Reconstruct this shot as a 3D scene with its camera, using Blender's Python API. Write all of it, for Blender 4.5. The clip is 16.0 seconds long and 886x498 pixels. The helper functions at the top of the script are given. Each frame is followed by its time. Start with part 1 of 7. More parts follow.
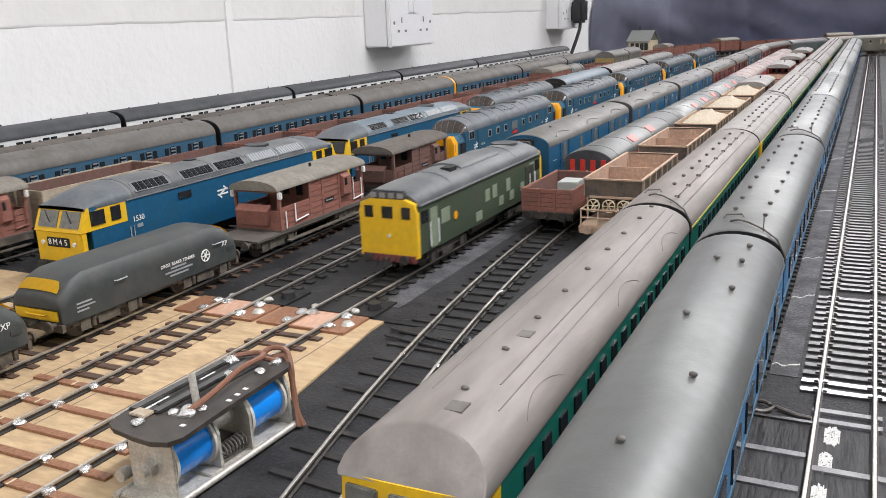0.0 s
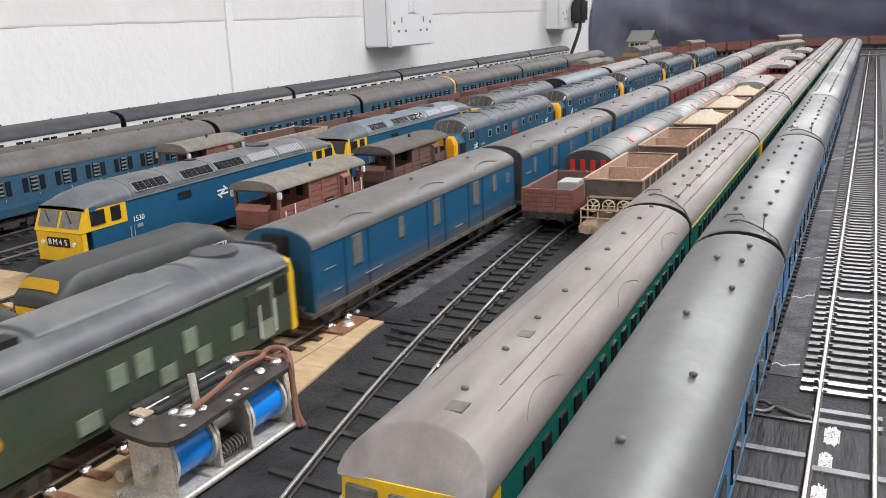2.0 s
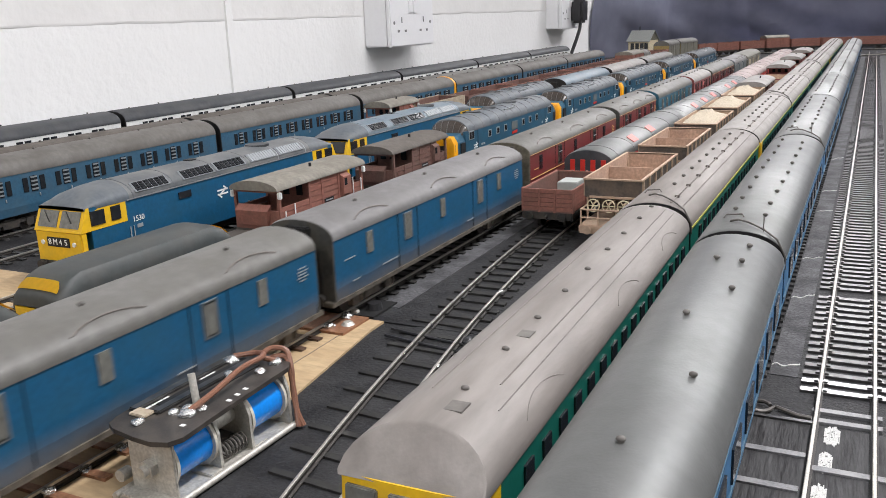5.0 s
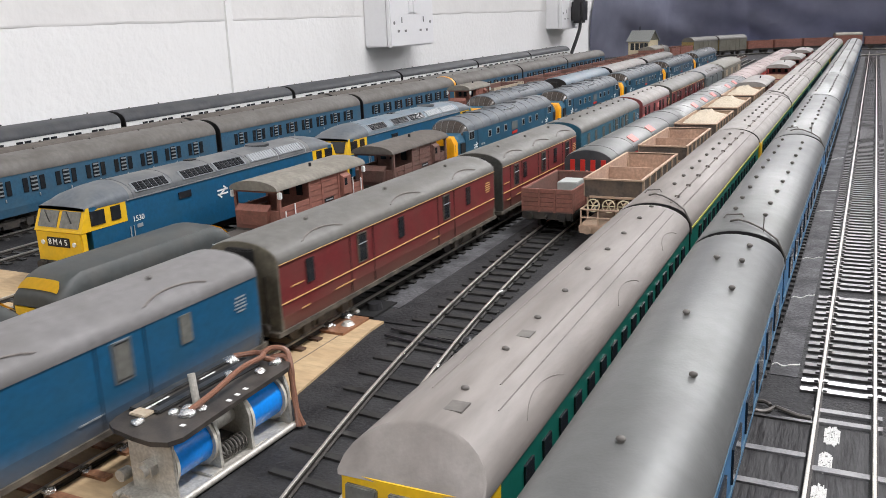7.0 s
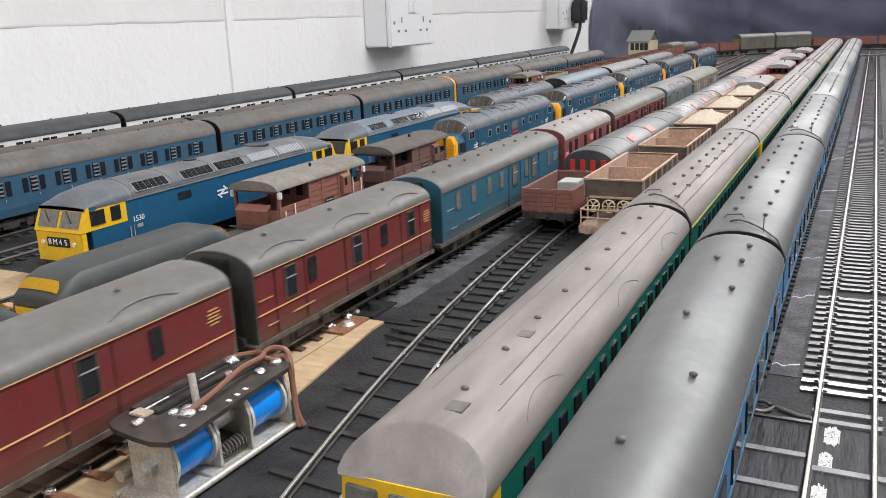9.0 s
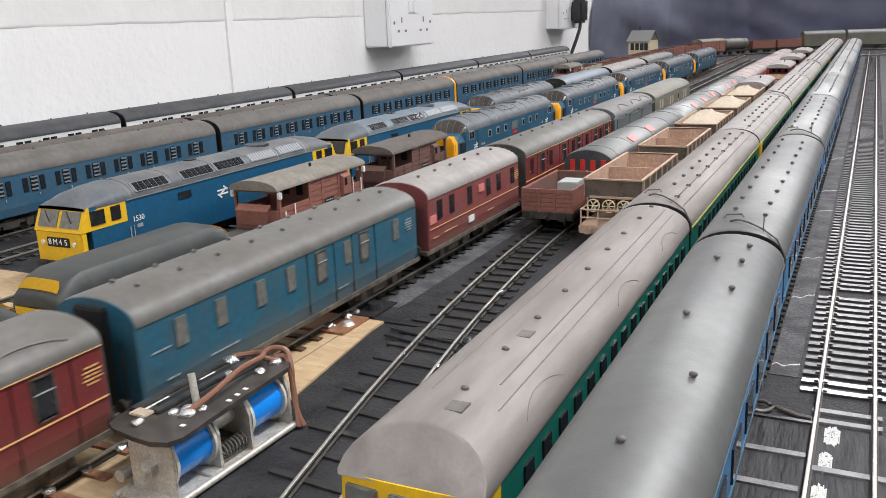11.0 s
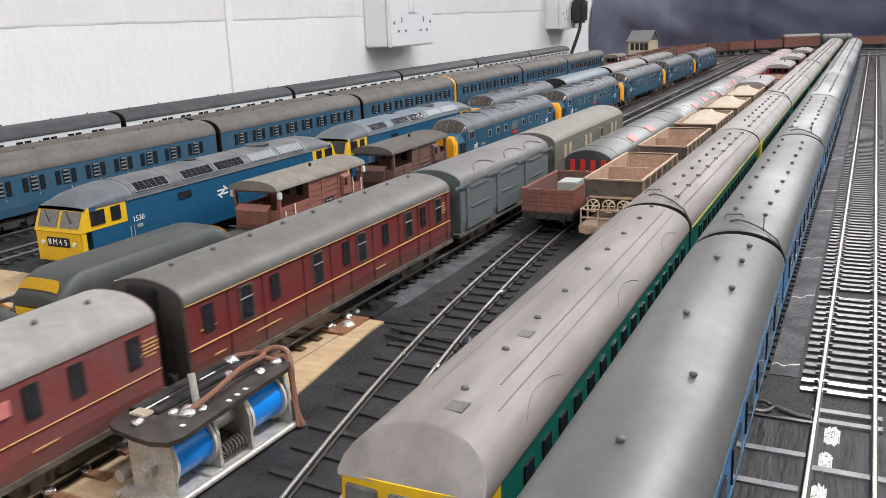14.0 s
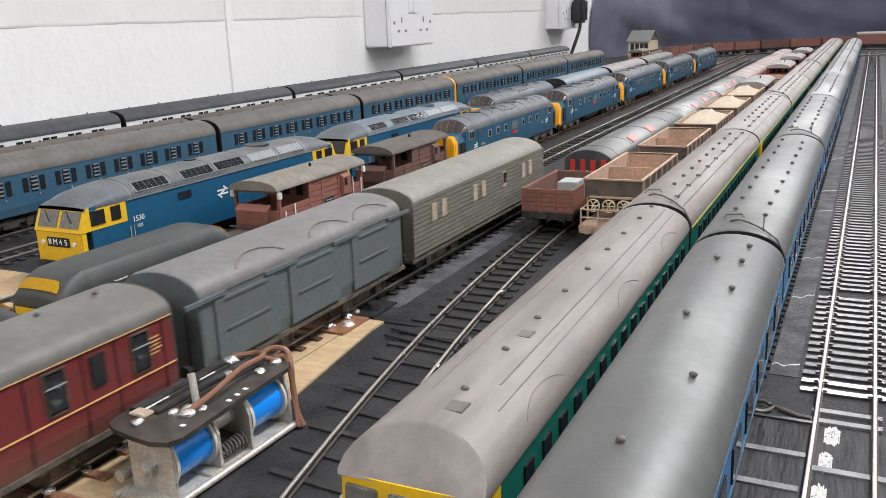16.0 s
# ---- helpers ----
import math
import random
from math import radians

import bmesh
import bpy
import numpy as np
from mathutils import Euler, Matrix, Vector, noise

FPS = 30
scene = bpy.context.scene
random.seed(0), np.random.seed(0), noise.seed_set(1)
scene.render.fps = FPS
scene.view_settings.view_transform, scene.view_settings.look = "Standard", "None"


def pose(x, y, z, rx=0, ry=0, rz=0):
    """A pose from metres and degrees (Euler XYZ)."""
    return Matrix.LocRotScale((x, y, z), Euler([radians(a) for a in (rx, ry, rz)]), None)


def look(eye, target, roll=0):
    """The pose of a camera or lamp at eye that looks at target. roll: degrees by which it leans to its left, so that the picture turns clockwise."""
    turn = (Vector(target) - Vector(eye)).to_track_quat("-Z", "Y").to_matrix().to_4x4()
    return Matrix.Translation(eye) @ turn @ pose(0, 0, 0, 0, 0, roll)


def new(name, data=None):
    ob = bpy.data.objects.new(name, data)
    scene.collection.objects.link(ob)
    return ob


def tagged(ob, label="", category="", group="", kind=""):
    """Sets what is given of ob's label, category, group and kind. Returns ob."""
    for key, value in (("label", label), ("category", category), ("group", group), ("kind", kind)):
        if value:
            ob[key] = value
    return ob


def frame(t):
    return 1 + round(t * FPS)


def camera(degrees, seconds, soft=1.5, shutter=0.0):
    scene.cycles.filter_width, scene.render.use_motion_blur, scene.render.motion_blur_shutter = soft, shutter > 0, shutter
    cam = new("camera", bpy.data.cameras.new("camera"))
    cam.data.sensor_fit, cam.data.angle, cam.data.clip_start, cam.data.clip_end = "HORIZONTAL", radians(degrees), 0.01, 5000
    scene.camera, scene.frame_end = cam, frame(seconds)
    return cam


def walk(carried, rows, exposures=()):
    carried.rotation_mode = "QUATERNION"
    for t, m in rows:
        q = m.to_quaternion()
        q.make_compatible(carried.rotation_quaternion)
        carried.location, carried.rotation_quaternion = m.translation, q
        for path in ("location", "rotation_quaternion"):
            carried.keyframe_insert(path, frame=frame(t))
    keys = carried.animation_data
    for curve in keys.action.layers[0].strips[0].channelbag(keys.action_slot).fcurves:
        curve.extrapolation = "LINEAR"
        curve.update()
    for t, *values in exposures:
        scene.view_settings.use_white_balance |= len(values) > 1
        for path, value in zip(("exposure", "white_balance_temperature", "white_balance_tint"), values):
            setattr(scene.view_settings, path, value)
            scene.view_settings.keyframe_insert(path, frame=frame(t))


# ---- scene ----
# Model railway storage yard at 1:76. z = 0 is the rail top, y runs along the tracks, metres.
cam = camera(54.75, 16.0, soft=0.6, shutter=0.5)
EYE = (0.0, 0.0, 0.1236)
VIEW = look(EYE, (EYE[0] - 0.43233, EYE[1] + 0.86325, EYE[2] - 0.26056), -2.292)
walk(cam, [(0.0, VIEW), (16.0, VIEW)])

# ---- light: strip lights on the white ceiling of a closed room ----
world = bpy.data.worlds.new("room_air")
scene.world = world
world.use_nodes = True
world.node_tree.nodes["Background"].inputs[0].default_value = (0.9, 0.95, 1.0, 1)
world.node_tree.nodes["Background"].inputs[1].default_value = 0.02
scene.view_settings.exposure = 0.0
CEIL = 1.2


def strip_light(x, y, watts, lx=0.16, ly=1.5):
    lamp = bpy.data.lights.new("strip_light", "AREA")
    lamp.shape, lamp.size, lamp.size_y, lamp.energy = "RECTANGLE", lx, ly, watts
    lamp.color = (0.985, 0.97, 0.995)
    ob = new("strip_light_lamp", lamp)
    ob.matrix_world = pose(x, y, CEIL - 0.07)
    return ob


strip_light(0.35, 0.6, 28)
strip_light(0.25, 2.95, 28, lx=1.6, ly=0.16)
strip_light(1.7, 0.8, 21)
strip_light(-0.1, -1.6, 20)


# ---- materials ----
def mat(name, col, rough=0.5, metal=0.0, var=0.15, scale=60.0, dirt=None, dirt_amt=0.0, dirt_scale=25.0, bump=0.0, bump_scale=400.0, stretch=(1, 1, 1), spec=0.5, rand=0.0, coat=0.0, big_surface=False):
    """Colour with fine grain, larger dirt patches and relief, in object space."""
    m = bpy.data.materials.new(name)
    m.use_nodes = True
    nt = m.node_tree
    n, l = nt.nodes, nt.links
    b = n["Principled BSDF"]
    b.inputs["Roughness"].default_value, b.inputs["Metallic"].default_value = rough, metal
    b.inputs["Specular IOR Level"].default_value = spec
    b.inputs["Coat Weight"].default_value = coat
    tc, mp = n.new("ShaderNodeTexCoord"), n.new("ShaderNodeMapping")
    l.new(tc.outputs["Object"], mp.inputs[0])
    mp.inputs["Scale"].default_value = stretch
    oi = n.new("ShaderNodeObjectInfo")
    off = n.new("ShaderNodeVectorMath")
    off.operation = "ADD"
    mul = n.new("ShaderNodeMath")
    mul.operation = "MULTIPLY"
    mul.inputs[1].default_value = 7.0
    l.new(oi.outputs["Random"], mul.inputs[0])
    l.new(mp.outputs[0], off.inputs[0])
    l.new(mul.outputs[0], off.inputs[1])

    def noise_tex(s, detail=5.0):
        t = n.new("ShaderNodeTexNoise")
        t.inputs["Scale"].default_value, t.inputs["Detail"].default_value = s, detail
        l.new(off.outputs[0], t.inputs["Vector"])
        return t

    k = 1.0 if big_surface else 7.0
    scale, dirt_scale, bump_scale, var = scale * k, dirt_scale * (1.0 if big_surface else 2.6), bump_scale * (1.0 if big_surface else 3.0), var * (1.0 if big_surface else 1.5)
    fine = noise_tex(scale)
    ramp = n.new("ShaderNodeValToRGB")
    e = ramp.color_ramp.elements
    e[0].position, e[1].position = 0.3, 0.7
    e[0].color = (*[c * (1 - var) for c in col], 1)
    e[1].color = (*[min(1, c * (1 + var)) for c in col], 1)
    l.new(fine.outputs["Fac"], ramp.inputs[0])
    out = ramp.outputs[0]
    if rand:
        mr = n.new("ShaderNodeMapRange")
        mr.inputs["To Min"].default_value, mr.inputs["To Max"].default_value = 1 - rand, 1 + rand
        l.new(oi.outputs["Random"], mr.inputs["Value"])
        vm = n.new("ShaderNodeVectorMath")
        vm.operation = "SCALE"
        l.new(out, vm.inputs[0])
        l.new(mr.outputs[0], vm.inputs["Scale"])
        out = vm.outputs[0]
    if dirt:
        big = noise_tex(dirt_scale, 6.0)
        r2 = n.new("ShaderNodeValToRGB")
        r2.color_ramp.elements[0].position, r2.color_ramp.elements[1].position = 0.40, 0.66
        r2.color_ramp.elements[1].color = (dirt_amt, dirt_amt, dirt_amt, 1)
        l.new(big.outputs["Fac"], r2.inputs[0])
        mix = n.new("ShaderNodeMix")
        mix.data_type = "RGBA"
        l.new(r2.outputs[0], mix.inputs["Factor"])
        l.new(out, mix.inputs["A"])
        mix.inputs["B"].default_value = (*dirt, 1)
        out = mix.outputs["Result"]
        rr = n.new("ShaderNodeMapRange")
        rr.inputs["To Min"].default_value, rr.inputs["To Max"].default_value = rough, min(1, rough + 0.2)
        l.new(big.outputs["Fac"], rr.inputs["Value"])
        l.new(rr.outputs[0], b.inputs["Roughness"])
    l.new(out, b.inputs["Base Color"])
    if bump:
        bt = noise_tex(bump_scale, 4.0)
        bp = n.new("ShaderNodeBump")
        bp.inputs["Strength"].default_value, bp.inputs["Distance"].default_value = bump, 0.001
        l.new(bt.outputs["Fac"], bp.inputs["Height"])
        l.new(bp.outputs[0], b.inputs["Normal"])
    return m


M = dict(
    wall=mat("white_masonry_paint", (0.83, 0.83, 0.82), 0.6, var=0.02, scale=8, dirt=(0.79, 0.785, 0.77), dirt_amt=0.5, dirt_scale=3, bump=1.0, bump_scale=110, big_surface=True),
    block=mat("rough_block_paint", (0.76, 0.75, 0.735), 0.7, var=0.03, scale=20, bump=0.6, bump_scale=90, big_surface=True),
    ceiling=mat("ceiling_paint", (0.8, 0.8, 0.8), 0.8, var=0.02, scale=5, big_surface=True),
    floor=mat("grey_floor_paint", (0.25, 0.25, 0.25), 0.6, var=0.1, scale=4, big_surface=True),
    plastic_white=mat("white_plastic", (0.78, 0.78, 0.79), 0.35, var=0.01, scale=30),
    plastic_black=mat("black_plastic", (0.02, 0.02, 0.022), 0.4, var=0.1),
    curtain=mat("navy_cloth", (0.255, 0.262, 0.335), 0.95, var=0.14, scale=14, bump=0.3, bump_scale=900, spec=0.1, big_surface=True),
    ply=mat("birch_ply", (0.46, 0.335, 0.195), 0.6, var=0.13, scale=60, dirt=(0.36, 0.24, 0.13), dirt_amt=0.45, dirt_scale=30, bump=0.3, bump_scale=150, stretch=(0.35, 1, 1)),
    board=mat("black_painted_board", (0.013, 0.013, 0.0145), 0.55, var=0.4, scale=120, dirt=(0.045, 0.045, 0.046), dirt_amt=0.5, dirt_scale=26, bump=0.6, bump_scale=220, spec=0.35),
    board_grey=mat("scuffed_grey_board", (0.085, 0.085, 0.09), 0.62, var=0.35, scale=160, dirt=(0.025, 0.025, 0.027), dirt_amt=0.8, dirt_scale=34, bump=0.5, bump_scale=220, spec=0.4),
    rail=mat("nickel_silver_rail", (0.6, 0.57, 0.52), 0.4, 0.9, var=0.12, scale=200),
    rail_side=mat("rail_web", (0.045, 0.04, 0.036), 0.5, 0.4, var=0.25, scale=300),
    sleeper=mat("black_plastic_sleeper", (0.025, 0.024, 0.023), 0.22, var=0.25, scale=500, dirt=(0.1, 0.1, 0.1), dirt_amt=0.35, dirt_scale=90, rand=0.25, spec=0.7, coat=0.3),
    sleeper_dull=mat("dull_black_sleeper", (0.017, 0.0165, 0.016), 0.5, var=0.3, scale=500, dirt=(0.07, 0.068, 0.062), dirt_amt=0.35, dirt_scale=90, rand=0.25, spec=0.3),
    sleeper_brown=mat("brown_sleeper", (0.085, 0.05, 0.035), 0.42, var=0.2, scale=500, rand=0.2),
    copper=mat("copper_clad", (0.3, 0.15, 0.085), 0.4, 0.3, var=0.2, scale=120, dirt=(0.3, 0.14, 0.08), dirt_amt=0.5, dirt_scale=60),
    copper_pale=mat("scraped_copper_clad", (0.62, 0.38, 0.27), 0.4, 0.25, var=0.15, scale=200, stretch=(1, 0.15, 1)),
    solder=mat("solder", (0.75, 0.75, 0.74), 0.25, 0.9, var=0.15, scale=400, bump=0.5, bump_scale=500),
    steel=mat("plated_steel", (0.56, 0.54, 0.49), 0.36, 0.45, var=0.14, scale=120, dirt=(0.36, 0.33, 0.28), dirt_amt=0.55, dirt_scale=70),
    paxolin=mat("brown_black_board", (0.035, 0.03, 0.027), 0.35, var=0.25, scale=200, dirt=(0.1, 0.085, 0.07), dirt_amt=0.4, dirt_scale=60),
    coil=mat("bright_blue_tape", (0.008, 0.26, 0.85), 0.26, var=0.06, scale=100, coat=0.3),
    bobbin=mat("cream_bobbin", (0.6, 0.56, 0.48), 0.45, var=0.08, scale=100),
    wire=mat("brown_wire", (0.2, 0.09, 0.055), 0.4, var=0.15, scale=200),
    white_ink=mat("white_lettering", (0.8, 0.8, 0.78), 0.5, var=0.02),
    black=mat("matt_black", (0.009, 0.009, 0.0095), 0.6, var=0.2, scale=300),
    under=mat("dirty_underframe", (0.02, 0.0185, 0.017), 0.7, var=0.35, scale=300, dirt=(0.07, 0.056, 0.042), dirt_amt=0.6, dirt_scale=80),
    under_pale=mat("dusty_underframe", (0.06, 0.05, 0.04), 0.75, var=0.35, scale=300, dirt=(0.17, 0.145, 0.11), dirt_amt=0.6, dirt_scale=80),
    glass=mat("dark_window", (0.02, 0.022, 0.025), 0.12, var=0.1),
    glass_pale=mat("pale_window", (0.15, 0.15, 0.135), 0.15, var=0.15),
    frame=mat("silver_window_frame", (0.42, 0.45, 0.47), 0.35, 0.4, var=0.05),
    blue=mat("rail_blue_paint", (0.003, 0.078, 0.172), 0.4, var=0.1, scale=80, dirt=(0.01, 0.07, 0.12), dirt_amt=0.4, dirt_scale=30, bump=0.05),
    blue_dusty=mat("dusty_rail_blue", (0.018, 0.085, 0.145), 0.55, var=0.1, scale=80, dirt=(0.07, 0.1, 0.12), dirt_amt=0.5, dirt_scale=30),
    blue_teal=mat("teal_blue_paint", (0.012, 0.095, 0.15), 0.5, var=0.1, scale=80, dirt=(0.05, 0.08, 0.09), dirt_amt=0.5, dirt_scale=35),
    blue_deep=mat("deep_blue_paint", (0.012, 0.08, 0.14), 0.4, var=0.1, scale=80, dirt=(0.035, 0.07, 0.1), dirt_amt=0.4, dirt_scale=35),
    maroon=mat("maroon_paint", (0.15, 0.018, 0.02), 0.45, var=0.1, scale=80, dirt=(0.12, 0.04, 0.03), dirt_amt=0.4, dirt_scale=35),
    crimson=mat("faded_crimson_paint", (0.2, 0.045, 0.045), 0.5, var=0.1, scale=80, dirt=(0.14, 0.07, 0.06), dirt_amt=0.5, dirt_scale=35),
    red=mat("bright_red_paint", (0.55, 0.03, 0.02), 0.45, var=0.08, scale=80),
    pink=mat("faded_red_label", (0.6, 0.2, 0.18), 0.5, var=0.1, scale=100),
    green=mat("dark_green_paint", (0.035, 0.055, 0.03), 0.55, var=0.12, scale=80, dirt=(0.06, 0.065, 0.045), dirt_amt=0.5, dirt_scale=35),
    green_pale=mat("grey_green_band", (0.2, 0.24, 0.17), 0.55, var=0.1, scale=80),
    green_dmu=mat("bluish_green_paint", (0.008, 0.13, 0.095), 0.4, var=0.08, scale=80),
    lime=mat("lime_lining", (0.5, 0.5, 0.1), 0.5, var=0.05),
    lining=mat("cream_lining", (0.6, 0.35, 0.14), 0.5, var=0.05),
    yellow=mat("warning_yellow", (0.75, 0.45, 0.008), 0.4, var=0.05, scale=60, dirt=(0.55, 0.36, 0.04), dirt_amt=0.3, dirt_scale=60),
    orange=mat("orange_yellow", (0.75, 0.33, 0.005), 0.4, var=0.05, scale=60),
    white=mat("off_white_paint", (0.7, 0.71, 0.69), 0.5, var=0.05, scale=60),
    roof_silver=mat("silver_grey_roof", (0.155, 0.16, 0.157), 0.3, 0.5, var=0.06, scale=30, dirt=(0.12, 0.12, 0.115), dirt_amt=0.35, dirt_scale=14, bump=0.05),
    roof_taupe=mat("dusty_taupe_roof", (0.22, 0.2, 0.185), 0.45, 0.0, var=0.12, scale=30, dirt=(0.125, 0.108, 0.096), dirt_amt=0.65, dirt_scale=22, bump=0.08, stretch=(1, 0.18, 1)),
    roof_grey=mat("dusty_grey_roof", (0.125, 0.122, 0.113), 0.4, var=0.12, scale=40, dirt=(0.1, 0.094, 0.08), dirt_amt=0.6, dirt_scale=20, bump=0.08),
    roof_brown=mat("brown_grey_roof", (0.105, 0.092, 0.08), 0.7, var=0.12, scale=50, dirt=(0.07, 0.06, 0.05), dirt_amt=0.6, dirt_scale=22, bump=0.1),
    roof_dark=mat("slate_grey_roof", (0.04, 0.044, 0.05), 0.5, var=0.12, scale=50, dirt=(0.09, 0.09, 0.09), dirt_amt=0.5, dirt_scale=25),
    roof_loco=mat("blue_grey_roof", (0.08, 0.088, 0.095), 0.4, var=0.1, scale=50, dirt=(0.2, 0.2, 0.19), dirt_amt=0.6, dirt_scale=18),
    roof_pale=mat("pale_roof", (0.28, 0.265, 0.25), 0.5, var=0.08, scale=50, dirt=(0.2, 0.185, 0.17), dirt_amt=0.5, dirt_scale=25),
    silver=mat("silver_panel", (0.3, 0.32, 0.33), 0.5, 0.5, var=0.06),
    tender=mat("grey_green_tender", (0.036, 0.043, 0.043), 0.42, var=0.12, scale=50, dirt=(0.085, 0.08, 0.07), dirt_amt=0.4, dirt_scale=28),
    bauxite=mat("bauxite_brown", (0.26, 0.105, 0.078), 0.55, var=0.14, scale=90, dirt=(0.17, 0.085, 0.062), dirt_amt=0.5, dirt_scale=40, stretch=(1, 0.3, 1)),
    bauxite_dark=mat("dark_bauxite", (0.15, 0.075, 0.06), 0.62, var=0.16, scale=90, dirt=(0.12, 0.085, 0.068), dirt_amt=0.5, dirt_scale=40),
    brown_roof=mat("olive_brown_roof", (0.2, 0.185, 0.155), 0.65, var=0.12, scale=60, dirt=(0.13, 0.115, 0.095), dirt_amt=0.5, dirt_scale=30),
    tan=mat("dusty_tan_steel", (0.47, 0.34, 0.245), 0.7, var=0.12, scale=90, dirt=(0.3, 0.2, 0.14), dirt_amt=0.6, dirt_scale=35),
    tan_inside=mat("worn_brown_inside", (0.44, 0.3, 0.22), 0.75, var=0.15, scale=90, dirt=(0.26, 0.18, 0.14), dirt_amt=0.6, dirt_scale=35),
    sand=mat("sand_load", (0.5, 0.43, 0.33), 0.9, var=0.25, scale=500, bump=0.8, bump_scale=700),
    olive=mat("olive_grey_paint", (0.16, 0.155, 0.125), 0.65, var=0.12, scale=80, dirt=(0.11, 0.1, 0.08), dirt_amt=0.5, dirt_scale=35),
    slate=mat("slate_blue_grey", (0.105, 0.13, 0.137), 0.5, var=0.1, scale=80, dirt=(0.12, 0.115, 0.1), dirt_amt=0.5, dirt_scale=35),
    cream=mat("cream_wood", (0.6, 0.52, 0.36), 0.6, var=0.1, scale=90),
    tile=mat("grey_tiles", (0.25, 0.26, 0.25), 0.6, var=0.12, scale=90),
    wheel=mat("wheel_steel", (0.09, 0.08, 0.07), 0.45, 0.6, var=0.2, scale=200),
    glass_brown=mat("brown_windscreen", (0.055, 0.045, 0.038), 0.2, var=0.2, scale=120),
    roof_slate=mat("slate_loco_roof", (0.085, 0.10, 0.115), 0.45, var=0.12, scale=60, dirt=(0.15, 0.155, 0.155), dirt_amt=0.6, dirt_scale=24),
    # hopper tan with the shade of the outer plates put into the colour
    tan_shaded=mat("shaded_hopper_plate", (0.075, 0.062, 0.052), 0.7, var=0.2, scale=90, dirt=(0.2, 0.14, 0.1), dirt_amt=0.5, dirt_scale=40),
    wire_grey=mat("dull_grey_wire", (0.13, 0.12, 0.11), 0.45, 0.3, var=0.15),
    roof_seam=mat("dark_roof_seam", (0.16, 0.14, 0.125), 0.6, var=0.15),
    dome=mat("dusty_dark_dome", (0.13, 0.12, 0.11), 0.6, var=0.15),
    roof_bluish=mat("bluish_loco_roof", (0.13, 0.175, 0.21), 0.4, 0.1, var=0.1, scale=50, dirt=(0.21, 0.23, 0.24), dirt_amt=0.6, dirt_scale=18),
    slate_pale=mat("pale_grey_card", (0.36, 0.38, 0.36), 0.6, var=0.05, scale=60),
    blue_mid=mat("mid_rail_blue", (0.02, 0.12, 0.27), 0.42, var=0.1, scale=80, dirt=(0.06, 0.13, 0.2), dirt_amt=0.5, dirt_scale=40),
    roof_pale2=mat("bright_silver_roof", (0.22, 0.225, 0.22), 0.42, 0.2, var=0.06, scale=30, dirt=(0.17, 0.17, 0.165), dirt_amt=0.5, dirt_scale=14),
    blue_sub=mat("faded_suburban_blue", (0.02, 0.085, 0.15), 0.55, var=0.1, scale=80, dirt=(0.06, 0.095, 0.12), dirt_amt=0.4, dirt_scale=40),
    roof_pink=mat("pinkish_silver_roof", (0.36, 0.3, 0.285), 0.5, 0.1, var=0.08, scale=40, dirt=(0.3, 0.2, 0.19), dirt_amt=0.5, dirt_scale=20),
    slot_grey=mat("grey_recess", (0.18, 0.18, 0.18), 0.5, var=0.1),
    roof_olive=mat("olive_grey_roof", (0.22, 0.215, 0.19), 0.6, var=0.1, scale=50, dirt=(0.17, 0.16, 0.13), dirt_amt=0.5, dirt_scale=24),
    cream_dusty=mat("dusty_cream_steel", (0.42, 0.36, 0.27), 0.7, var=0.12, scale=90, dirt=(0.25, 0.18, 0.12), dirt_amt=0.6, dirt_scale=35),
    van_end=mat("brown_grey_van_end", (0.15, 0.135, 0.1), 0.7, var=0.2, scale=80, dirt=(0.08, 0.07, 0.052), dirt_amt=0.7, dirt_scale=40),
    ochre=mat("ochre_end", (0.3, 0.22, 0.08), 0.6, var=0.15, scale=80),
    sleeper_shiny=mat("glossy_grey_sleeper", (0.16, 0.16, 0.165), 0.25, var=0.2, scale=200, dirt=(0.3, 0.3, 0.3), dirt_amt=0.6, dirt_scale=60),
    louvre_grey=mat("dull_pale_louvre", (0.2, 0.22, 0.23), 0.5, var=0.1),
    frame_dull=mat("dull_silver_frame", (0.17, 0.185, 0.195), 0.5, 0.2, var=0.1),
    board_brushed=mat("brushed_black_board", (0.016, 0.0155, 0.0165), 0.5, var=0.5, scale=240, dirt=(0.075, 0.075, 0.076), dirt_amt=0.6, dirt_scale=90, bump=0.5, bump_scale=300, stretch=(1, 0.12, 1), spec=0.3),
    roof_sub=mat("dusty_brown_grey_roof", (0.125, 0.118, 0.108), 0.55, var=0.1, scale=40, dirt=(0.085, 0.077, 0.066), dirt_amt=0.6, dirt_scale=20, bump=0.08),
    roof_lilac=mat("pale_lilac_grey_roof", (0.16, 0.155, 0.155), 0.45, var=0.1, scale=40, dirt=(0.125, 0.12, 0.115), dirt_amt=0.6, dirt_scale=20, bump=0.08),
    van_end_dark=mat("sooty_van_end", (0.05, 0.05, 0.046), 0.65, var=0.2, scale=80, dirt=(0.09, 0.08, 0.06), dirt_amt=0.6, dirt_scale=40),
    roof_faint=mat("faint_roof_seam", (0.165, 0.148, 0.136), 0.6, var=0.1),
    crack=mat("pale_filler", (0.5, 0.5, 0.48), 0.7, var=0.15, scale=300),
)


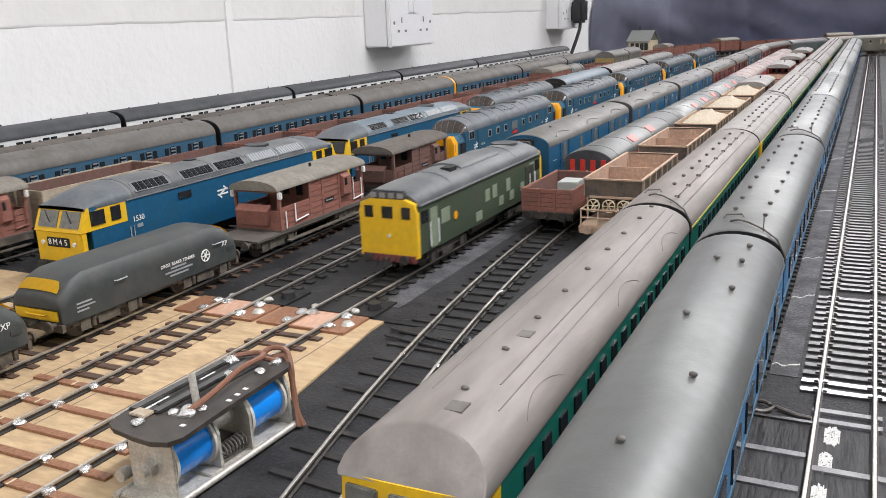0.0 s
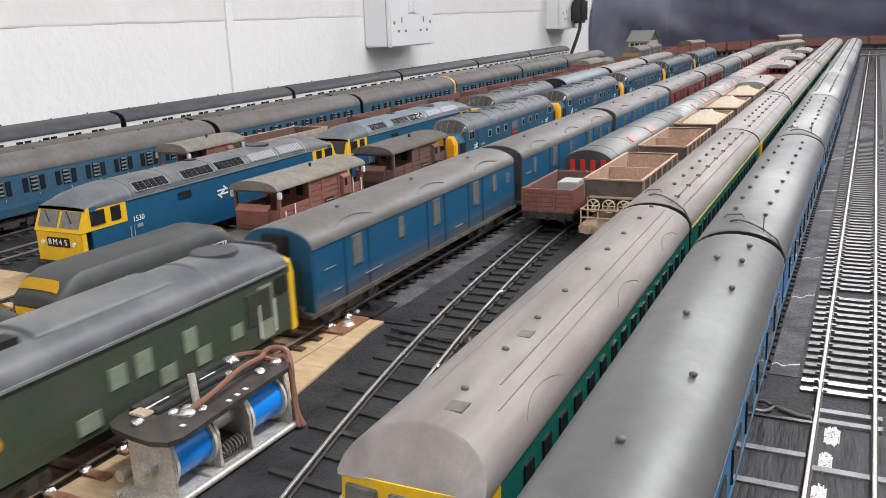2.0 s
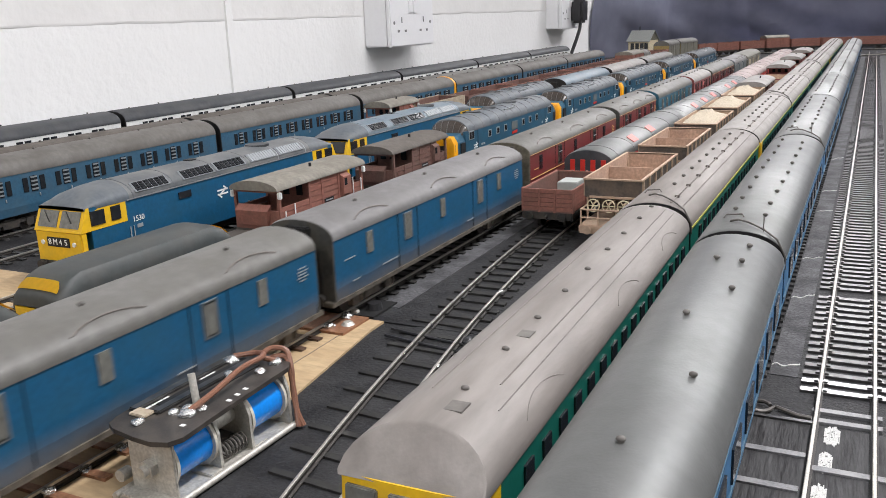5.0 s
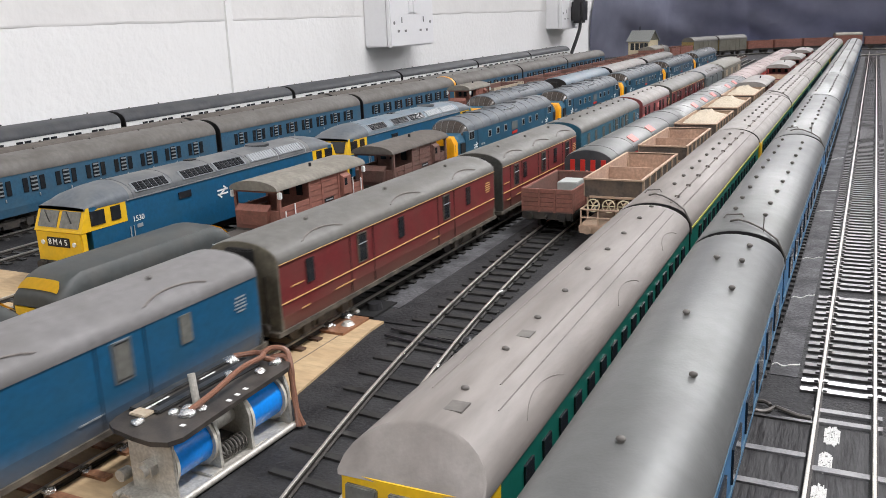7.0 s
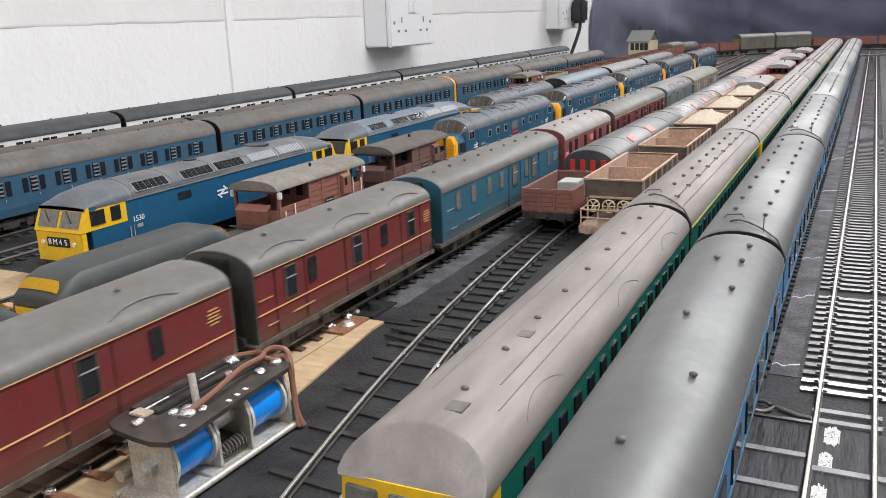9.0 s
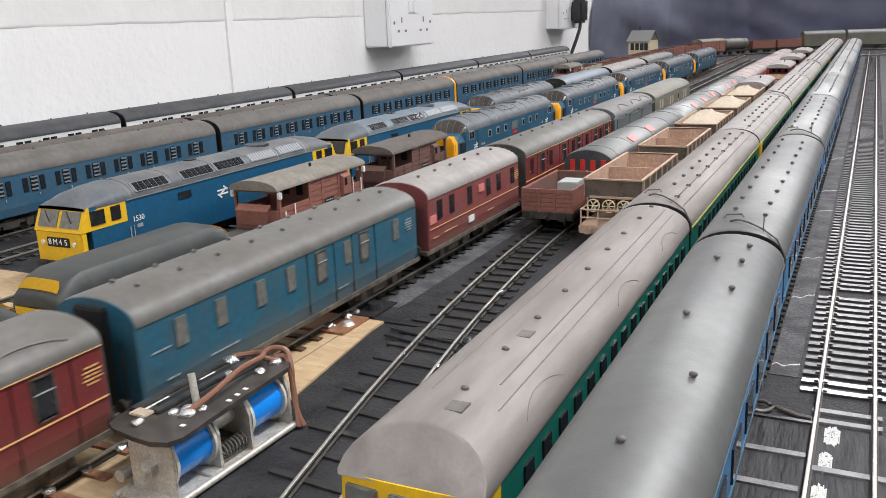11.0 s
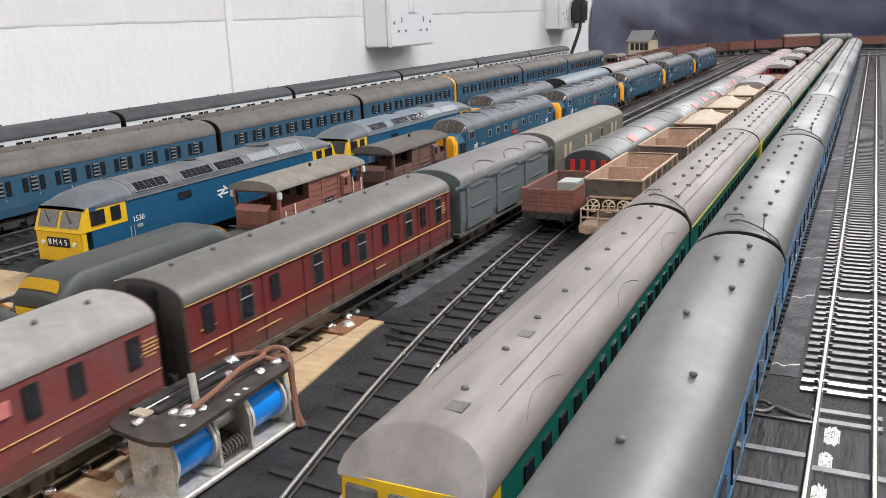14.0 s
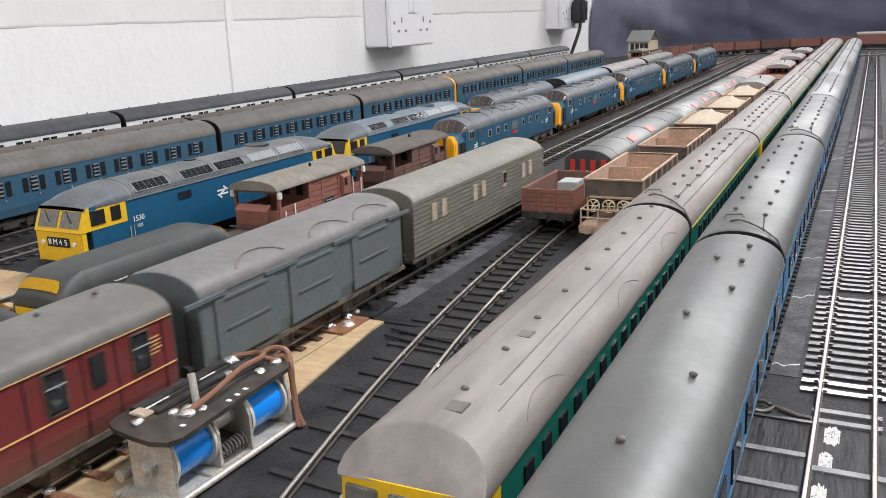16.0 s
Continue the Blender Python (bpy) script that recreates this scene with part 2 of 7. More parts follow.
def oversprayed(m, name, dust=(0.23, 0.185, 0.125), low=0.0105, high=0.0205, amount=0.75):
    """A copy of a paint with sandy weathering powder along the lower edge of a vehicle side."""
    c = m.copy()
    c.name = name
    n, l = c.node_tree.nodes, c.node_tree.links
    b = n["Principled BSDF"]
    paint = b.inputs["Base Color"].links[0].from_socket
    tc, sep, mr, tex = n.new("ShaderNodeTexCoord"), n.new("ShaderNodeSeparateXYZ"), n.new("ShaderNodeMapRange"), n.new("ShaderNodeTexNoise")
    l.new(tc.outputs["Object"], sep.inputs[0])
    l.new(tc.outputs["Object"], tex.inputs["Vector"])
    tex.inputs["Scale"].default_value, tex.inputs["Detail"].default_value = 55.0, 6.0
    l.new(sep.outputs["Z"], mr.inputs["Value"])
    mr.inputs["From Min"].default_value, mr.inputs["From Max"].default_value = low, high
    mr.inputs["To Min"].default_value, mr.inputs["To Max"].default_value = amount * 1.7, 0.0
    mul, mix = n.new("ShaderNodeMath"), n.new("ShaderNodeMix")
    mul.operation, mul.use_clamp = "MULTIPLY", True
    l.new(mr.outputs[0], mul.inputs[0])
    l.new(tex.outputs["Fac"], mul.inputs[1])
    mix.data_type = "RGBA"
    l.new(mul.outputs[0], mix.inputs["Factor"])
    l.new(paint, mix.inputs["A"])
    mix.inputs["B"].default_value = (*dust, 1)
    l.new(mix.outputs["Result"], b.inputs["Base Color"])
    return c


M["blue_van"] = oversprayed(M["blue"], "weathered_rail_blue", (0.2, 0.15, 0.1), amount=0.55)
M["teal_van"] = oversprayed(M["blue_teal"], "weathered_teal_blue", (0.2, 0.15, 0.1), amount=0.4)
M["maroon_van"] = oversprayed(M["maroon"], "weathered_maroon", (0.15, 0.1, 0.07), amount=0.6)
M["crimson_van"] = oversprayed(M["crimson"], "weathered_crimson", (0.15, 0.1, 0.08), amount=0.5)


# ---- mesh helpers ----
def mesh_of(name, bm, m, smooth=False):
    me = bpy.data.meshes.new(name)
    bmesh.ops.recalc_face_normals(bm, faces=bm.faces)
    bm.to_mesh(me)
    bm.free()
    me.materials.append(m)
    if smooth:
        me.polygons.foreach_set("use_smooth", [True] * len(me.polygons))
        me.set_sharp_from_angle(angle=radians(38))
    return me


def part(name, bm, m, parent=None, label="", smooth=False, at=None):
    """One bmesh (or a ready mesh) as ONE object under a thing or a part."""
    me = mesh_of(name, bm, m, smooth) if isinstance(bm, bmesh.types.BMesh) else bm
    ob = new(name, me)
    if parent:
        ob.parent = parent
    if at is not None:
        ob.matrix_basis = at
    return tagged(ob, label)


def thing(name, m, label, category, group="", kind=""):
    ob = new(name)
    ob.empty_display_size = 0.01
    ob.matrix_basis = m
    return tagged(ob, label, category, group, kind)


def box(x0, x1, y0, y1, z0, z1, bm=None, bev=0.0):
    bm = bm or bmesh.new()
    r = bmesh.ops.create_cube(bm, size=1, matrix=Matrix.LocRotScale(((x0 + x1) / 2, (y0 + y1) / 2, (z0 + z1) / 2), None, (abs(x1 - x0), abs(y1 - y0), abs(z1 - z0))))
    if bev:
        vs = set(r["verts"])
        bmesh.ops.bevel(bm, geom=[e for e in bm.edges if e.verts[0] in vs], offset=bev, segments=2, affect="EDGES")
    return bm


def tube(p0, p1, r, bm=None, seg=12, r2=None):
    """A round bar from p0 to p1."""
    bm = bm or bmesh.new()
    a, b = Vector(p0), Vector(p1)
    d = b - a
    m = Matrix.Translation((a + b) / 2) @ d.to_track_quat("Z", "Y").to_matrix().to_4x4()
    bmesh.ops.create_cone(bm, cap_ends=True, segments=seg, radius1=r, radius2=r if r2 is None else r2, depth=d.length, matrix=m)
    return bm


def loft(sections, bm=None):
    """Skin closed sections, each a list of equally many points; both ends are capped."""
    bm = bm or bmesh.new()
    rings = [[bm.verts.new(p) for p in s] for s in sections]
    for a, b in zip(rings, rings[1:]):
        k = len(a)
        for i in range(k):
            bm.faces.new((a[i], a[(i + 1) % k], b[(i + 1) % k], b[i]))
    bm.faces.new(rings[0])
    bm.faces.new(rings[-1][::-1])
    return bm


def arc_section(y, hw, ze, zr, n=14, thick=0.0012, flat=1.0):
    """Roof section at y: an elliptic arc over the eaves, closed underneath."""
    top = []
    for i in range(n + 1):
        a = math.pi * i / n
        c, s = math.cos(a), math.sin(a)
        top.append((hw * math.copysign(abs(c) ** flat, c), y, ze + (zr - ze) * s if s > 1e-9 else ze))
    return top + [(-hw, y, ze - thick), (hw, y, ze - thick)]


def path_tube(pts, r, bm=None, seg=8):
    """A bent round wire along points."""
    bm = bm or bmesh.new()
    pts = [Vector(p) for p in pts]
    rings = []
    for i, p in enumerate(pts):
        d = (pts[min(i + 1, len(pts) - 1)] - pts[max(i - 1, 0)]).normalized()
        q = d.to_track_quat("Z", "Y")
        rings.append([bm.verts.new(p + q @ Vector((r * math.cos(2 * math.pi * k / seg), r * math.sin(2 * math.pi * k / seg), 0))) for k in range(seg)])
    for a, b in zip(rings, rings[1:]):
        for i in range(seg):
            bm.faces.new((a[i], a[(i + 1) % seg], b[(i + 1) % seg], b[i]))
    bm.faces.new(rings[0])
    bm.faces.new(rings[-1][::-1])
    return bm


SHARED = {}


def shared(key, make, m, smooth=False):
    """A mesh made once and used by many alike pieces."""
    k = (key, m.name)
    if k not in SHARED:
        SHARED[k] = mesh_of(key[0] if isinstance(key, tuple) else key, make(), m, smooth)
    return SHARED[k]


def text_mesh(name, body, size, m, at, parent, label=""):
    c = bpy.data.curves.new(name, "FONT")
    c.body, c.size, c.extrude = body, size, 0.00008
    c.align_x, c.align_y = "CENTER", "CENTER"
    tmp = bpy.data.objects.new(name, c)
    scene.collection.objects.link(tmp)
    me = bpy.data.meshes.new_from_object(tmp.evaluated_get(bpy.context.evaluated_depsgraph_get()))
    bpy.data.objects.remove(tmp)
    me.materials.clear()
    me.materials.append(m)
    return part(name, me, m, parent, label, at=at)


# ---- the room ----
WALL_X, CURT_Y, BOARD_Z = -0.70, 2.85, -0.0030


def structure(name, bm, m, label, category):
    ob = part(name, bm, m)
    return tagged(ob, label, category, kind="structure")


structure("wall_west", box(WALL_X - 0.1, WALL_X, -2.6, 3.3, -1.0, CEIL), M["wall"], "white painted blockwork wall behind the yard", "wall")
structure("wall_north", box(WALL_X, 3.0, 3.2, 3.3, -1.0, CEIL), M["wall"], "white wall behind the dark curtain", "wall")
structure("wall_south", box(WALL_X, 3.0, -2.7, -2.6, -1.0, CEIL), M["wall"], "white wall behind the camera", "wall")
structure("wall_east", box(3.0, 3.1, -2.7, 3.3, -1.0, CEIL), M["wall"], "white wall across the room", "wall")
structure("floor", box(WALL_X - 0.1, 3.1, -2.7, 3.3, -1.05, -1.0), M["floor"], "grey painted floor of the room", "floor")
structure("ceiling", box(WALL_X - 0.1, 3.1, -2.7, 3.3, CEIL, CEIL + 0.05), M["ceiling"], "white painted ceiling", "ceiling")

# ---- baseboards and backdrop ----
EDGE_Y = 0.302  # joint between the near board and the long yard board
structure("ground", box(WALL_X, 0.62, EDGE_Y + 0.0006, 3.15, BOARD_Z - 0.012, BOARD_Z), M["board"], "black painted yard baseboard, scuffed and dusty", "baseboard")
structure("ground_strip", box(-0.165, 0.62, -0.35, EDGE_Y, BOARD_Z - 0.012, BOARD_Z), M["board"], "black painted near baseboard strip", "baseboard")


def ply_board():
    """Bare ply with a slanting edge against the black strip."""
    pts = [(-0.62, -0.35), (-0.166, -0.35), (-0.1672, 0.15), (-0.1735, 0.227), (-0.1815, 0.2925), (-0.1815, EDGE_Y), (-0.62, EDGE_Y)]
    z1 = BOARD_Z + 0.0004
    return loft([[(x, y, BOARD_Z - 0.012) for x, y in pts], [(x, y, z1) for x, y in pts]])


structure("ground_ply", ply_board(), M["ply"], "bare birch plywood baseboard with pencil marks", "baseboard")
structure("ground_infill", box(-0.1812, -0.1652, -0.35, EDGE_Y, BOARD_Z - 0.013, BOARD_Z - 0.0005), M["board"], "black painted strip beside the ply", "baseboard")
structure("ground_far_left", box(WALL_X, -0.6202, -0.35, EDGE_Y, BOARD_Z - 0.012, BOARD_Z), M["board"], "black painted board against the wall", "baseboard")
structure("ground_near", box(-0.034, 0.3, -0.30, 0.2655, BOARD_Z, BOARD_Z + 0.0003), M["board_brushed"], "brushed black board at the near end of the empty track", "baseboard")
# scuffed grey ways between the tracks
structure("road", box(-0.0238, -0.0145, EDGE_Y, 2.3, BOARD_Z, BOARD_Z + 0.0003), M["board_grey"], "scuffed grey strip between two tracks", "baseboard")
structure("road.001", box(-0.196, -0.1835, 0.32, 1.9, BOARD_Z, BOARD_Z + 0.0003), M["board_grey"], "scuffed grey strip between two tracks", "baseboard")


def curtain():
    """A dark cloth with soft folds, hung from a rail."""
    bm = bmesh.new()
    line = []
    pts = [Vector((-0.697, 2.38)), Vector((-0.56, 2.74)), Vector((-0.35, 2.85)), Vector((2.4, 2.9))]
    for a, b in zip(pts, pts[1:]):
        n = max(4, int((b - a).length / 0.008))
        line += [a.lerp(b, i / n) for i in range(n)]
    cols = []
    zs = [-0.05 + 0.6 * k / 40 for k in range(41)]
    for i, p in enumerate(line):
        col = []
        for z in zs:
            u = i * 0.4
            w = 0.02 * noise.noise(Vector((u * 0.09, z * 1.6, 3.1))) + 0.014 * math.sin(u * 0.31 + 3.0 * z + 2 * noise.noise(Vector((u * 0.05, z * 2, 0))))
            sag = 0.10 * noise.noise(Vector((u * 0.07 + z * 7, z * 5 - u * 0.04, 7.7))) + 0.03 * noise.noise(Vector((u * 0.15 + z * 12, z * 8 - u * 0.05, 1.3)))
            col.append(bm.verts.new((p.x + 0.3 * w, p.y + w + sag, z)))
        cols.append(col)
    for a, b in zip(cols, cols[1:]):
        for k in range(len(zs) - 1):
            bm.faces.new((a[k], b[k], b[k + 1], a[k + 1]))
    bmesh.ops.solidify(bm, geom=bm.faces[:], thickness=0.002)
    return bm


ob = part("backdrop", curtain(), M["curtain"], smooth=True)
tagged(ob, "dark navy cloth curtain hanging in soft folds", "curtain", kind="structure")

# ---- tracks ----
G = 0.00825  # half the gauge
# centre lines as functions of the distance along the yard
TRACK_X = dict(t1=0.0015, t2=-0.0385, t3=-0.0790, t3b=-0.1215, t4=-0.1640, t5=-0.2060, t6=-0.2580, t7=-0.3045, t8=-0.3640, t9=-0.4470, t10=-0.5010, t11=-0.5600, t12=-0.6480)


class Line:
    """A straight track that ends in an arc to the east: distance s to place and heading."""

    def __init__(self, x, bend_y=None, radius=0.5, shift=None):
        self.x, self.bend, self.r, self.shift = x, bend_y, radius, shift

    def at(self, s):
        dx = self.shift(s) if self.shift else 0.0
        if self.bend is None or s <= self.bend:
            return self.x + dx, s, 0.0
        a = (s - self.bend) / self.r
        if a < math.pi / 2:
            return self.x + self.r * (1 - math.cos(a)), self.bend + self.r * math.sin(a), -a
        return self.x + self.r + (s - self.bend - self.r * math.pi / 2), self.bend + self.r, -math.pi / 2

    def spot(self, s, half=0.0):
        x, y, a = self.at(s)
        if half:
            x0, y0, _ = self.at(s - half)
            x1, y1, _ = self.at(s + half)
            x, y, a = (x0 + x1) / 2, (y0 + y1) / 2, -math.atan2(x1 - x0, y1 - y0)
        return pose(x, y, 0, 0, 0, math.degrees(a))


LINES = {k: Line(x) for k, x in TRACK_X.items()}
LINES["t5"] = Line(-0.206, 1.93, 0.50, lambda s: -0.003 * max(0, min(1, (0.6 - s) / 0.3)))
LINES["t9"] = Line(-0.447, 2.12, 0.50)
LINES["t4"] = Line(-0.164, shift=lambda s: 0.0 if s > 0.52 else 0.30 * (0.52 - s) ** 2)
LINES["t6"] = Line(-0.2595, shift=lambda s: 0.0045 * max(0, min(1, (0.43 - s) / 0.23)))
LINES["t7"] = Line(-0.3050, shift=lambda s: 0.007 * max(0, min(1, (0.43 - s) / 0.23)))


def rail_mesh(line, side, s0, s1, step=0.03):
    """A flat-bottom rail: wide foot, thin web, rounded head."""
    prof = [(-0.00115, -0.0026), (0.00115, -0.0026), (0.00115, -0.0022), (0.0004, -0.0019), (0.0004, -0.0010), (0.00052, -0.0007), (0.00052, -0.0001), (0.0003, 0.0), (-0.0003, 0.0), (-0.00052, -0.0001), (-0.00052, -0.0007), (-0.0004, -0.0010), (-0.0004, -0.0019), (-0.00115, -0.0022)]
    n = max(1, int((s1 - s0) / step))
    secs = []
    for i in range(n + 1):
        x, y, a = line.at(s0 + (s1 - s0) * i / n)
        secs.append([(x + (side * G + px) * math.cos(a), y + (side * G + px) * math.sin(a), pz) for px, pz in prof])
    return loft(secs)


def sleeper_bm(length=0.0288, w=0.0033, top=-0.0020):
    """A sleeper with its two rail chairs."""
    bm = box(-length / 2, length / 2, -w / 2, w / 2, BOARD_Z - 0.0001, top)
    for s in (-1, 1):
        for o in (-1, 1):
            box(s * G + o * 0.0015 - 0.0007, s * G + o * 0.0015 + 0.0007, -0.0009, 0.0009, top, top + 0.0006, bm)
    return bm


def track(key, s0, s1, pitch, m, near, label, pick=None, rails=None):
    """Rails and sleepers; those nearest the camera are single pieces, the rest one mesh."""
    line = LINES[key]
    root = thing("track", Matrix(), label, "track", "yard tracks", "structure")
    for side in (-1, 1):
        rl = part("rail", rail_mesh(line, side, *(rails or (s0, s1))), M["rail"], root, "bright nickel silver rail", smooth=False)
        rl.data.materials.append(M["rail_side"])
        for pg in rl.data.polygons:
            pg.material_index = 0 if pg.center.z > -0.0010 else 1
    me = shared(("sleeper", "std"), sleeper_bm, m)
    rest = bmesh.new()
    s, i = s0, 0
    while s < s1:
        if not (pick and pick(s)):
            at = line.spot(s) @ pose(random.uniform(-0.0002, 0.0002), 0, 0, 0, 0, random.uniform(-0.6, 0.6))
            if near[0] <= s < near[1] and i < 300:
                part("sleeper", me, m, root, at=at)
                i += 1
            else:
                b = box(-0.0144, 0.0144, -0.0016, 0.0016, BOARD_Z - 0.0001, -0.0020)
                b.transform(at)
                tmp = bpy.data.meshes.new("t")
                b.to_mesh(tmp)
                b.free()
                rest.from_mesh(tmp)
                bpy.data.meshes.remove(tmp)
        s += pitch
    if len(rest.verts):
        tagged(part("sleepers", rest, m, root), kind="stuff")
    else:
        rest.free()
    return root


P = 0.0074
track("t1", 0.292, 2.45, P, M["sleeper"], (0, 2.45), "empty running track with black sleepers and bright rails", pick=lambda s: 0.3985 < s < 0.4055, rails=(0.1, 2.45))
track("t2", 0.30, 2.4, P, M["sleeper"], (0, 1.2), "track with black sleepers under the blue coaches", rails=(0.02, 2.4))
track("t3", 0.1, 2.4, P, M["sleeper"], (0, 0.1), "track with black sleepers under the green railcars")
track("t3b", 0.36, 2.3, P, M["sleeper"], (0, 0.1), "track under the hopper wagons", rails=(0.30, 2.3))
track("t4", 0.318, 2.2, 0.0108, M["sleeper_dull"], (0, 0.62), "track with black sleepers curving past the wood", rails=(0.05, 2.2))
track("t5", 0.318, 3.2, 0.0095, M["sleeper_dull"], (0, 1.5), "track with black sleepers under the parcels train", rails=(0.05, 3.2))
track("t6", 0.318, 2.2, 0.0105, M["sleeper_dull"], (0, 1.6), "empty track with black sleepers", rails=(0.05, 2.2))
track("t7", 0.10, 2.4, 0.0098, M["sleeper_brown"], (0, 1.2), "weathered track with brown sleepers")
track("t8", 0.15, 2.0, 0.0095, M["sleeper"], (0.2, 0.5), "track with black sleepers under the blue locomotives")
track("t9", 0.15, 3.4, 0.0095, M["sleeper"], (0.2, 0.7), "track under the goods train")
for k in ("t10", "t11", "t12"):
    track(k, 0.2, 2.1, 0.0095, M["sleeper"], (0, 0), "track beside the wall under standing coaches")


# ---- rolling stock ----
def wheel_bm(r=0.0056):
    bm = tube((-0.0009, 0, r), (0.0009, 0, r), r, seg=18)
    tube((-0.0014, 0, r), (0.0014, 0, r), r * 0.35, bm, seg=10)
    return bm


def bogie(parent, y, m, base=0.029, wr=0.0056, hw=0.0125):
    """Side frames with axle boxes and springs, and four wheels."""
    b = part("bogie", shared(("bogie", base, hw), lambda: bogie_bm(base, hw), m), m, parent, at=pose(0, y, 0))
    for s in (-1, 1):
        for o in (-1, 1):
            part("wheel", shared(("wheel", wr), lambda: wheel_bm(wr), M["wheel"]), M["wheel"], b, "steel wheel", at=pose(s * 0.0078, o * base / 2, 0))
    return b


def bogie_bm(base, hw):
    bm = bmesh.new()
    for s in (-1, 1):
        x = s * hw
        box(x - 0.0009, x + 0.0009, -base / 2 - 0.006, base / 2 + 0.006, 0.0062, 0.0088, bm)
        box(x - 0.0012, x + 0.0012, -0.006, 0.006, 0.0038, 0.0075, bm)
        for o in (-1, 1):
            box(x - 0.0013, x + 0.0016, o * base / 2 - 0.0026, o * base / 2 + 0.0026, 0.0035, 0.0082, bm)
            tube((x + s * 0.001, o * base / 2 + 0.0045, 0.004), (x + s * 0.001, o * base / 2 + 0.0045, 0.008), 0.0011, bm, 8)
    box(-hw, hw, -0.004, 0.004, 0.0065, 0.0095, bm)
    return bm


def buffers(parent, y, sgn, m, z=0.0118, hx=0.0105):
    def mk():
        bm = tube((0, 0, 0), (0, 0.0035, 0), 0.0011, seg=10)
        tube((0, 0.0035, 0), (0, 0.0045, 0), 0.0024, bm, 14)
        return bm
    for s in (-1, 1):
        part("buffer", shared("buffer", mk, m), m, parent, at=pose(s * hx, y, z, 0, 0, 0 if sgn > 0 else 180))


def body_section(y, hw, zb, ze, tum=0.94):
    zm = zb + (ze - zb) * 0.4
    half = [(hw * tum, zb), (hw * 0.995, zb + (zm - zb) * 0.5), (hw, zm), (hw * 0.99, ze)]
    return [(x, y, z) for x, z in half] + [(-x, y, z) for x, z in half[::-1]]


def vent_dome():
    bm = bmesh.new()
    bmesh.ops.create_uvsphere(bm, u_segments=10, v_segments=6, radius=0.0008, matrix=Matrix.Diagonal((1.3, 1.0, 0.85, 1)))
    tube((0, 0, -0.0012), (0, 0, 0.0001), 0.0006, bm, 10)
    return bm


def win_bm(w, h, t=0.0005):
    return box(-t, t, -w / 2, w / 2, -h / 2, h / 2)


def frame_bm(w, h, b=0.0005, t=0.0005):
    bm = bmesh.new()
    for s in (-1, 1):
        box(-t, t, s * w / 2 - b, s * w / 2 + b, -h / 2 - b, h / 2 + b, bm)
        box(-t, t, -w / 2, w / 2, s * h / 2 - b, s * h / 2 + b, bm)
    return bm


def window(parent, x, y, z, w, h, pane, rim=None):
    """One pane set in the side, with its rim."""
    win = part("window", shared(("window", round(w, 5), round(h, 5)), lambda: win_bm(w, h), pane), pane, parent, at=pose(x, y, z))
    if rim:
        part("window_frame", shared(("window_frame", round(w, 5), round(h, 5)), lambda: frame_bm(w, h), rim), rim, win, "pale window frame")
    return win


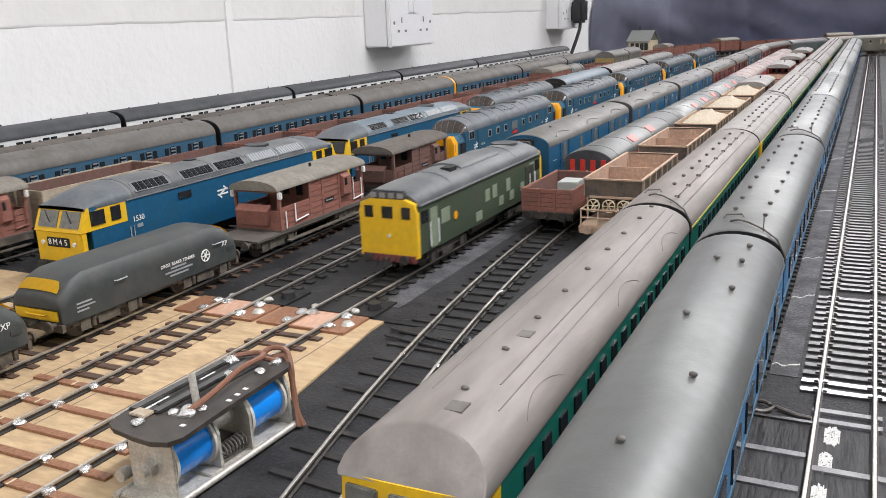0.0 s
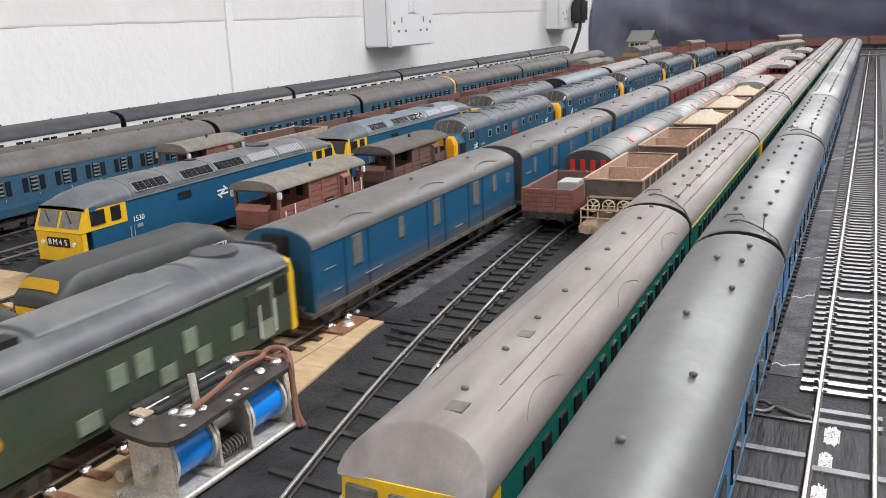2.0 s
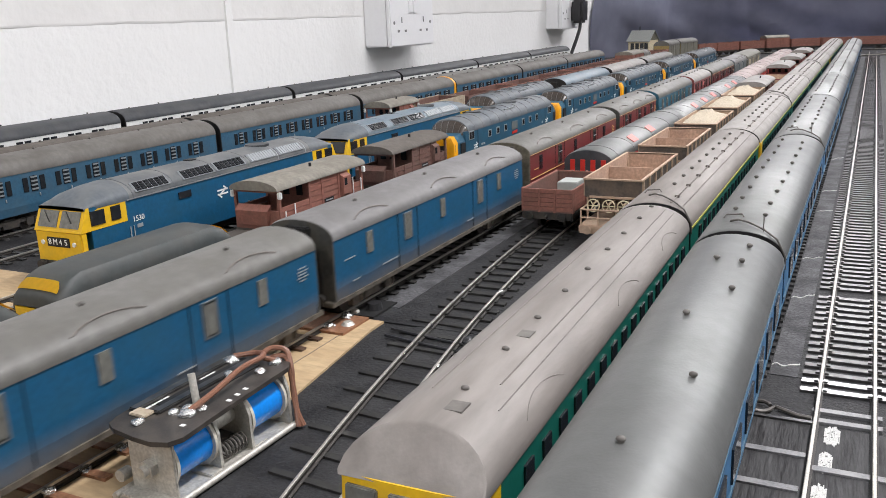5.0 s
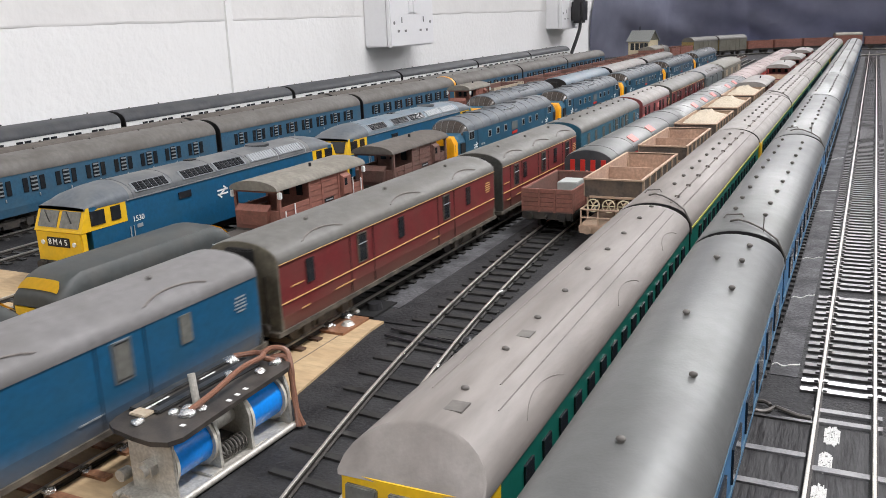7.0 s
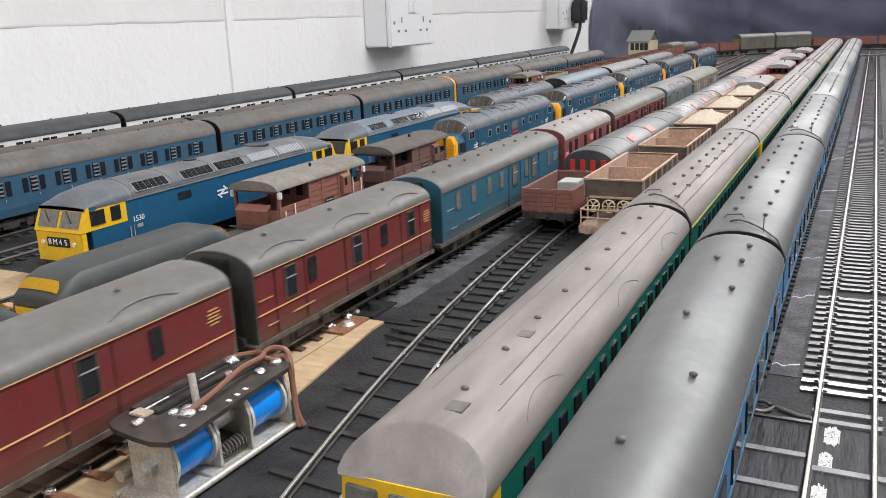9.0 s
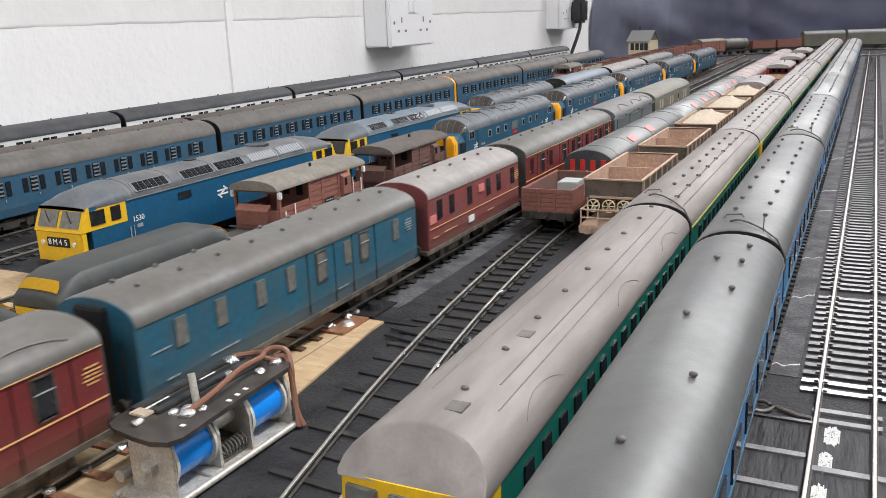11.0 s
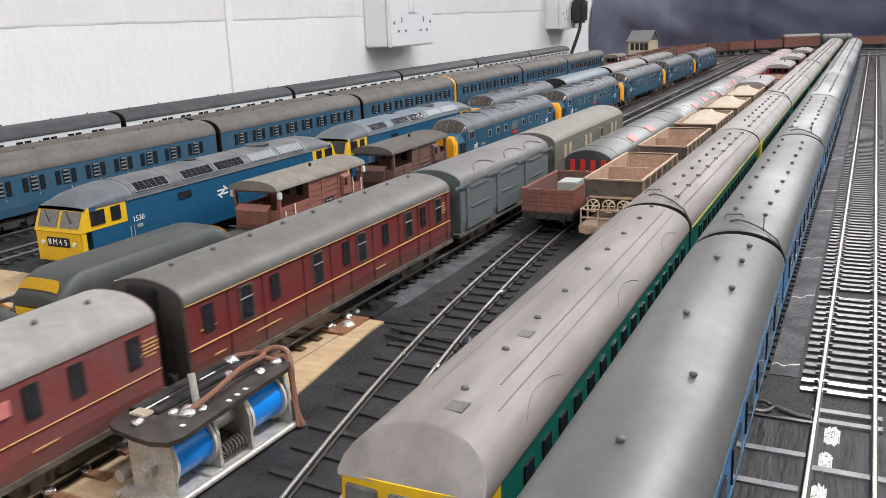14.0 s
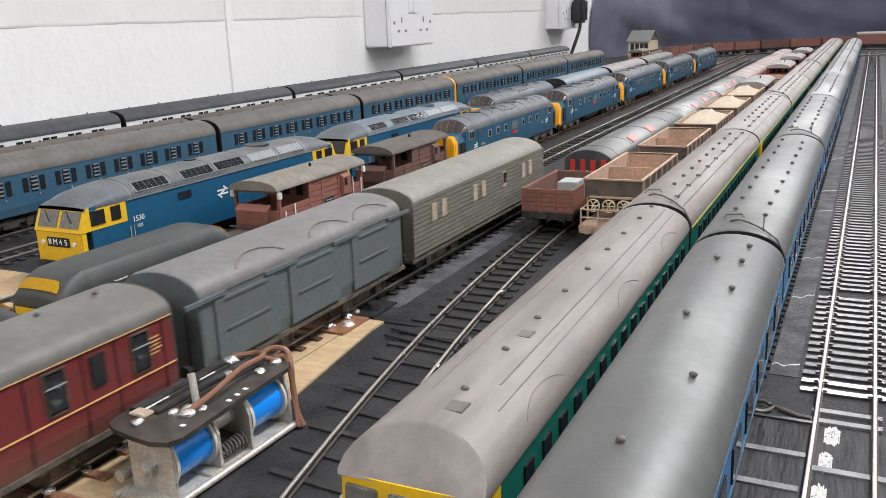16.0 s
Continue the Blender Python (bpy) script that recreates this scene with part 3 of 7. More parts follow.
def coach(name, at, L, label, category, group, side, roof, hw=0.0172, ze=0.0345, zr=0.0440, zb=0.0118, windows=(), win_h=0.0085, win_z=0.0262, pane="glass", rim=None,
          vents=(), under="under", bands=(), ends="black", ribs=(), both=False, gang=True, flat=1.0, base=0.028, doors=(), inset=0.0035):
    """A bogie coach or van: body, roof, bogies, gangways, windows, vents, lining."""
    root = thing(name, at, label, category, group)
    h = L / 2 - inset
    part("body", loft([body_section(-h, hw, zb, ze), body_section(h, hw, zb, ze)]), M[side], root)
    k = hw * 1.012
    secs = [arc_section(-h - 0.0004, k * 0.985, ze, zr - 0.0006, flat=flat), arc_section(-h + 0.001, k, ze, zr, flat=flat), arc_section(h - 0.001, k, ze, zr, flat=flat), arc_section(h + 0.0004, k * 0.985, ze, zr - 0.0006, flat=flat)]
    rf = part("roof", loft(secs), M[roof], root, smooth=True)
    for ry in ribs:
        part("roof_rib", loft([arc_section(ry - 0.0004, k * 1.004, ze, zr + 0.0003, flat=flat), arc_section(ry + 0.0004, k * 1.004, ze, zr + 0.0003, flat=flat)]), M[roof], rf, smooth=True)
    for s in (-1, 1):
        part("end_panel", loft([arc_section(s * (h + o), hw * 0.985, ze, zr - 0.0007, thick=ze - zb) for o in (-0.0004, 0.0008)]), M[ends], root, "arched coach end")
        if inset > 0.005:
            part("coupling_bar", box(-0.0022, 0.0022, s * h, s * (h + inset + 0.0005), 0.0062, 0.0082), M["black"], root, "black coupling")
            for q in (-1, 1):
                part("end_rail", tube((q * hw * 0.62, s * (h + 0.0012), zb + 0.003), (q * hw * 0.62, s * (h + 0.0012), ze - 0.006), 0.0003, seg=6), M["under"], root)
        if gang:
            part("gangway", box(-0.0062, 0.0062, s * h, s * (h + 0.0032), zb, ze + 0.0045, bev=0.0006), M["black"], root, "black corridor connection")
        bogie(root, s * (h - 0.032), M[under], base)
        buffers(root, s * h, s, M["under"])
    ub = box(-hw * 0.55, hw * 0.55, -h * 0.3, h * 0.12, 0.0055, zb, bev=0.0006)
    box(-hw * 0.8, hw * 0.8, -h, h, zb - 0.0012, zb + 0.0002, ub)
    box(-hw * 0.75, hw * 0.75, h * 0.18, h * 0.3, 0.0065, zb, ub)
    part("underframe", ub, M[under], root)
    for y, w in windows:
        for s in ((-1, 1) if both else (1,)):
            window(root, s * hw * 0.998, y, win_z, w, win_h, M[pane], M[rim] if rim else None)
    for z0, z1, mm in bands:
        for s in (-1, 1):
            part("lining", box(s * (hw - 0.0002), s * (hw + 0.0004), -h, h, z0, z1), M[mm], root, "painted band")
    for x, y in vents:
        z = ze + (zr - ze) * math.sqrt(max(0, 1 - (abs(x) / k) ** 2)) + 0.0007
        part("roof_vent", shared("roof_vent", vent_dome, M["dome"], True), M["dome"], rf, at=pose(x, y, z))
    for y in doors:
        part("door_line", shared(("door_line", ze), lambda: box(-0.0002, 0.0002, -0.00012, 0.00012, zb + 0.001, ze - 0.001), M["black"]), M["black"], root, at=pose(hw, y, 0))
    return root


def spaced(L, n, w, margin=0.018):
    return [(-L / 2 + margin + (L - 2 * margin) * (i + 0.5) / n, w) for i in range(n)]


def loco_section(y, hw, zb, ze, zr, n=10):
    """A rounded-shoulder loco section, closed."""
    pts = [(hw * 0.96, zb), (hw, zb + 0.004), (hw * 0.985, ze)]
    for i in range(1, n):
        a = math.pi / 2 * i / n
        pts.append((hw * 0.985 * math.cos(a) ** 0.75, ze + (zr - ze) * math.sin(a) ** 0.95))
    pts.append((0, zr))
    return [(x, y, z) for x, z in pts] + [(-x, y, z) for x, z in pts[-2::-1]]


def rod(parent, name, pts, r, m, label=""):
    return part(name, path_tube(pts, r, seg=6), m, parent, label)


def coupling(parent, y, s):
    part("coupling_hook", tube((0, y, 0.0095), (0, y + s * 0.005, 0.0088), 0.0007, seg=8), M["under"], parent)


def arrow_logo(parent, x, y, z, size):
    """Two crossed bars and a diagonal, white, as a plain emblem."""
    bm = bmesh.new()
    for dz, dy in ((0.16, -0.1), (-0.16, 0.1)):
        box(-0.00015, 0.00015, -0.62 * size, 0.62 * size, (dz - 0.06) * size, (dz + 0.06) * size, bm)
    for a, oy, oz in ((-38, 0.34, 0.30), (-38, -0.34, -0.30), (28, 0.0, 0.0)):
        b = box(-0.00015, 0.00015, -0.24 * size, 0.24 * size, -0.06 * size, 0.06 * size)
        b.transform(Matrix.Translation((0, oy * size, oz * size)) @ Matrix.Rotation(radians(a), 4, "X"))
        tmp = bpy.data.meshes.new("t")
        b.to_mesh(tmp)
        b.free()
        bm.from_mesh(tmp)
        bpy.data.meshes.remove(tmp)
    return part("emblem", bm, M["white_ink"], parent, "white emblem", at=pose(x, y, z))


SIDE_TEXT = Euler((radians(90), 0, radians(90))).to_matrix().to_4x4()   # reads along +y on the east side
FRONT_TEXT = Euler((radians(90), 0, 0)).to_matrix().to_4x4()            # faces -y


def grille_bm(w, n, h=0.0062):
    """A louvred roof panel: frame and slanting slats."""
    bm = bmesh.new()
    for i in range(n):
        y = -w / 2 + w * (i + 0.5) / n
        box(-h / 2, h / 2, y - w / n * 0.4, y + w / n * 0.4, -0.0004, 0.0002, bm)
        if n < 8:
            for k in range(4):
                x = -h / 2 + h * (k + 0.5) / 4
                box(x - 0.0004, x + 0.0004, y - w / n * 0.38, y + w / n * 0.38, 0.0002, 0.0005, bm)
    return bm


def loco_wide(at, L, label, rich, roofm, back_yellow=True):
    """A blue diesel with flat raked cabs, grilles along the roof shoulder and two six-wheel bogies."""
    root = thing("diesel_locomotive", at, label, "locomotive", "blue diesel locomotives")
    h, hw, zb, ze, zr = L / 2 - 0.002, 0.0168, 0.0095, 0.0382, 0.0468
    part("body", loft([body_section(-h + 0.007, hw, zb, ze, 0.97), body_section(h - 0.007, hw, zb, ze, 0.97)]), M["blue"], root)
    for s in (-1, 1):
        # nose slab and the raked upper cab
        part("cab_front", box(-hw * 0.985, hw * 0.985, s * (h - 0.0042), s * h, zb - 0.0005, 0.0268, bev=0.0008), M["yellow"], root, "yellow cab front")
        up = loft([[(-hw * 1.006, s * h, 0.0264), (hw * 1.006, s * h, 0.0264), (hw * 1.006, s * (h - 0.031), 0.0264), (-hw * 1.006, s * (h - 0.031), 0.0264)],
                   [(-hw * 0.985, s * (h - 0.0052), ze), (hw * 0.985, s * (h - 0.0052), ze), (hw * 0.996, s * (h - 0.031), ze), (-hw * 0.996, s * (h - 0.031), ze)]])
        cab = part("cab", up, M["yellow"], root, "yellow cab sides and window surround")
        tilt = math.degrees(math.atan2(0.0052, ze - 0.0264))
        for q in (-1, 1):
            part("windscreen", shared(("windscreen", "w"), lambda: box(-0.0066, 0.0066, -0.0004, 0.0004, -0.0044, 0.0044), M["glass_pale"] if rich else M["glass"]), M["glass"], cab, "cab windscreen",
                 at=pose(q * 0.0078, s * (h - 0.0026), 0.0324, -s * -tilt, 0, 0))
            if rich and s < 0:
                part("wiper", path_tube([(q * 0.0078, -h + 0.0008, 0.0375), (q * 0.0078 + 0.002, -h + 0.0010, 0.0310)], 0.0003, seg=5), M["black"], cab, "black wiper")
            for yy, w in ((0.0115, 0.0090), (0.0235, 0.0062)):
                part("side_window", shared(("side_window", w), lambda: box(-0.0005, 0.0005, -w / 2, w / 2, -0.0037, 0.0037), M["glass"]), M["glass"], cab, at=pose(q * hw * 1.0, s * (h - yy), 0.0325))
        bp = part("headcode_panel", box(-0.0080, 0.0080, s * h, s * (h + 0.0005), 0.0186, 0.0236, bev=0.0003), M["black"], root, "black headcode panel")
        if s < 0 and rich:
            for i, ch in enumerate("8M45"):
                text_mesh("headcode", ch, 0.0044, M["white_ink"], Matrix.Translation((-0.0057 + 0.0038 * i, -h - 0.0006, 0.0211)) @ FRONT_TEXT, bp, "white headcode character")
        for q in (-1, 1):
            part("marker_light", tube((q * 0.0112, s * h, 0.0205), (q * 0.0112, s * (h + 0.0006), 0.0205), 0.0012, seg=12), M["white"], root, "round white marker light")
        part("buffer_beam", box(-0.0150, 0.0150, s * (h - 0.002), s * (h + 0.0006), 0.0070, 0.0110), M["under"], root)
        buffers(root, s * h, s, M["under"], z=0.0095)
        coupling(root, s * h, s)
        bogie(root, s * (h - 0.042), M["under"], 0.044, 0.0060, 0.0132)
    k = hw * 1.003
    prof = [(0.0042, 0.0387), (0.0075, 0.0412), (0.014, 0.0444), (0.024, 0.0462), (0.034, zr)]
    secs = [arc_section(-h + a, k * min(1, 0.95 + a * 3), ze, z) for a, z in prof] + [arc_section(h - a, k * min(1, 0.95 + a * 3), ze, z) for a, z in prof[::-1]]
    rf = part("roof", loft(secs), M[roofm], root, smooth=True)
    for q in (-1, 1):
        part("cab_dome", loft([arc_section(q * (-h + a), k * min(1, 0.95 + a * 3) * 1.003, ze, z + 0.0002) for a, z in prof]), M["roof_slate"], rf, "slate grey cab dome", smooth=True)
    for yy, w, n, mm in ((0.052, 0.025, 6, "glass"), (0.089, 0.026, 6, "glass"), (0.118, 0.026, 6, "glass"), (0.150, 0.026, 10, "silver"), (0.180, 0.026, 10, "silver")):
        for q in (-1, 1):
            g = part("roof_grille", shared(("roof_grille", w, n), lambda: box(-0.0033, 0.0033, -w / 2 - 0.0006, w / 2 + 0.0006, -0.0004, 0.0001), M["frame_dull"]), M["frame_dull"], rf, "framed roof grille", at=pose(q * 0.0146, -h + yy, 0.0425, 0, q * 44, 0))
            part("louvre", shared(("louvre", w, n), lambda: grille_bm(w - 0.001, n, 0.0056), M[mm]), M[mm], g, at=pose(0, 0, 0.0002))
    for yy in (0.037, 0.0675, 0.1035, 0.134, 0.165, 0.196):
        part("roof_rib", loft([arc_section(-h + yy - 0.0004, k * 1.002, ze, zr + 0.0002), arc_section(-h + yy + 0.0004, k * 1.002, ze, zr + 0.0002)]), M["silver" if yy > 0.14 else roofm], rf, smooth=True)
    part("roof_vent", box(-0.003, 0.002, -h + 0.098, -h + 0.104, zr - 0.0005, zr + 0.0006), M["black"], rf, "dark exhaust port")
    part("roof_fan", tube((0, h - 0.07, zr - 0.001), (0, h - 0.07, zr + 0.0005), 0.008, seg=24), M["roof_dark"], rf, "round fan grille")
    for q in (-1, 1):
        part("side_window", box(q * hw - 0.0004, q * hw + 0.0005, -h + 0.070, -h + 0.080, 0.0300, 0.0338), M["glass"], root, "small body side window")
        part("lining", box(q * hw * 0.99 - 0.0002, q * hw * 0.99 + 0.0006, -h + 0.032, h - 0.032, ze - 0.0012, ze - 0.0006), M["silver"], root, "thin cantrail strip")
        for yy in (0.032, 0.0345):
            part("grab_rail", tube((q * (hw + 0.0004), -h + yy, 0.014), (q * (hw + 0.0004), -h + yy, 0.023), 0.0003, seg=6), M["frame"], root)
    arrow_logo(root, hw + 0.0002, -h + 0.107, 0.0272, 0.0075)
    if rich:
        text_mesh("running_number", "1530", 0.0042, M["white_ink"], Matrix.Translation((hw + 0.0002, -h + 0.0385, 0.0262)) @ SIDE_TEXT, root, "white running number")
        part("data_panel", box(hw, hw + 0.0003, -h + 0.037, -h + 0.041, 0.0212, 0.0232), M["frame"], root, "small white data panel")
    tank = box(-0.013, 0.013, -0.022, 0.022, 0.0045, 0.0105, bev=0.0015)
    part("fuel_tank", tank, M["under"], root)
    return root


def deltic(at, L, label):
    """A long-nosed blue diesel: yellow nose end, wrap-round dark windscreen, square framed windows."""
    root = thing("diesel_locomotive", at, label, "locomotive", "long-nosed blue locomotives")
    h, hw, zb, ze, zr = L / 2 - 0.002, 0.0165, 0.0098, 0.0345, 0.0445
    part("body", loft([body_section(-h + 0.019, hw, zb, ze, 0.97), body_section(h - 0.019, hw, zb, ze, 0.97)]), M["blue_deep"], root)
    k = hw * 1.004
    for s in (-1, 1):
        part("nose", loft([[(x * 0.93, s * (h - 0.003), z) for x, z in ((-0.0155, zb), (0.0155, zb), (0.0157, 0.026), (0.0125, 0.0318), (-0.0125, 0.0318), (-0.0157, 0.026))],
                           [(x, s * (h - 0.021), z) for x, z in ((-0.0155, zb), (0.0155, zb), (0.0157, 0.0275), (0.0128, 0.0338), (-0.0128, 0.0338), (-0.0157, 0.0275))]]), M["blue_deep"], root)
        ye = loft([[(x, s * (h - d), z) for x, z in ((-a, zb - 0.001), (a, zb - 0.001), (a, b - 0.005), (a * 0.8, b), (-a * 0.8, b), (-a, b - 0.005))] for d, a, b in ((0.0, 0.0118, 0.0290), (0.0015, 0.0142, 0.0318), (0.0062, 0.0152, 0.0326))])
        yn = part("nose_end", ye, M["orange"], root, "rounded orange-yellow nose end", smooth=True)
        part("headcode_panel", box(-0.007, 0.007, s * (h - 0.0004), s * (h + 0.0004), 0.020, 0.0255), M["black"], yn, "black headcode box")
        for q in (-1, 1):
            part("nose_grille", box(q * 0.0152, q * 0.0162, s * (h - 0.0155) - 0.0042, s * (h - 0.0155) + 0.0042, 0.0135, 0.0262), M["black"], root, "dark nose grille")
            part("cab_window", box(q * (hw - 0.0002), q * (hw + 0.0004), s * (h - 0.030) - 0.0048, s * (h - 0.030) + 0.0048, 0.0268, 0.0340), M["frame"], root, "silver framed cab window")
            for o in (-1, 1):
                part("pane", box(q * hw, q * (hw + 0.0006), s * (h - 0.030) + o * 0.0023 - 0.0017, s * (h - 0.030) + o * 0.0023 + 0.0017, 0.0276, 0.0332), M["glass"], root)
        part("windscreen", loft([arc_section(s * (h - 0.0175), k * 0.80, 0.0325, 0.0336), arc_section(s * (h - 0.0200), k * 0.90, 0.0335, 0.0385), arc_section(s * (h - 0.0242), k * 0.985, 0.0340, 0.0432)]), M["glass_brown"], root, "dark wrap-round windscreen", smooth=True)
        for q in (-0.012, -0.006, 0.0, 0.006, 0.012):
            z1 = 0.0340 + 0.0085 * math.sqrt(1 - (q / k) ** 2)
            part("window_bar", path_tube([(q * 0.85, s * (h - 0.0176), 0.0336), (q * 0.95, s * (h - 0.0203), (0.0337 + z1) / 2 + 0.0017), (q, s * (h - 0.0240), z1 + 0.0006)], 0.0003, seg=5), M["wire_grey"], root)
        bogie(root, s * (h - 0.042), M["under_pale"], 0.044, 0.0060, 0.0132)
        buffers(root, s * h, s, M["under"], z=0.0095)
        part("buffer_beam", box(-0.0145, 0.0145, s * (h - 0.003), s * (h - 0.0003), 0.0070, 0.0105), M["under"], root)
    rf = part("roof", loft([arc_section(-h + 0.0238, k * 0.995, ze, zr - 0.0008), arc_section(-h + 0.0255, k, ze, zr), arc_section(h - 0.0255, k, ze, zr), arc_section(h - 0.0238, k * 0.995, ze, zr - 0.0008)]), M["roof_slate"], root, smooth=True)
    n = 11
    for i in range(n):
        yy = -h + 0.038 + (L - 0.08) * i / (n - 1)
        part("roof_rib", loft([arc_section(yy - 0.0004, k * 1.004, ze, zr + 0.0004), arc_section(yy + 0.0004, k * 1.004, ze, zr + 0.0004)]), M["roof_loco"], rf, smooth=True)
    for yy in (-0.055, -0.02, 0.03, 0.062):
        part("roof_fan", tube((0, yy, zr - 0.0008), (0, yy, zr + 0.0006), 0.0062, seg=20), M["roof_dark"], rf, "round exhaust cover")
    part("roof_hatch", box(0.0065, 0.0125, -0.012, 0.010, zr - 0.0036, zr - 0.0022), M["silver"], rf, "pale hatch cover")
    for q in (-1, 1):
        for yy in (-0.058, -0.040, -0.022, 0.022, 0.040, 0.058):
            window(root, q * hw, yy, 0.0272, 0.0052, 0.0052, M["glass"], M["frame"])
        part("nameplate", box(q * hw, q * (hw + 0.0004), -0.006, 0.006, 0.0195, 0.0218), M["red"], root, "red plate")
        part("grille", box(q * hw, q * (hw + 0.0003), -0.007, 0.007, 0.0232, 0.0305), M["slate"], root, "grey body side grille")
        for yy in (-0.083, 0.083):
            part("door_line", box(q * hw, q * (hw + 0.0003), yy - 0.0002, yy + 0.0002, 0.011, 0.033), M["black"], root)
    arrow_logo(root, hw, -h + 0.0385, 0.0205, 0.0065)
    arrow_logo(root, hw, h - 0.0385, 0.0205, 0.0065)
    for yy in (-0.075, -0.0705, 0.0745):
        part("data_panel", box(hw, hw + 0.0003, yy - 0.0016, yy + 0.0016, 0.0195, 0.0212), M["frame"], root, "small white lettering panel")
    part("fuel_tank", box(-0.013, 0.013, -0.026, 0.026, 0.0045, 0.0105, bev=0.0012), M["under"], root)
    return root


def loco_small(at, L):
    """A green diesel: flat yellow ends with three windows, pale side panels, busy grey roof."""
    root = thing("diesel_locomotive", at, "weathered green diesel locomotive with yellow ends, hauling the train", "locomotive", "parcels train")
    h, hw, zb, ze, zr = L / 2 - 0.0025, 0.0162, 0.0105, 0.0360, 0.0450
    part("body", loft([body_section(-h + 0.002, hw, zb, ze, 0.97), body_section(h - 0.002, hw, zb, ze, 0.97)]), M["green"], root)
    for s in (-1, 1):
        fr = loft([[(x, s * (h - d), z) for x, z in ((-hw, zb - 0.001), (hw, zb - 0.001), (hw, 0.0320), (hw * 0.93, 0.0368), (hw * 0.6, 0.0388), (-hw * 0.6, 0.0388), (-hw * 0.93, 0.0368), (-hw, 0.0320))] for d in (0.0, 0.0032)])
        f = part("cab_front", fr, M["yellow"], root, "flat yellow cab front")
        for x, w in ((-0.0105, 0.0046), (0.0, 0.0060), (0.0105, 0.0046)):
            part("windscreen", box(x - w / 2, x + w / 2, s * (h - 0.0002), s * (h + 0.0005), 0.0293, 0.0352), M["glass"], f, "dark cab windscreen")
        part("headcode_box", box(-0.0095, 0.0095, s * (h - 0.004), s * (h - 0.0002), 0.0385, 0.0430, bev=0.0008), M["roof_dark"], root, "dark roof headcode box")
        for x in (-0.0075, -0.0025, 0.0025, 0.0075):
            part("headcode", box(x - 0.0016, x + 0.0016, s * (h - 0.0003), s * (h + 0.0001), 0.0394, 0.0420), M["roof_pale"], root, "pale unreadable headcode blind")
        part("lamp", tube((0.0005, s * h, 0.0205), (0.0005, s * (h + 0.0007), 0.0205), 0.0009, seg=10), M["white"], f)
        part("buffer_beam", box(-0.0150, 0.0150, s * (h - 0.002), s * (h + 0.0006), 0.0072, 0.0108), M["crimson"], root, "red buffer beam")
        for x in (-0.006, -0.003, 0.004, 0.007):
            rod(root, "brake_pipe", [(x, s * (h + 0.0006), 0.0095), (x, s * (h + 0.0022), 0.0085), (x, s * (h + 0.0022), 0.0050)], 0.0004, M["under"])
        buffers(root, s * h, s, M["under"], z=0.0095)
        coupling(root, s * h, s)
        bogie(root, s * (h - 0.036), M["under"], 0.034, 0.0058, 0.0132)
        for q in (-1, 1):
            part("cab_window", box(q * hw, q * (hw + 0.0004), s * (h - 0.0085) - 0.0032, s * (h - 0.0085) + 0.0032, 0.0262, 0.0325), M["glass"], root, "cab side window")
            part("handrail_panel", box(q * (hw - 0.0001), q * (hw + 0.0003), s * (h - 0.018) - 0.0040, s * (h - 0.018) + 0.0040, 0.0118, 0.0320), M["green_pale"], root, "pale cab door")
            for o in (-0.0045, 0.0045):
                part("grab_rail", tube((q * (hw + 0.0005), s * (h - 0.018) + o, 0.0130), (q * (hw + 0.0005), s * (h - 0.018) + o, 0.0255), 0.0004, seg=6), M["white"], root)
    k = hw * 1.004
    rf = part("roof", loft([arc_section(-h + a, k * b, ze, z) for a, b, z in ((0.0030, 0.97, zr - 0.003), (0.010, 1, zr - 0.0006), (0.02, 1, zr))] + [arc_section(h - a, k * b, ze, z) for a, b, z in ((0.02, 1, zr), (0.010, 1, zr - 0.0006), (0.0030, 0.97, zr - 0.003))]), M["roof_loco"], root, smooth=True)
    part("roof_hatch", loft([arc_section(-0.022, k * 0.62, zr - 0.002, zr + 0.0010), arc_section(0.030, k * 0.62, zr - 0.002, zr + 0.0010)]), M["roof_loco"], rf, "raised roof hatch", smooth=True)
    part("exhaust", box(0.003, 0.009, -0.034, -0.026, zr - 0.0022, zr + 0.0006), M["black"], rf, "sooty exhaust")
    part("roof_fan", tube((0, 0.063, zr - 0.001), (0, 0.063, zr + 0.0004), 0.0085, seg=24), M["roof_dark"], rf, "round fan grille")
    for yy in (-0.045, 0.045):
        part("roof_rib", loft([arc_section(yy - 0.0005, k * 1.003, ze, zr + 0.0003), arc_section(yy + 0.0005, k * 1.003, ze, zr + 0.0003)]), M["roof_loco"], rf, smooth=True)
    for q in (-1, 1):
        part("cantrail_strip", box(q * hw - 0.0003, q * hw + 0.0007, -h + 0.004, h - 0.004, ze - 0.0008, ze), M["silver"], root, "pale cantrail strip")
        for yy, z0, z1, w in ((-0.014, 0.0128, 0.0180, 0.008), (-0.002, 0.0215, 0.0282, 0.0065), (0.0085, 0.0215, 0.0290, 0.0065), (0.018, 0.0150, 0.0205, 0.0065), (0.0345, 0.0150, 0.0208, 0.0065), (0.029, 0.0215, 0.0290, 0.006), (0.052, 0.0175, 0.0225, 0.006), (-0.056, 0.0215, 0.0290, 0.010)):
            part("side_panel", box(q * hw - 0.0001, q * hw + q * 0.0003, yy - w / 2, yy + w / 2, z0, z1), M["green_pale"], root, "grey-green body side panel")
        part("grille", box(q * hw - 0.0001, q * hw + q * 0.0004, 0.058, 0.072, 0.0190, 0.0310), M["green"], root, "large body side grille")
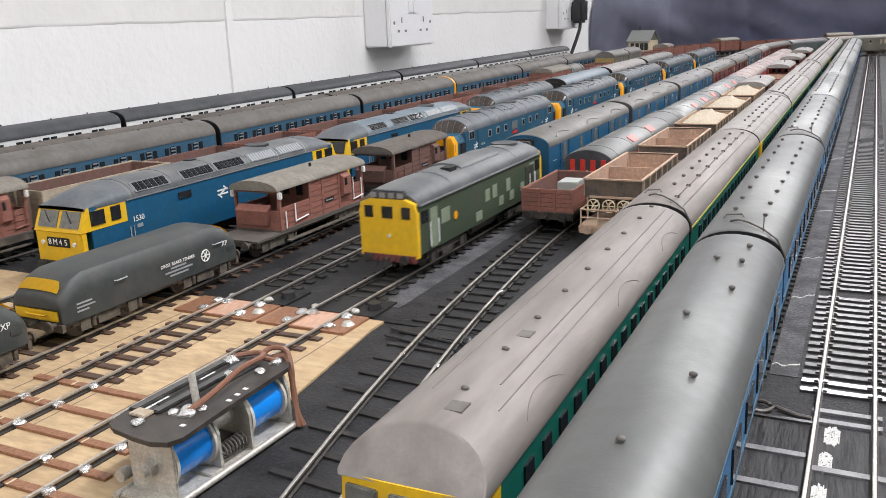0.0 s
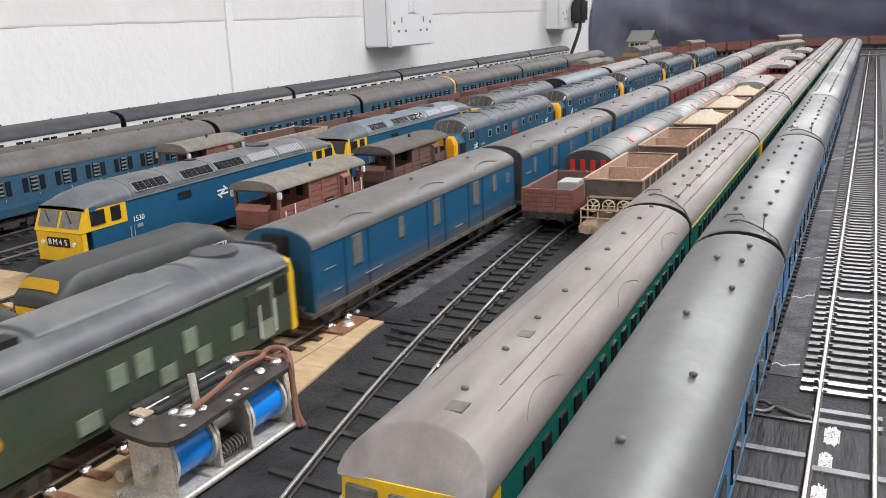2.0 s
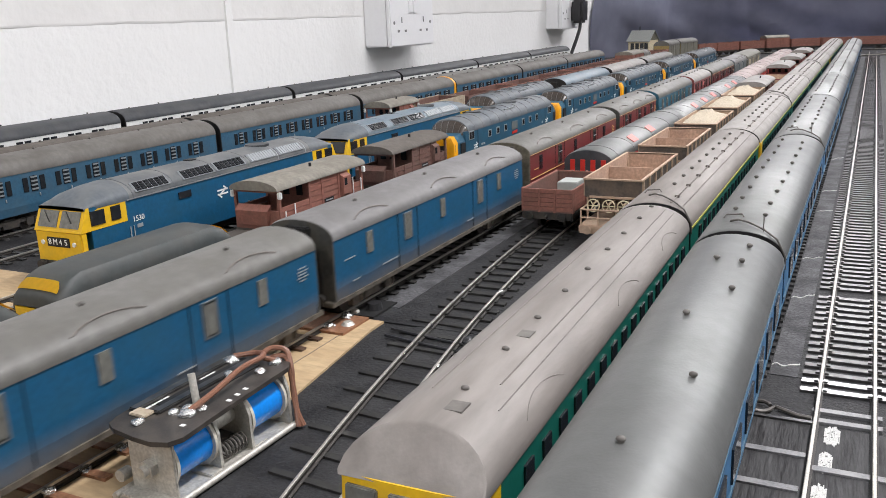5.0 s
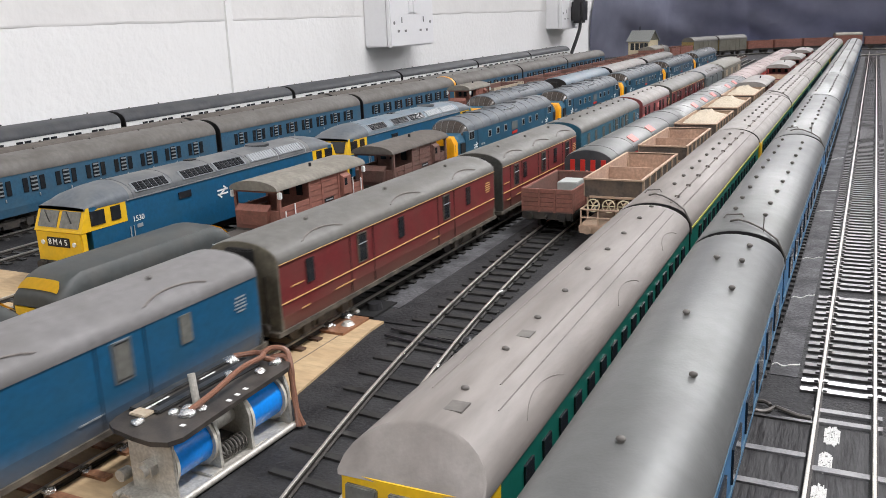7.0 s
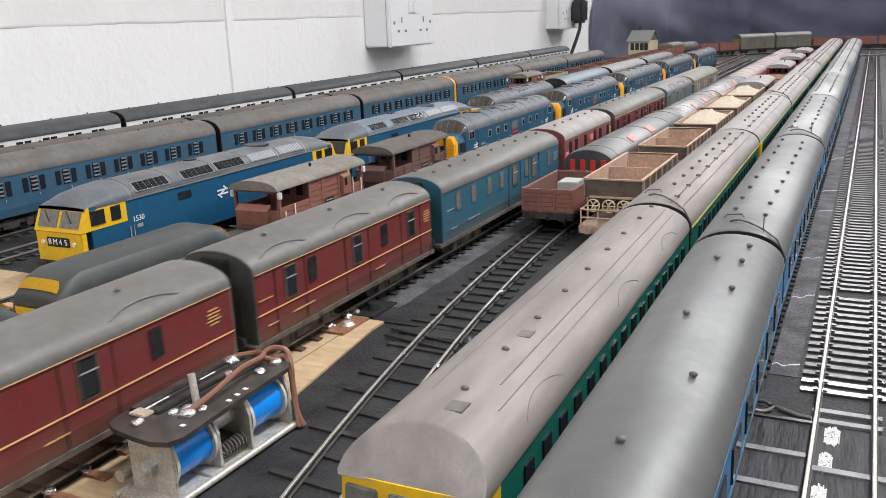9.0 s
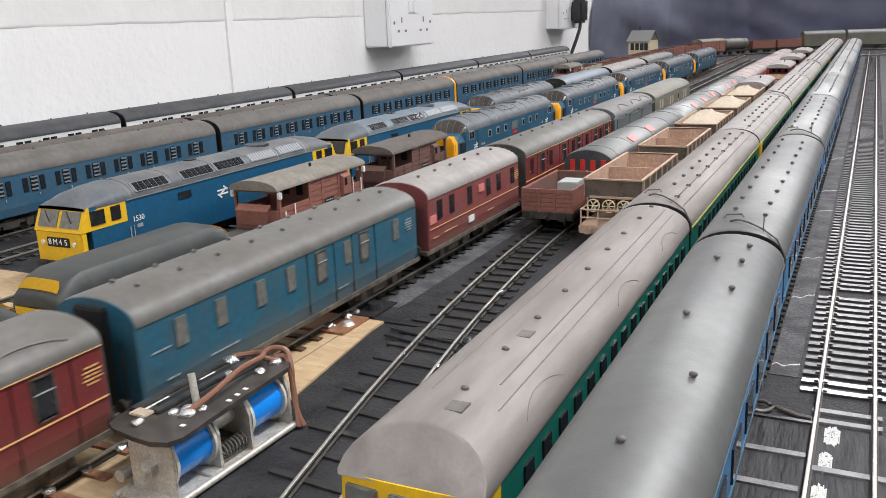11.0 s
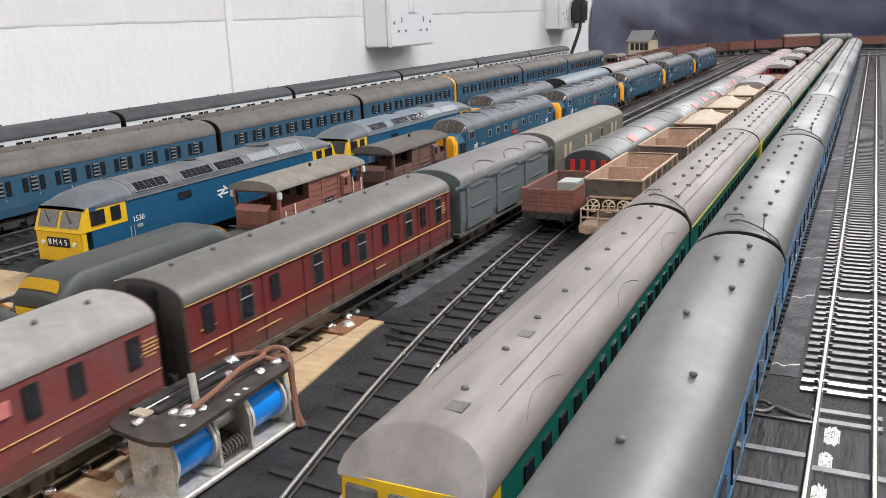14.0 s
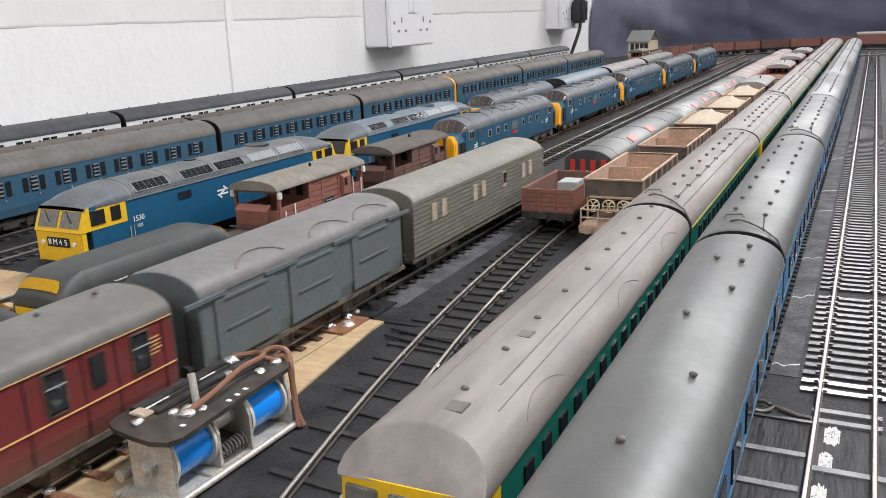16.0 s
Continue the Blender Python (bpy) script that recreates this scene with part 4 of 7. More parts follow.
        for i in range(6):
            part("louvre", box(q * hw, q * (hw + 0.0006), 0.0588 + i * 0.0022, 0.0596 + i * 0.0022, 0.0195, 0.0305), M["under"], root)
    part("crest", tube((hw + 0.0001, -0.044, 0.0225), (hw + 0.0004, -0.044, 0.0225), 0.0023, seg=8), M["orange"], root, "small orange crest")
    part("fuel_tank", box(-0.0125, 0.0125, -0.018, 0.020, 0.0045, 0.0108, bev=0.0015), M["under"], root)
    return root


def brake_tender(at, L, label):
    """A low rounded box on two bogies, ramped ends with yellow patches."""
    root = thing("brake_tender", at, label, "tender", "brake tenders")
    h, hw = L / 2 - 0.003, 0.0152
    def sec(y, top, w=1.0, low=0.0088):
        pts = [(hw * w, low), (hw * w, low + (top - low) * 0.55), (hw * w * 0.94, low + (top - low) * 0.80), (hw * w * 0.80, low + (top - low) * 0.93), (hw * w * 0.4, top - 0.0003), (0, top)]
        return [(x, y, z) for x, z in pts] + [(-x, y, z) for x, z in pts[-2::-1]]
    zr = 0.0292
    part("body", loft([sec(-h, 0.0195, 0.93), sec(-h + 0.0012, 0.0215, 0.98), sec(-h + 0.0070, 0.0268), sec(-h + 0.014, zr), sec(h - 0.014, zr), sec(h - 0.0070, 0.0268), sec(h - 0.0012, 0.0215, 0.98), sec(h, 0.0195, 0.93)]), M["tender"], root, smooth=True)
    for s in (-1, 1):
        part("warning_panel", box(-0.0128, 0.0128, s * (h - 0.0002), s * (h + 0.0006), 0.0100, 0.0150, bev=0.0004), M["yellow"], root, "yellow warning panel")
        bm = bmesh.new()
        grid = []
        for d, top, half in ((0.0018, 0.0220, 0.0118), (0.0036, 0.0238, 0.0114), (0.0056, 0.0257, 0.0095)):
            grid.append([bm.verts.new((half * u, s * (h - d + 0.0004), top + 0.0005 - 0.0016 * (half * abs(u) / hw) ** 3.0)) for u in [k / 5 - 1 for k in range(11)]])
        for ra, rb in zip(grid, grid[1:]):
            for k in range(10):
                bm.faces.new((ra[k], ra[k + 1], rb[k + 1], rb[k]))
        bmesh.ops.solidify(bm, geom=bm.faces[:], thickness=0.0003)
        part("warning_patch", bm, M["yellow"], root, "yellow sloping patch")
        rod(root, "handrail", [(-0.006, s * (h + 0.0006), 0.0128), (-0.005, s * (h + 0.0014), 0.0126), (0.005, s * (h + 0.0014), 0.0126), (0.006, s * (h + 0.0006), 0.0128)], 0.00035, M["yellow"])
        part("buffer_beam", box(-0.0145, 0.0145, s * (h - 0.001), s * (h + 0.0008), 0.0058, 0.0092), M["under_pale"], root)
        buffers(root, s * h, s, M["under_pale"], z=0.0090)
        bogie(root, s * (h - 0.024), M["under_pale"], 0.026, 0.0054, 0.0128)
        coupling(root, s * h, s)
    part("underframe", box(-0.0135, 0.0135, -h, h, 0.0072, 0.0090), M["under_pale"], root)
    x = hw + 0.0001
    for i, line in enumerate(("DIESEL BRAKE TENDER",)):
        text_mesh("lettering", line, 0.0022, M["white_ink"], Matrix.Translation((x, 0.012, 0.0178)) @ SIDE_TEXT, root, "white lettering")
    for i, w in enumerate((0.010, 0.018, 0.012)):
        part("lettering", box(x, x + 0.0002, 0.012 - w / 2, 0.012 + w / 2, 0.0155 - i * 0.0017, 0.0163 - i * 0.0017), M["frame"], root, "small white lettering")
    text_mesh("lettering", "XP", 0.0036, M["white_ink"], Matrix.Translation((x, h - 0.0095, 0.0185)) @ SIDE_TEXT, root, "white lettering")
    wheel = bmesh.new()
    ring = [(x, 0.0045 * math.cos(a), 0.0045 * math.sin(a)) for a in [2 * math.pi * i / 20 for i in range(21)]]
    path_tube([(0, p[1] * 0.62, p[2] * 0.62) for p in ring], 0.0003, wheel, 5)
    for i in range(3):
        a = math.pi * i / 3
        path_tube([(0, 0.0028 * math.cos(a), 0.0028 * math.sin(a)), (0, -0.0028 * math.cos(a), -0.0028 * math.sin(a))], 0.00028, wheel, 5)
    part("handwheel", wheel, M["white_ink"], root, "white spoked brake handwheel", at=pose(x + 0.0002, h - 0.024, 0.0160))
    part("lettering", box(x, x + 0.0002, h - 0.008, h - 0.003, 0.0140, 0.0162), M["tender"], root)
    for yy in (-h + 0.028, h - 0.018):
        rod(root, "handrail", [(hw, yy, 0.0200), (hw + 0.001, yy + 0.0005, 0.0200), (hw + 0.001, yy + 0.0065, 0.0200), (hw, yy + 0.007, 0.0200)], 0.0003, M["frame"])
    for i, w in enumerate((0.008, 0.0095, 0.006)):
        part("lettering", box(x, x + 0.0002, -h + 0.007, -h + 0.007 + w, 0.0155 - i * 0.0016, 0.0162 - i * 0.0016), M["frame"], root, "small white lettering")
    return root


def wagon_chassis(root, L, m, base=None, zf=0.0112, hw=0.0150):
    """Solebars, headstocks, buffers, springs and four wheels."""
    h = L / 2 - 0.0045
    base = base or L * 0.5
    bm = box(-hw, hw, -h, h, zf - 0.0012, zf)
    for s in (-1, 1):
        box(s * hw - 0.0008, s * hw + 0.0008, -h, h, zf - 0.0034, zf, bm)
        box(-hw, hw, s * h - 0.0009, s * h + 0.0009, zf - 0.004, zf, bm)
        for o in (-1, 1):
            box(s * 0.0118 - 0.001, s * 0.0118 + 0.0014, o * base / 2 - 0.0030, o * base / 2 + 0.0030, 0.0040, zf, bm)
            box(s * 0.0128 - 0.0006, s * 0.0128 + 0.0006, o * base / 2 - 0.0068, o * base / 2 + 0.0068, 0.0072, 0.0084, bm)
        tube((s * 0.0132, -base / 2, 0.0058), (s * 0.0132, base / 2 - 0.006, 0.0085), 0.0004, bm, 6)
    ch = part("chassis", bm, m, root)
    for s in (-1, 1):
        for o in (-1, 1):
            part("wheel", shared(("wheel", 0.0056), lambda: wheel_bm(0.0056), M["wheel"]), M["wheel"], ch, at=pose(s * 0.0078, o * base / 2, 0))
        buffers(root, s * h, s, m, z=0.0095, hx=0.0100)
        coupling(root, s * h, s)
    return h


def brake_van(at, L, label, group, side, roofm, rails="white_ink", lamps=True, bogies=False):
    """A goods brake van: planked cabin, open verandas with posts, side duckets, arched roof."""
    root = thing("brake_van", at, label, "brake van", group)
    if bogies:
        h = L / 2 - 0.0045
        part("long_deck", box(-0.0158, 0.0158, -h - 0.022, h + 0.008, 0.0098, 0.0111), M["roof_brown"], root, "long dusty bogie deck")
        part("chassis", box(-0.0120, 0.0120, -h - 0.022, h + 0.008, 0.0075, 0.0098), M["under_pale"], root)
        for y in (-h - 0.002, h - 0.014):
            bogie(root, y, M["under_pale"], 0.024, 0.0052, 0.0128)
        buffers(root, -h - 0.022, -1, M["under_pale"], z=0.0090)
        buffers(root, h + 0.008, 1, M["under_pale"], z=0.0090)
    else:
        h = wagon_chassis(root, L, M["under_pale"], L * 0.5)
    hw, zf, ze, zr = 0.0150, 0.0112, 0.0352, 0.0402
    c0, c1 = -h * 0.33, h * 0.62       # the cabin
    part("deck", box(-hw - 0.001, hw + 0.001, -h - 0.0008, h + 0.0008, zf, zf + 0.0010), M["roof_brown"], root, "dusty deck")
    part("cabin", box(-hw + 0.0004, hw - 0.0004, c0, c1, zf, ze), M[side], root)
    n = 7
    for q in (-1, 1):
        for i in range(n):
            z0 = zf + 0.0006 + (ze - zf - 0.001) * i / n
            z1 = z0 + (ze - zf - 0.001) / n - 0.00035
            part("plank", shared(("plank_c", c0, i), lambda: box(-0.0004, 0.0004, c0, c1, z0, z1), M[side]), M[side], root, at=pose(q * hw, 0, 0))
            if i < 4:
                part("plank", shared(("plank_a", c0, i), lambda: box(-0.0005, 0.0005, -h, c0, z0, z1), M[side]), M[side], root, at=pose(q * hw, 0, 0))
                part("plank", shared(("plank_b", c1, i), lambda: box(-0.0005, 0.0005, c1, h, z0, z1), M[side]), M[side], root, at=pose(q * hw, 0, 0))
        for yy in (-h + 0.0008, c0, h - 0.0008, (c0 + c1) / 2 - 0.008, (c0 + c1) / 2 + 0.010):
            part("post", box(q * hw - 0.0008, q * hw + 0.0008, yy - 0.0009, yy + 0.0009, zf, ze), M[side], root)
        part("ducket", loft([[(q * x, y, z) for x, z in ((hw, 0.0185), (hw + 0.0032, 0.0205), (hw + 0.0032, 0.0315), (hw, 0.0335))] for y in (c1 - 0.0095, c1 - 0.0010)]), M[side], root, "side lookout")
        part("window", box(q * (hw + 0.0028), q * (hw + 0.0035), c1 - 0.0083, c1 - 0.0057, 0.0262, 0.0305), M["glass"], root)
        for yy, z0, z1 in ((-h + 0.0045, 0.0125, 0.0225), (-h + 0.0135, 0.0140, 0.0250), (h - 0.0130, 0.0150, 0.0290), (h - 0.0035, 0.0140, 0.0270)):
            rod(root, "handrail", [(q * (hw + 0.0014), yy, z0), (q * (hw + 0.0014), yy, z1)], 0.00042, M[rails], "vertical handrail")
        for yy in (-h + 0.020, h - 0.008):
            rod(root, "handrail", [(q * (hw + 0.0014), yy - 0.006, 0.0150), (q * (hw + 0.0014), yy + 0.006, 0.0160)], 0.00042, M[rails])
        part("step_board", box(q * 0.0150, q * 0.0182, -h * 0.9, h * 0.9, 0.0052, 0.0058), M["under_pale"], root)
        part("plate", box(q * hw, q * (hw + 0.0006), 0.0, 0.010, 0.0188, 0.0212), M["black"], root, "black number plate with pale bars")
        part("lettering", box(q * hw, q * (hw + 0.0008), 0.0012, 0.0088, 0.0196, 0.0203), M["frame"], root, "pale lettering bar")
    for yy, wide in ((c0, 1), (c1, -1)):
        for x in (-0.0085, -0.001, 0.0085):
            part("window", box(x - 0.0021, x + 0.0021, yy - 0.0005, yy + 0.0005, 0.0262, 0.0325), M["glass"], root)
    for s in (-1, 1):
        y = s * h
        part("end_wall", box(-hw, hw, y - 0.0006, y + 0.0006, zf, 0.0232 if s < 0 else 0.0245), M[side], root, "low veranda end")
        if s < 0:
            part("sand_box", loft([[(-0.0128, y - 0.0038, 0.0232), (0.0098, y - 0.0038, 0.0232), (0.0098, y, 0.0264), (-0.0128, y, 0.0264)], [(-0.0112, y - 0.0030, 0.0150), (0.0082, y - 0.0030, 0.0150), (0.0082, y, 0.0150), (-0.0112, y, 0.0150)]]), M[side], root, "end sand box")
        part("arch", loft([arc_section(y - 0.0005, hw, ze - 0.0008, zr - 0.0005), arc_section(y + 0.0005, hw, ze - 0.0008, zr - 0.0005)]), M[side], root)
        if lamps:
            for q in (-1, 1):
                part("lamp", box(q * (hw + 0.0002), q * (hw + 0.0026), y - 0.0012, y + 0.0012, 0.0300, 0.0338, bev=0.0004), M["white"], root, "white side lamp")
    k = hw + 0.0016
    rf = part("roof", loft([arc_section(y, k, ze, zr, thick=0.0006) for y in (-h - 0.0026, -h * 0.3, h * 0.3, h + 0.0026)]), M[roofm], root, smooth=True)
    part("chimney", tube((0.004, 0.004, zr - 0.001), (0.004, 0.004, zr + 0.002), 0.0009, seg=10), M["black"], rf)
    return root


def open_wagon(at, L, label, group, out, ins, h_side=0.0145, planks=5, load=None, under="under", zf=0.0112, hw=0.0150):
    """A planked open wagon with corner plates; the body is hollow."""
    root = thing("open_wagon", at, label, "wagon", group)
    h = wagon_chassis(root, L, M[under], L * 0.52, zf)
    part("deck", box(-hw, hw, -h, h, zf, zf + 0.0008), M[ins], root)
    t = 0.0011
    for i in range(planks):
        z0 = zf + 0.0008 + h_side * i / planks
        z1 = z0 + h_side / planks - 0.00025
        for q in (-1, 1):
            part("plank", shared(("plank_s", L, i, planks, h_side), lambda: box(-t / 2, t / 2, -h, h, z0, z1), M[out]), M[out], root, at=pose(q * hw, 0, 0))
            part("plank", shared(("plank_e", L, i, planks, h_side), lambda: box(-hw + t / 2, hw - t / 2, -t / 2, t / 2, z0, z1), M[out]), M[out], root, at=pose(0, q * (h - t / 2), 0))
    lin = bmesh.new()
    for q in (-1, 1):
        box(q * (hw - t / 2), q * (hw - t / 2 - 0.0004), -h + t, h - t, zf + 0.0008, zf + h_side, lin)
        box(-hw + t, hw - t, q * (h - t), q * (h - t - 0.0004), zf + 0.0008, zf + h_side, lin)
    part("lining", lin, M[ins], root, "worn inside boards")
    for q in (-1, 1):
        for o in (-1, 1):
            part("corner_plate", box(q * (hw + 0.0003), q * (hw + 0.0009), o * (h - 0.0035), o * (h + 0.0002), zf, zf + h_side + 0.0008), M[out], root)
            part("end_stanchion", box(o * 0.0048 - 0.0006, o * 0.0048 + 0.0006, q * h - 0.0002, q * (h + 0.0010), zf, zf + h_side + 0.0008), M[out], root)
        part("door_strap", box(q * (hw + 0.0002), q * (hw + 0.0009), -0.0075, -0.0065, zf, zf + h_side), M[out], root)
        part("door_strap", box(q * (hw + 0.0002), q * (hw + 0.0009), 0.0065, 0.0075, zf, zf + h_side), M[out], root)
    if load == "heap":
        part("load", heap_bm(hw * 0.93, h * 0.95, zf + h_side * 0.75, 0.006), M["sand"], root, "heaped load", smooth=True)
    return root


def heap_bm(hx, hy, z, rise):
    bm = bmesh.new()
    n, k = 10, 18
    g = [[bm.verts.new((hx * (2 * i / n - 1), hy * (2 * j / k - 1), z + rise * max(0, (1 - (2 * i / n - 1) ** 2)) ** 0.8 * max(0, 1 - (2 * j / k - 1) ** 2) ** 0.6 * (1 + 0.35 * noise.noise(Vector((i * 0.7, j * 0.5, hy * 99)))) + 0.0005 * noise.noise(Vector((i * 2.1, j * 2.3, 1))))) for i in range(n + 1)] for j in range(k + 1)]
    for j in range(k):
        for i in range(n):
            bm.faces.new((g[j][i], g[j][i + 1], g[j + 1][i + 1], g[j + 1][i]))
    return bm


def hopper_wagon(at, L, label, load=False, mid=True):
    """A ballast hopper: flared open box on legs, platform with rails and three handwheels."""
    root = thing("hopper_wagon", at, label, "wagon", "ballast hoppers")
    m = M["tan"]
    h = wagon_chassis(root, L, M["tan"], L * 0.55, 0.0108)
    hw, z0, zm, z1 = 0.0158, 0.0150, 0.0250, 0.0350
    y0, y1 = -h + 0.011, h - 0.004
    part("platform", box(-0.0150, 0.0150, -h - 0.0005, y0 + 0.008, 0.0108, 0.0116), m, root, "end platform")
    t = 0.0008
    def shell(ins):
        bm = bmesh.new()
        o = t if ins else 0.0
        top = [(-hw + o, y0 + o), (hw - o, y0 + o), (hw - o, y1 - o), (-hw + o, y1 - o)]
        low = [(-0.009, y0 + 0.018), (0.009, y0 + 0.018), (0.009, y1 - 0.018), (-0.009, y1 - 0.018)]
        a = [bm.verts.new((x, y, z1)) for x, y in top]
        b = [bm.verts.new((x, y, zm)) for x, y in top]
        c = [bm.verts.new((x, y, z0 + o)) for x, y in low]
        for p, q in ((a, b), (b, c)):
            for i in range(4):
                bm.faces.new((p[i], p[(i + 1) % 4], q[(i + 1) % 4], q[i]))
        bm.faces.new(c)
        return bm
    # outer plates painted dark to stand for the shade under the rim
    part("hopper_body", shell(False), M["tan_shaded"], root, "outer hopper plates, coloured dark for their shade")
    part("hopper_inside", shell(True), M["tan_inside"] if not load else m, root, "worn tan inside plates")
    rim = bmesh.new()
    for q in (-1, 1):
        box(q * hw - 0.0008, q * hw + 0.0006, y0 - 0.0004, y1 + 0.0004, z1 - 0.0006, z1 + 0.0003, rim)
    box(-hw, hw, y0 - 0.0006, y0 + 0.0008, z1 - 0.0006, z1 + 0.0003, rim)
    box(-hw, hw, y1 - 0.0008, y1 + 0.0006, z1 - 0.0006, z1 + 0.0003, rim)
    part("rim", rim, m, root, "pale top rim")
    for q in (-1, 1):
        for i in range(7):
            yy = y0 + 0.002 + (y1 - y0 - 0.004) * i / 6
            part("side_rib", box(q * hw, q * (hw + 0.0010), yy - 0.0005, yy + 0.0005, zm, z1), m, root)
        for yy in (y0 + 0.002, y1 - 0.002):
            rod(root, "leg", [(q * (hw - 0.001), yy, z1 - 0.002), (q * (hw - 0.0015), yy - 0.001, zm), (q * 0.0140, yy - 0.002, 0.0112)], 0.0006, m, "pale corner leg")
        rod(root, "handrail", [(q * 0.0146, -h, 0.0112), (q * 0.0146, -h, 0.0200), (q * 0.0146, y0 + 0.004, 0.0200)], 0.0005, m)
    for z in (0.0155, 0.0200):
        rod(root, "handrail", [(-0.0146, -h, z), (0.0146, -h, z)], 0.0005, m)
    for x in (-0.0050, 0.0050):
        rod(root, "handrail", [(x, -h, 0.0112), (x, -h, 0.0200)], 0.0005, m)
    for x in (-0.0085, 0.0, 0.0082):
        w = bmesh.new()
        path_tube([(0.0034 * math.cos(2 * math.pi * i / 18), 0, 0.0034 * math.sin(2 * math.pi * i / 18)) for i in range(19)], 0.0004, w, 6)
        for i in range(3):
            a = math.pi * i / 3
            path_tube([(0.0033 * math.cos(a), 0, 0.0033 * math.sin(a)), (-0.0033 * math.cos(a), 0, -0.0033 * math.sin(a))], 0.0003, w, 5)
        part("handwheel", w, M["cream"], root, "cream spoked handwheel", at=pose(x, -h + 0.003, 0.0218))
        part("spindle", tube((x, -h + 0.003, 0.0228), (x, y0 + 0.006, 0.0228), 0.0006, seg=6), M["tan"], root)
    part("cross_beam", box(-0.0128, 0.0128, y0 - 0.001, y0, 0.0245, 0.0256), m, root)
    if mid and not load:
        part("divider", box(-hw + 0.001, hw - 0.001, (y0 + y1) / 2 - 0.0005, (y0 + y1) / 2 + 0.0005, 0.018, z1 - 0.0012), M["tan_inside"], root, "cross partition")
    if load:
        part("load", heap_bm(hw * 0.95, (y1 - y0) / 2 - 0.001, z1 - 0.0036, 0.0080), M["sand"], root, "heaped pale ballast load", smooth=True).matrix_basis = pose(0, (y0 + y1) / 2, 0)
    return root


def box_van(at, L, label, group, side, roofm, ze=0.0335, zr=0.0395, hw=0.0152, ends=None):
    """A four-wheel covered van with framed sides."""
    root = thing("box_van", at, label, "wagon", group)
    h = wagon_chassis(root, L, M["under"], L * 0.5)
    part("body", box(-hw, hw, -h, h, 0.0112, ze), M[side], root)
    part("roof", loft([arc_section(y, hw + 0.0006, ze, zr, thick=0.0006) for y in (-h - 0.0008, 0, h + 0.0008)]), M[roofm], root, smooth=True)
    for q in (-1, 1):
        for yy in (-h, -h * 0.5, -h * 0.22, h * 0.22, h * 0.5, h):
            part("frame_post", box(q * hw, q * (hw + 0.0006), yy - 0.0005, yy + 0.0005, 0.0112, ze), M[side], root)
        part("end_panel", box(-hw * 0.98, hw * 0.98, q * h - 0.0003, q * h + 0.0005, 0.0115, ze + 0.003), M[ends or side], root)
    return root


def tank_wagon(at, L, label, group, m):
    """A cylindrical tank on a wagon chassis, with a filler on top."""
    root = thing("tank_wagon", at, label, "wagon", group)
    h = wagon_chassis(root, L, M["under"], L * 0.5)
    r, zc = 0.0125, 0.0245
    secs = []
    for y, k in ((-h + 0.001, 0.55), (-h + 0.002, 0.82), (-h + 0.004, 0.96), (-h + 0.007, 1), (h - 0.007, 1), (h - 0.004, 0.96), (h - 0.002, 0.82), (h - 0.001, 0.55)):
        secs.append([(r * k * math.cos(2 * math.pi * i / 24), y, zc + r * k * math.sin(2 * math.pi * i / 24)) for i in range(24)])
    part("tank", loft(secs), M[m], root, smooth=True)
    part("filler", tube((0, 0, zc + r - 0.001), (0, 0, zc + r + 0.0022), 0.0032, seg=16), M[m], root)
    for yy in (-h * 0.6, h * 0.6):
        part("saddle", box(-0.0100, 0.0100, yy - 0.002, yy + 0.002, 0.0112, 0.0155), M["under"], root)
        part("strap", tube((0, yy - 0.0006, zc), (0, yy + 0.0006, zc), r + 0.0003, seg=28), M["under"], root)
    return root


# ---- standing coaches ----
def vents_two_rows(L, n, x=0.006):
    out = []
    for i in range(n):
        y = -L / 2 + 0.02 + (L - 0.04) * (i + 0.5) / n
        out += [(-x + random.uniform(-0.0004, 0.0004), y + 0.004 + random.uniform(-0.002, 0.002)), (x + random.uniform(-0.0004, 0.0004), y - 0.004 + random.uniform(-0.002, 0.002))]
    return out


def end_cable(root, L, hw, ze, zr):
    """A loose wire over the corridor end, tied to the roof."""
    y = -L / 2 + 0.004
    pts = [(-0.3 * hw, y + 0.012, zr - 0.0002), (-0.1 * hw, y + 0.010, zr + 0.001), (0.15 * hw, y + 0.006, zr + 0.0012), (0.5 * hw, y + 0.002, zr - 0.0002), (0.8 * hw, y - 0.001, zr - 0.0028), (0.99 * hw, y - 0.0015, ze + 0.001), (1.0 * hw, y - 0.001, ze - 0.004)]
    rod(root, "loose_wire", pts, 0.0004, M["wire_grey"], "thin dark wire")
    rod(root, "grab_wire", [(-0.5 * hw, y + 0.018, zr - 0.0006), (-0.45 * hw, y + 0.019, zr + 0.0006), (-0.1 * hw, y + 0.019, zr + 0.0012), (-0.05 * hw, y + 0.018, zr + 0.0003)], 0.0003, M["wire_grey"])


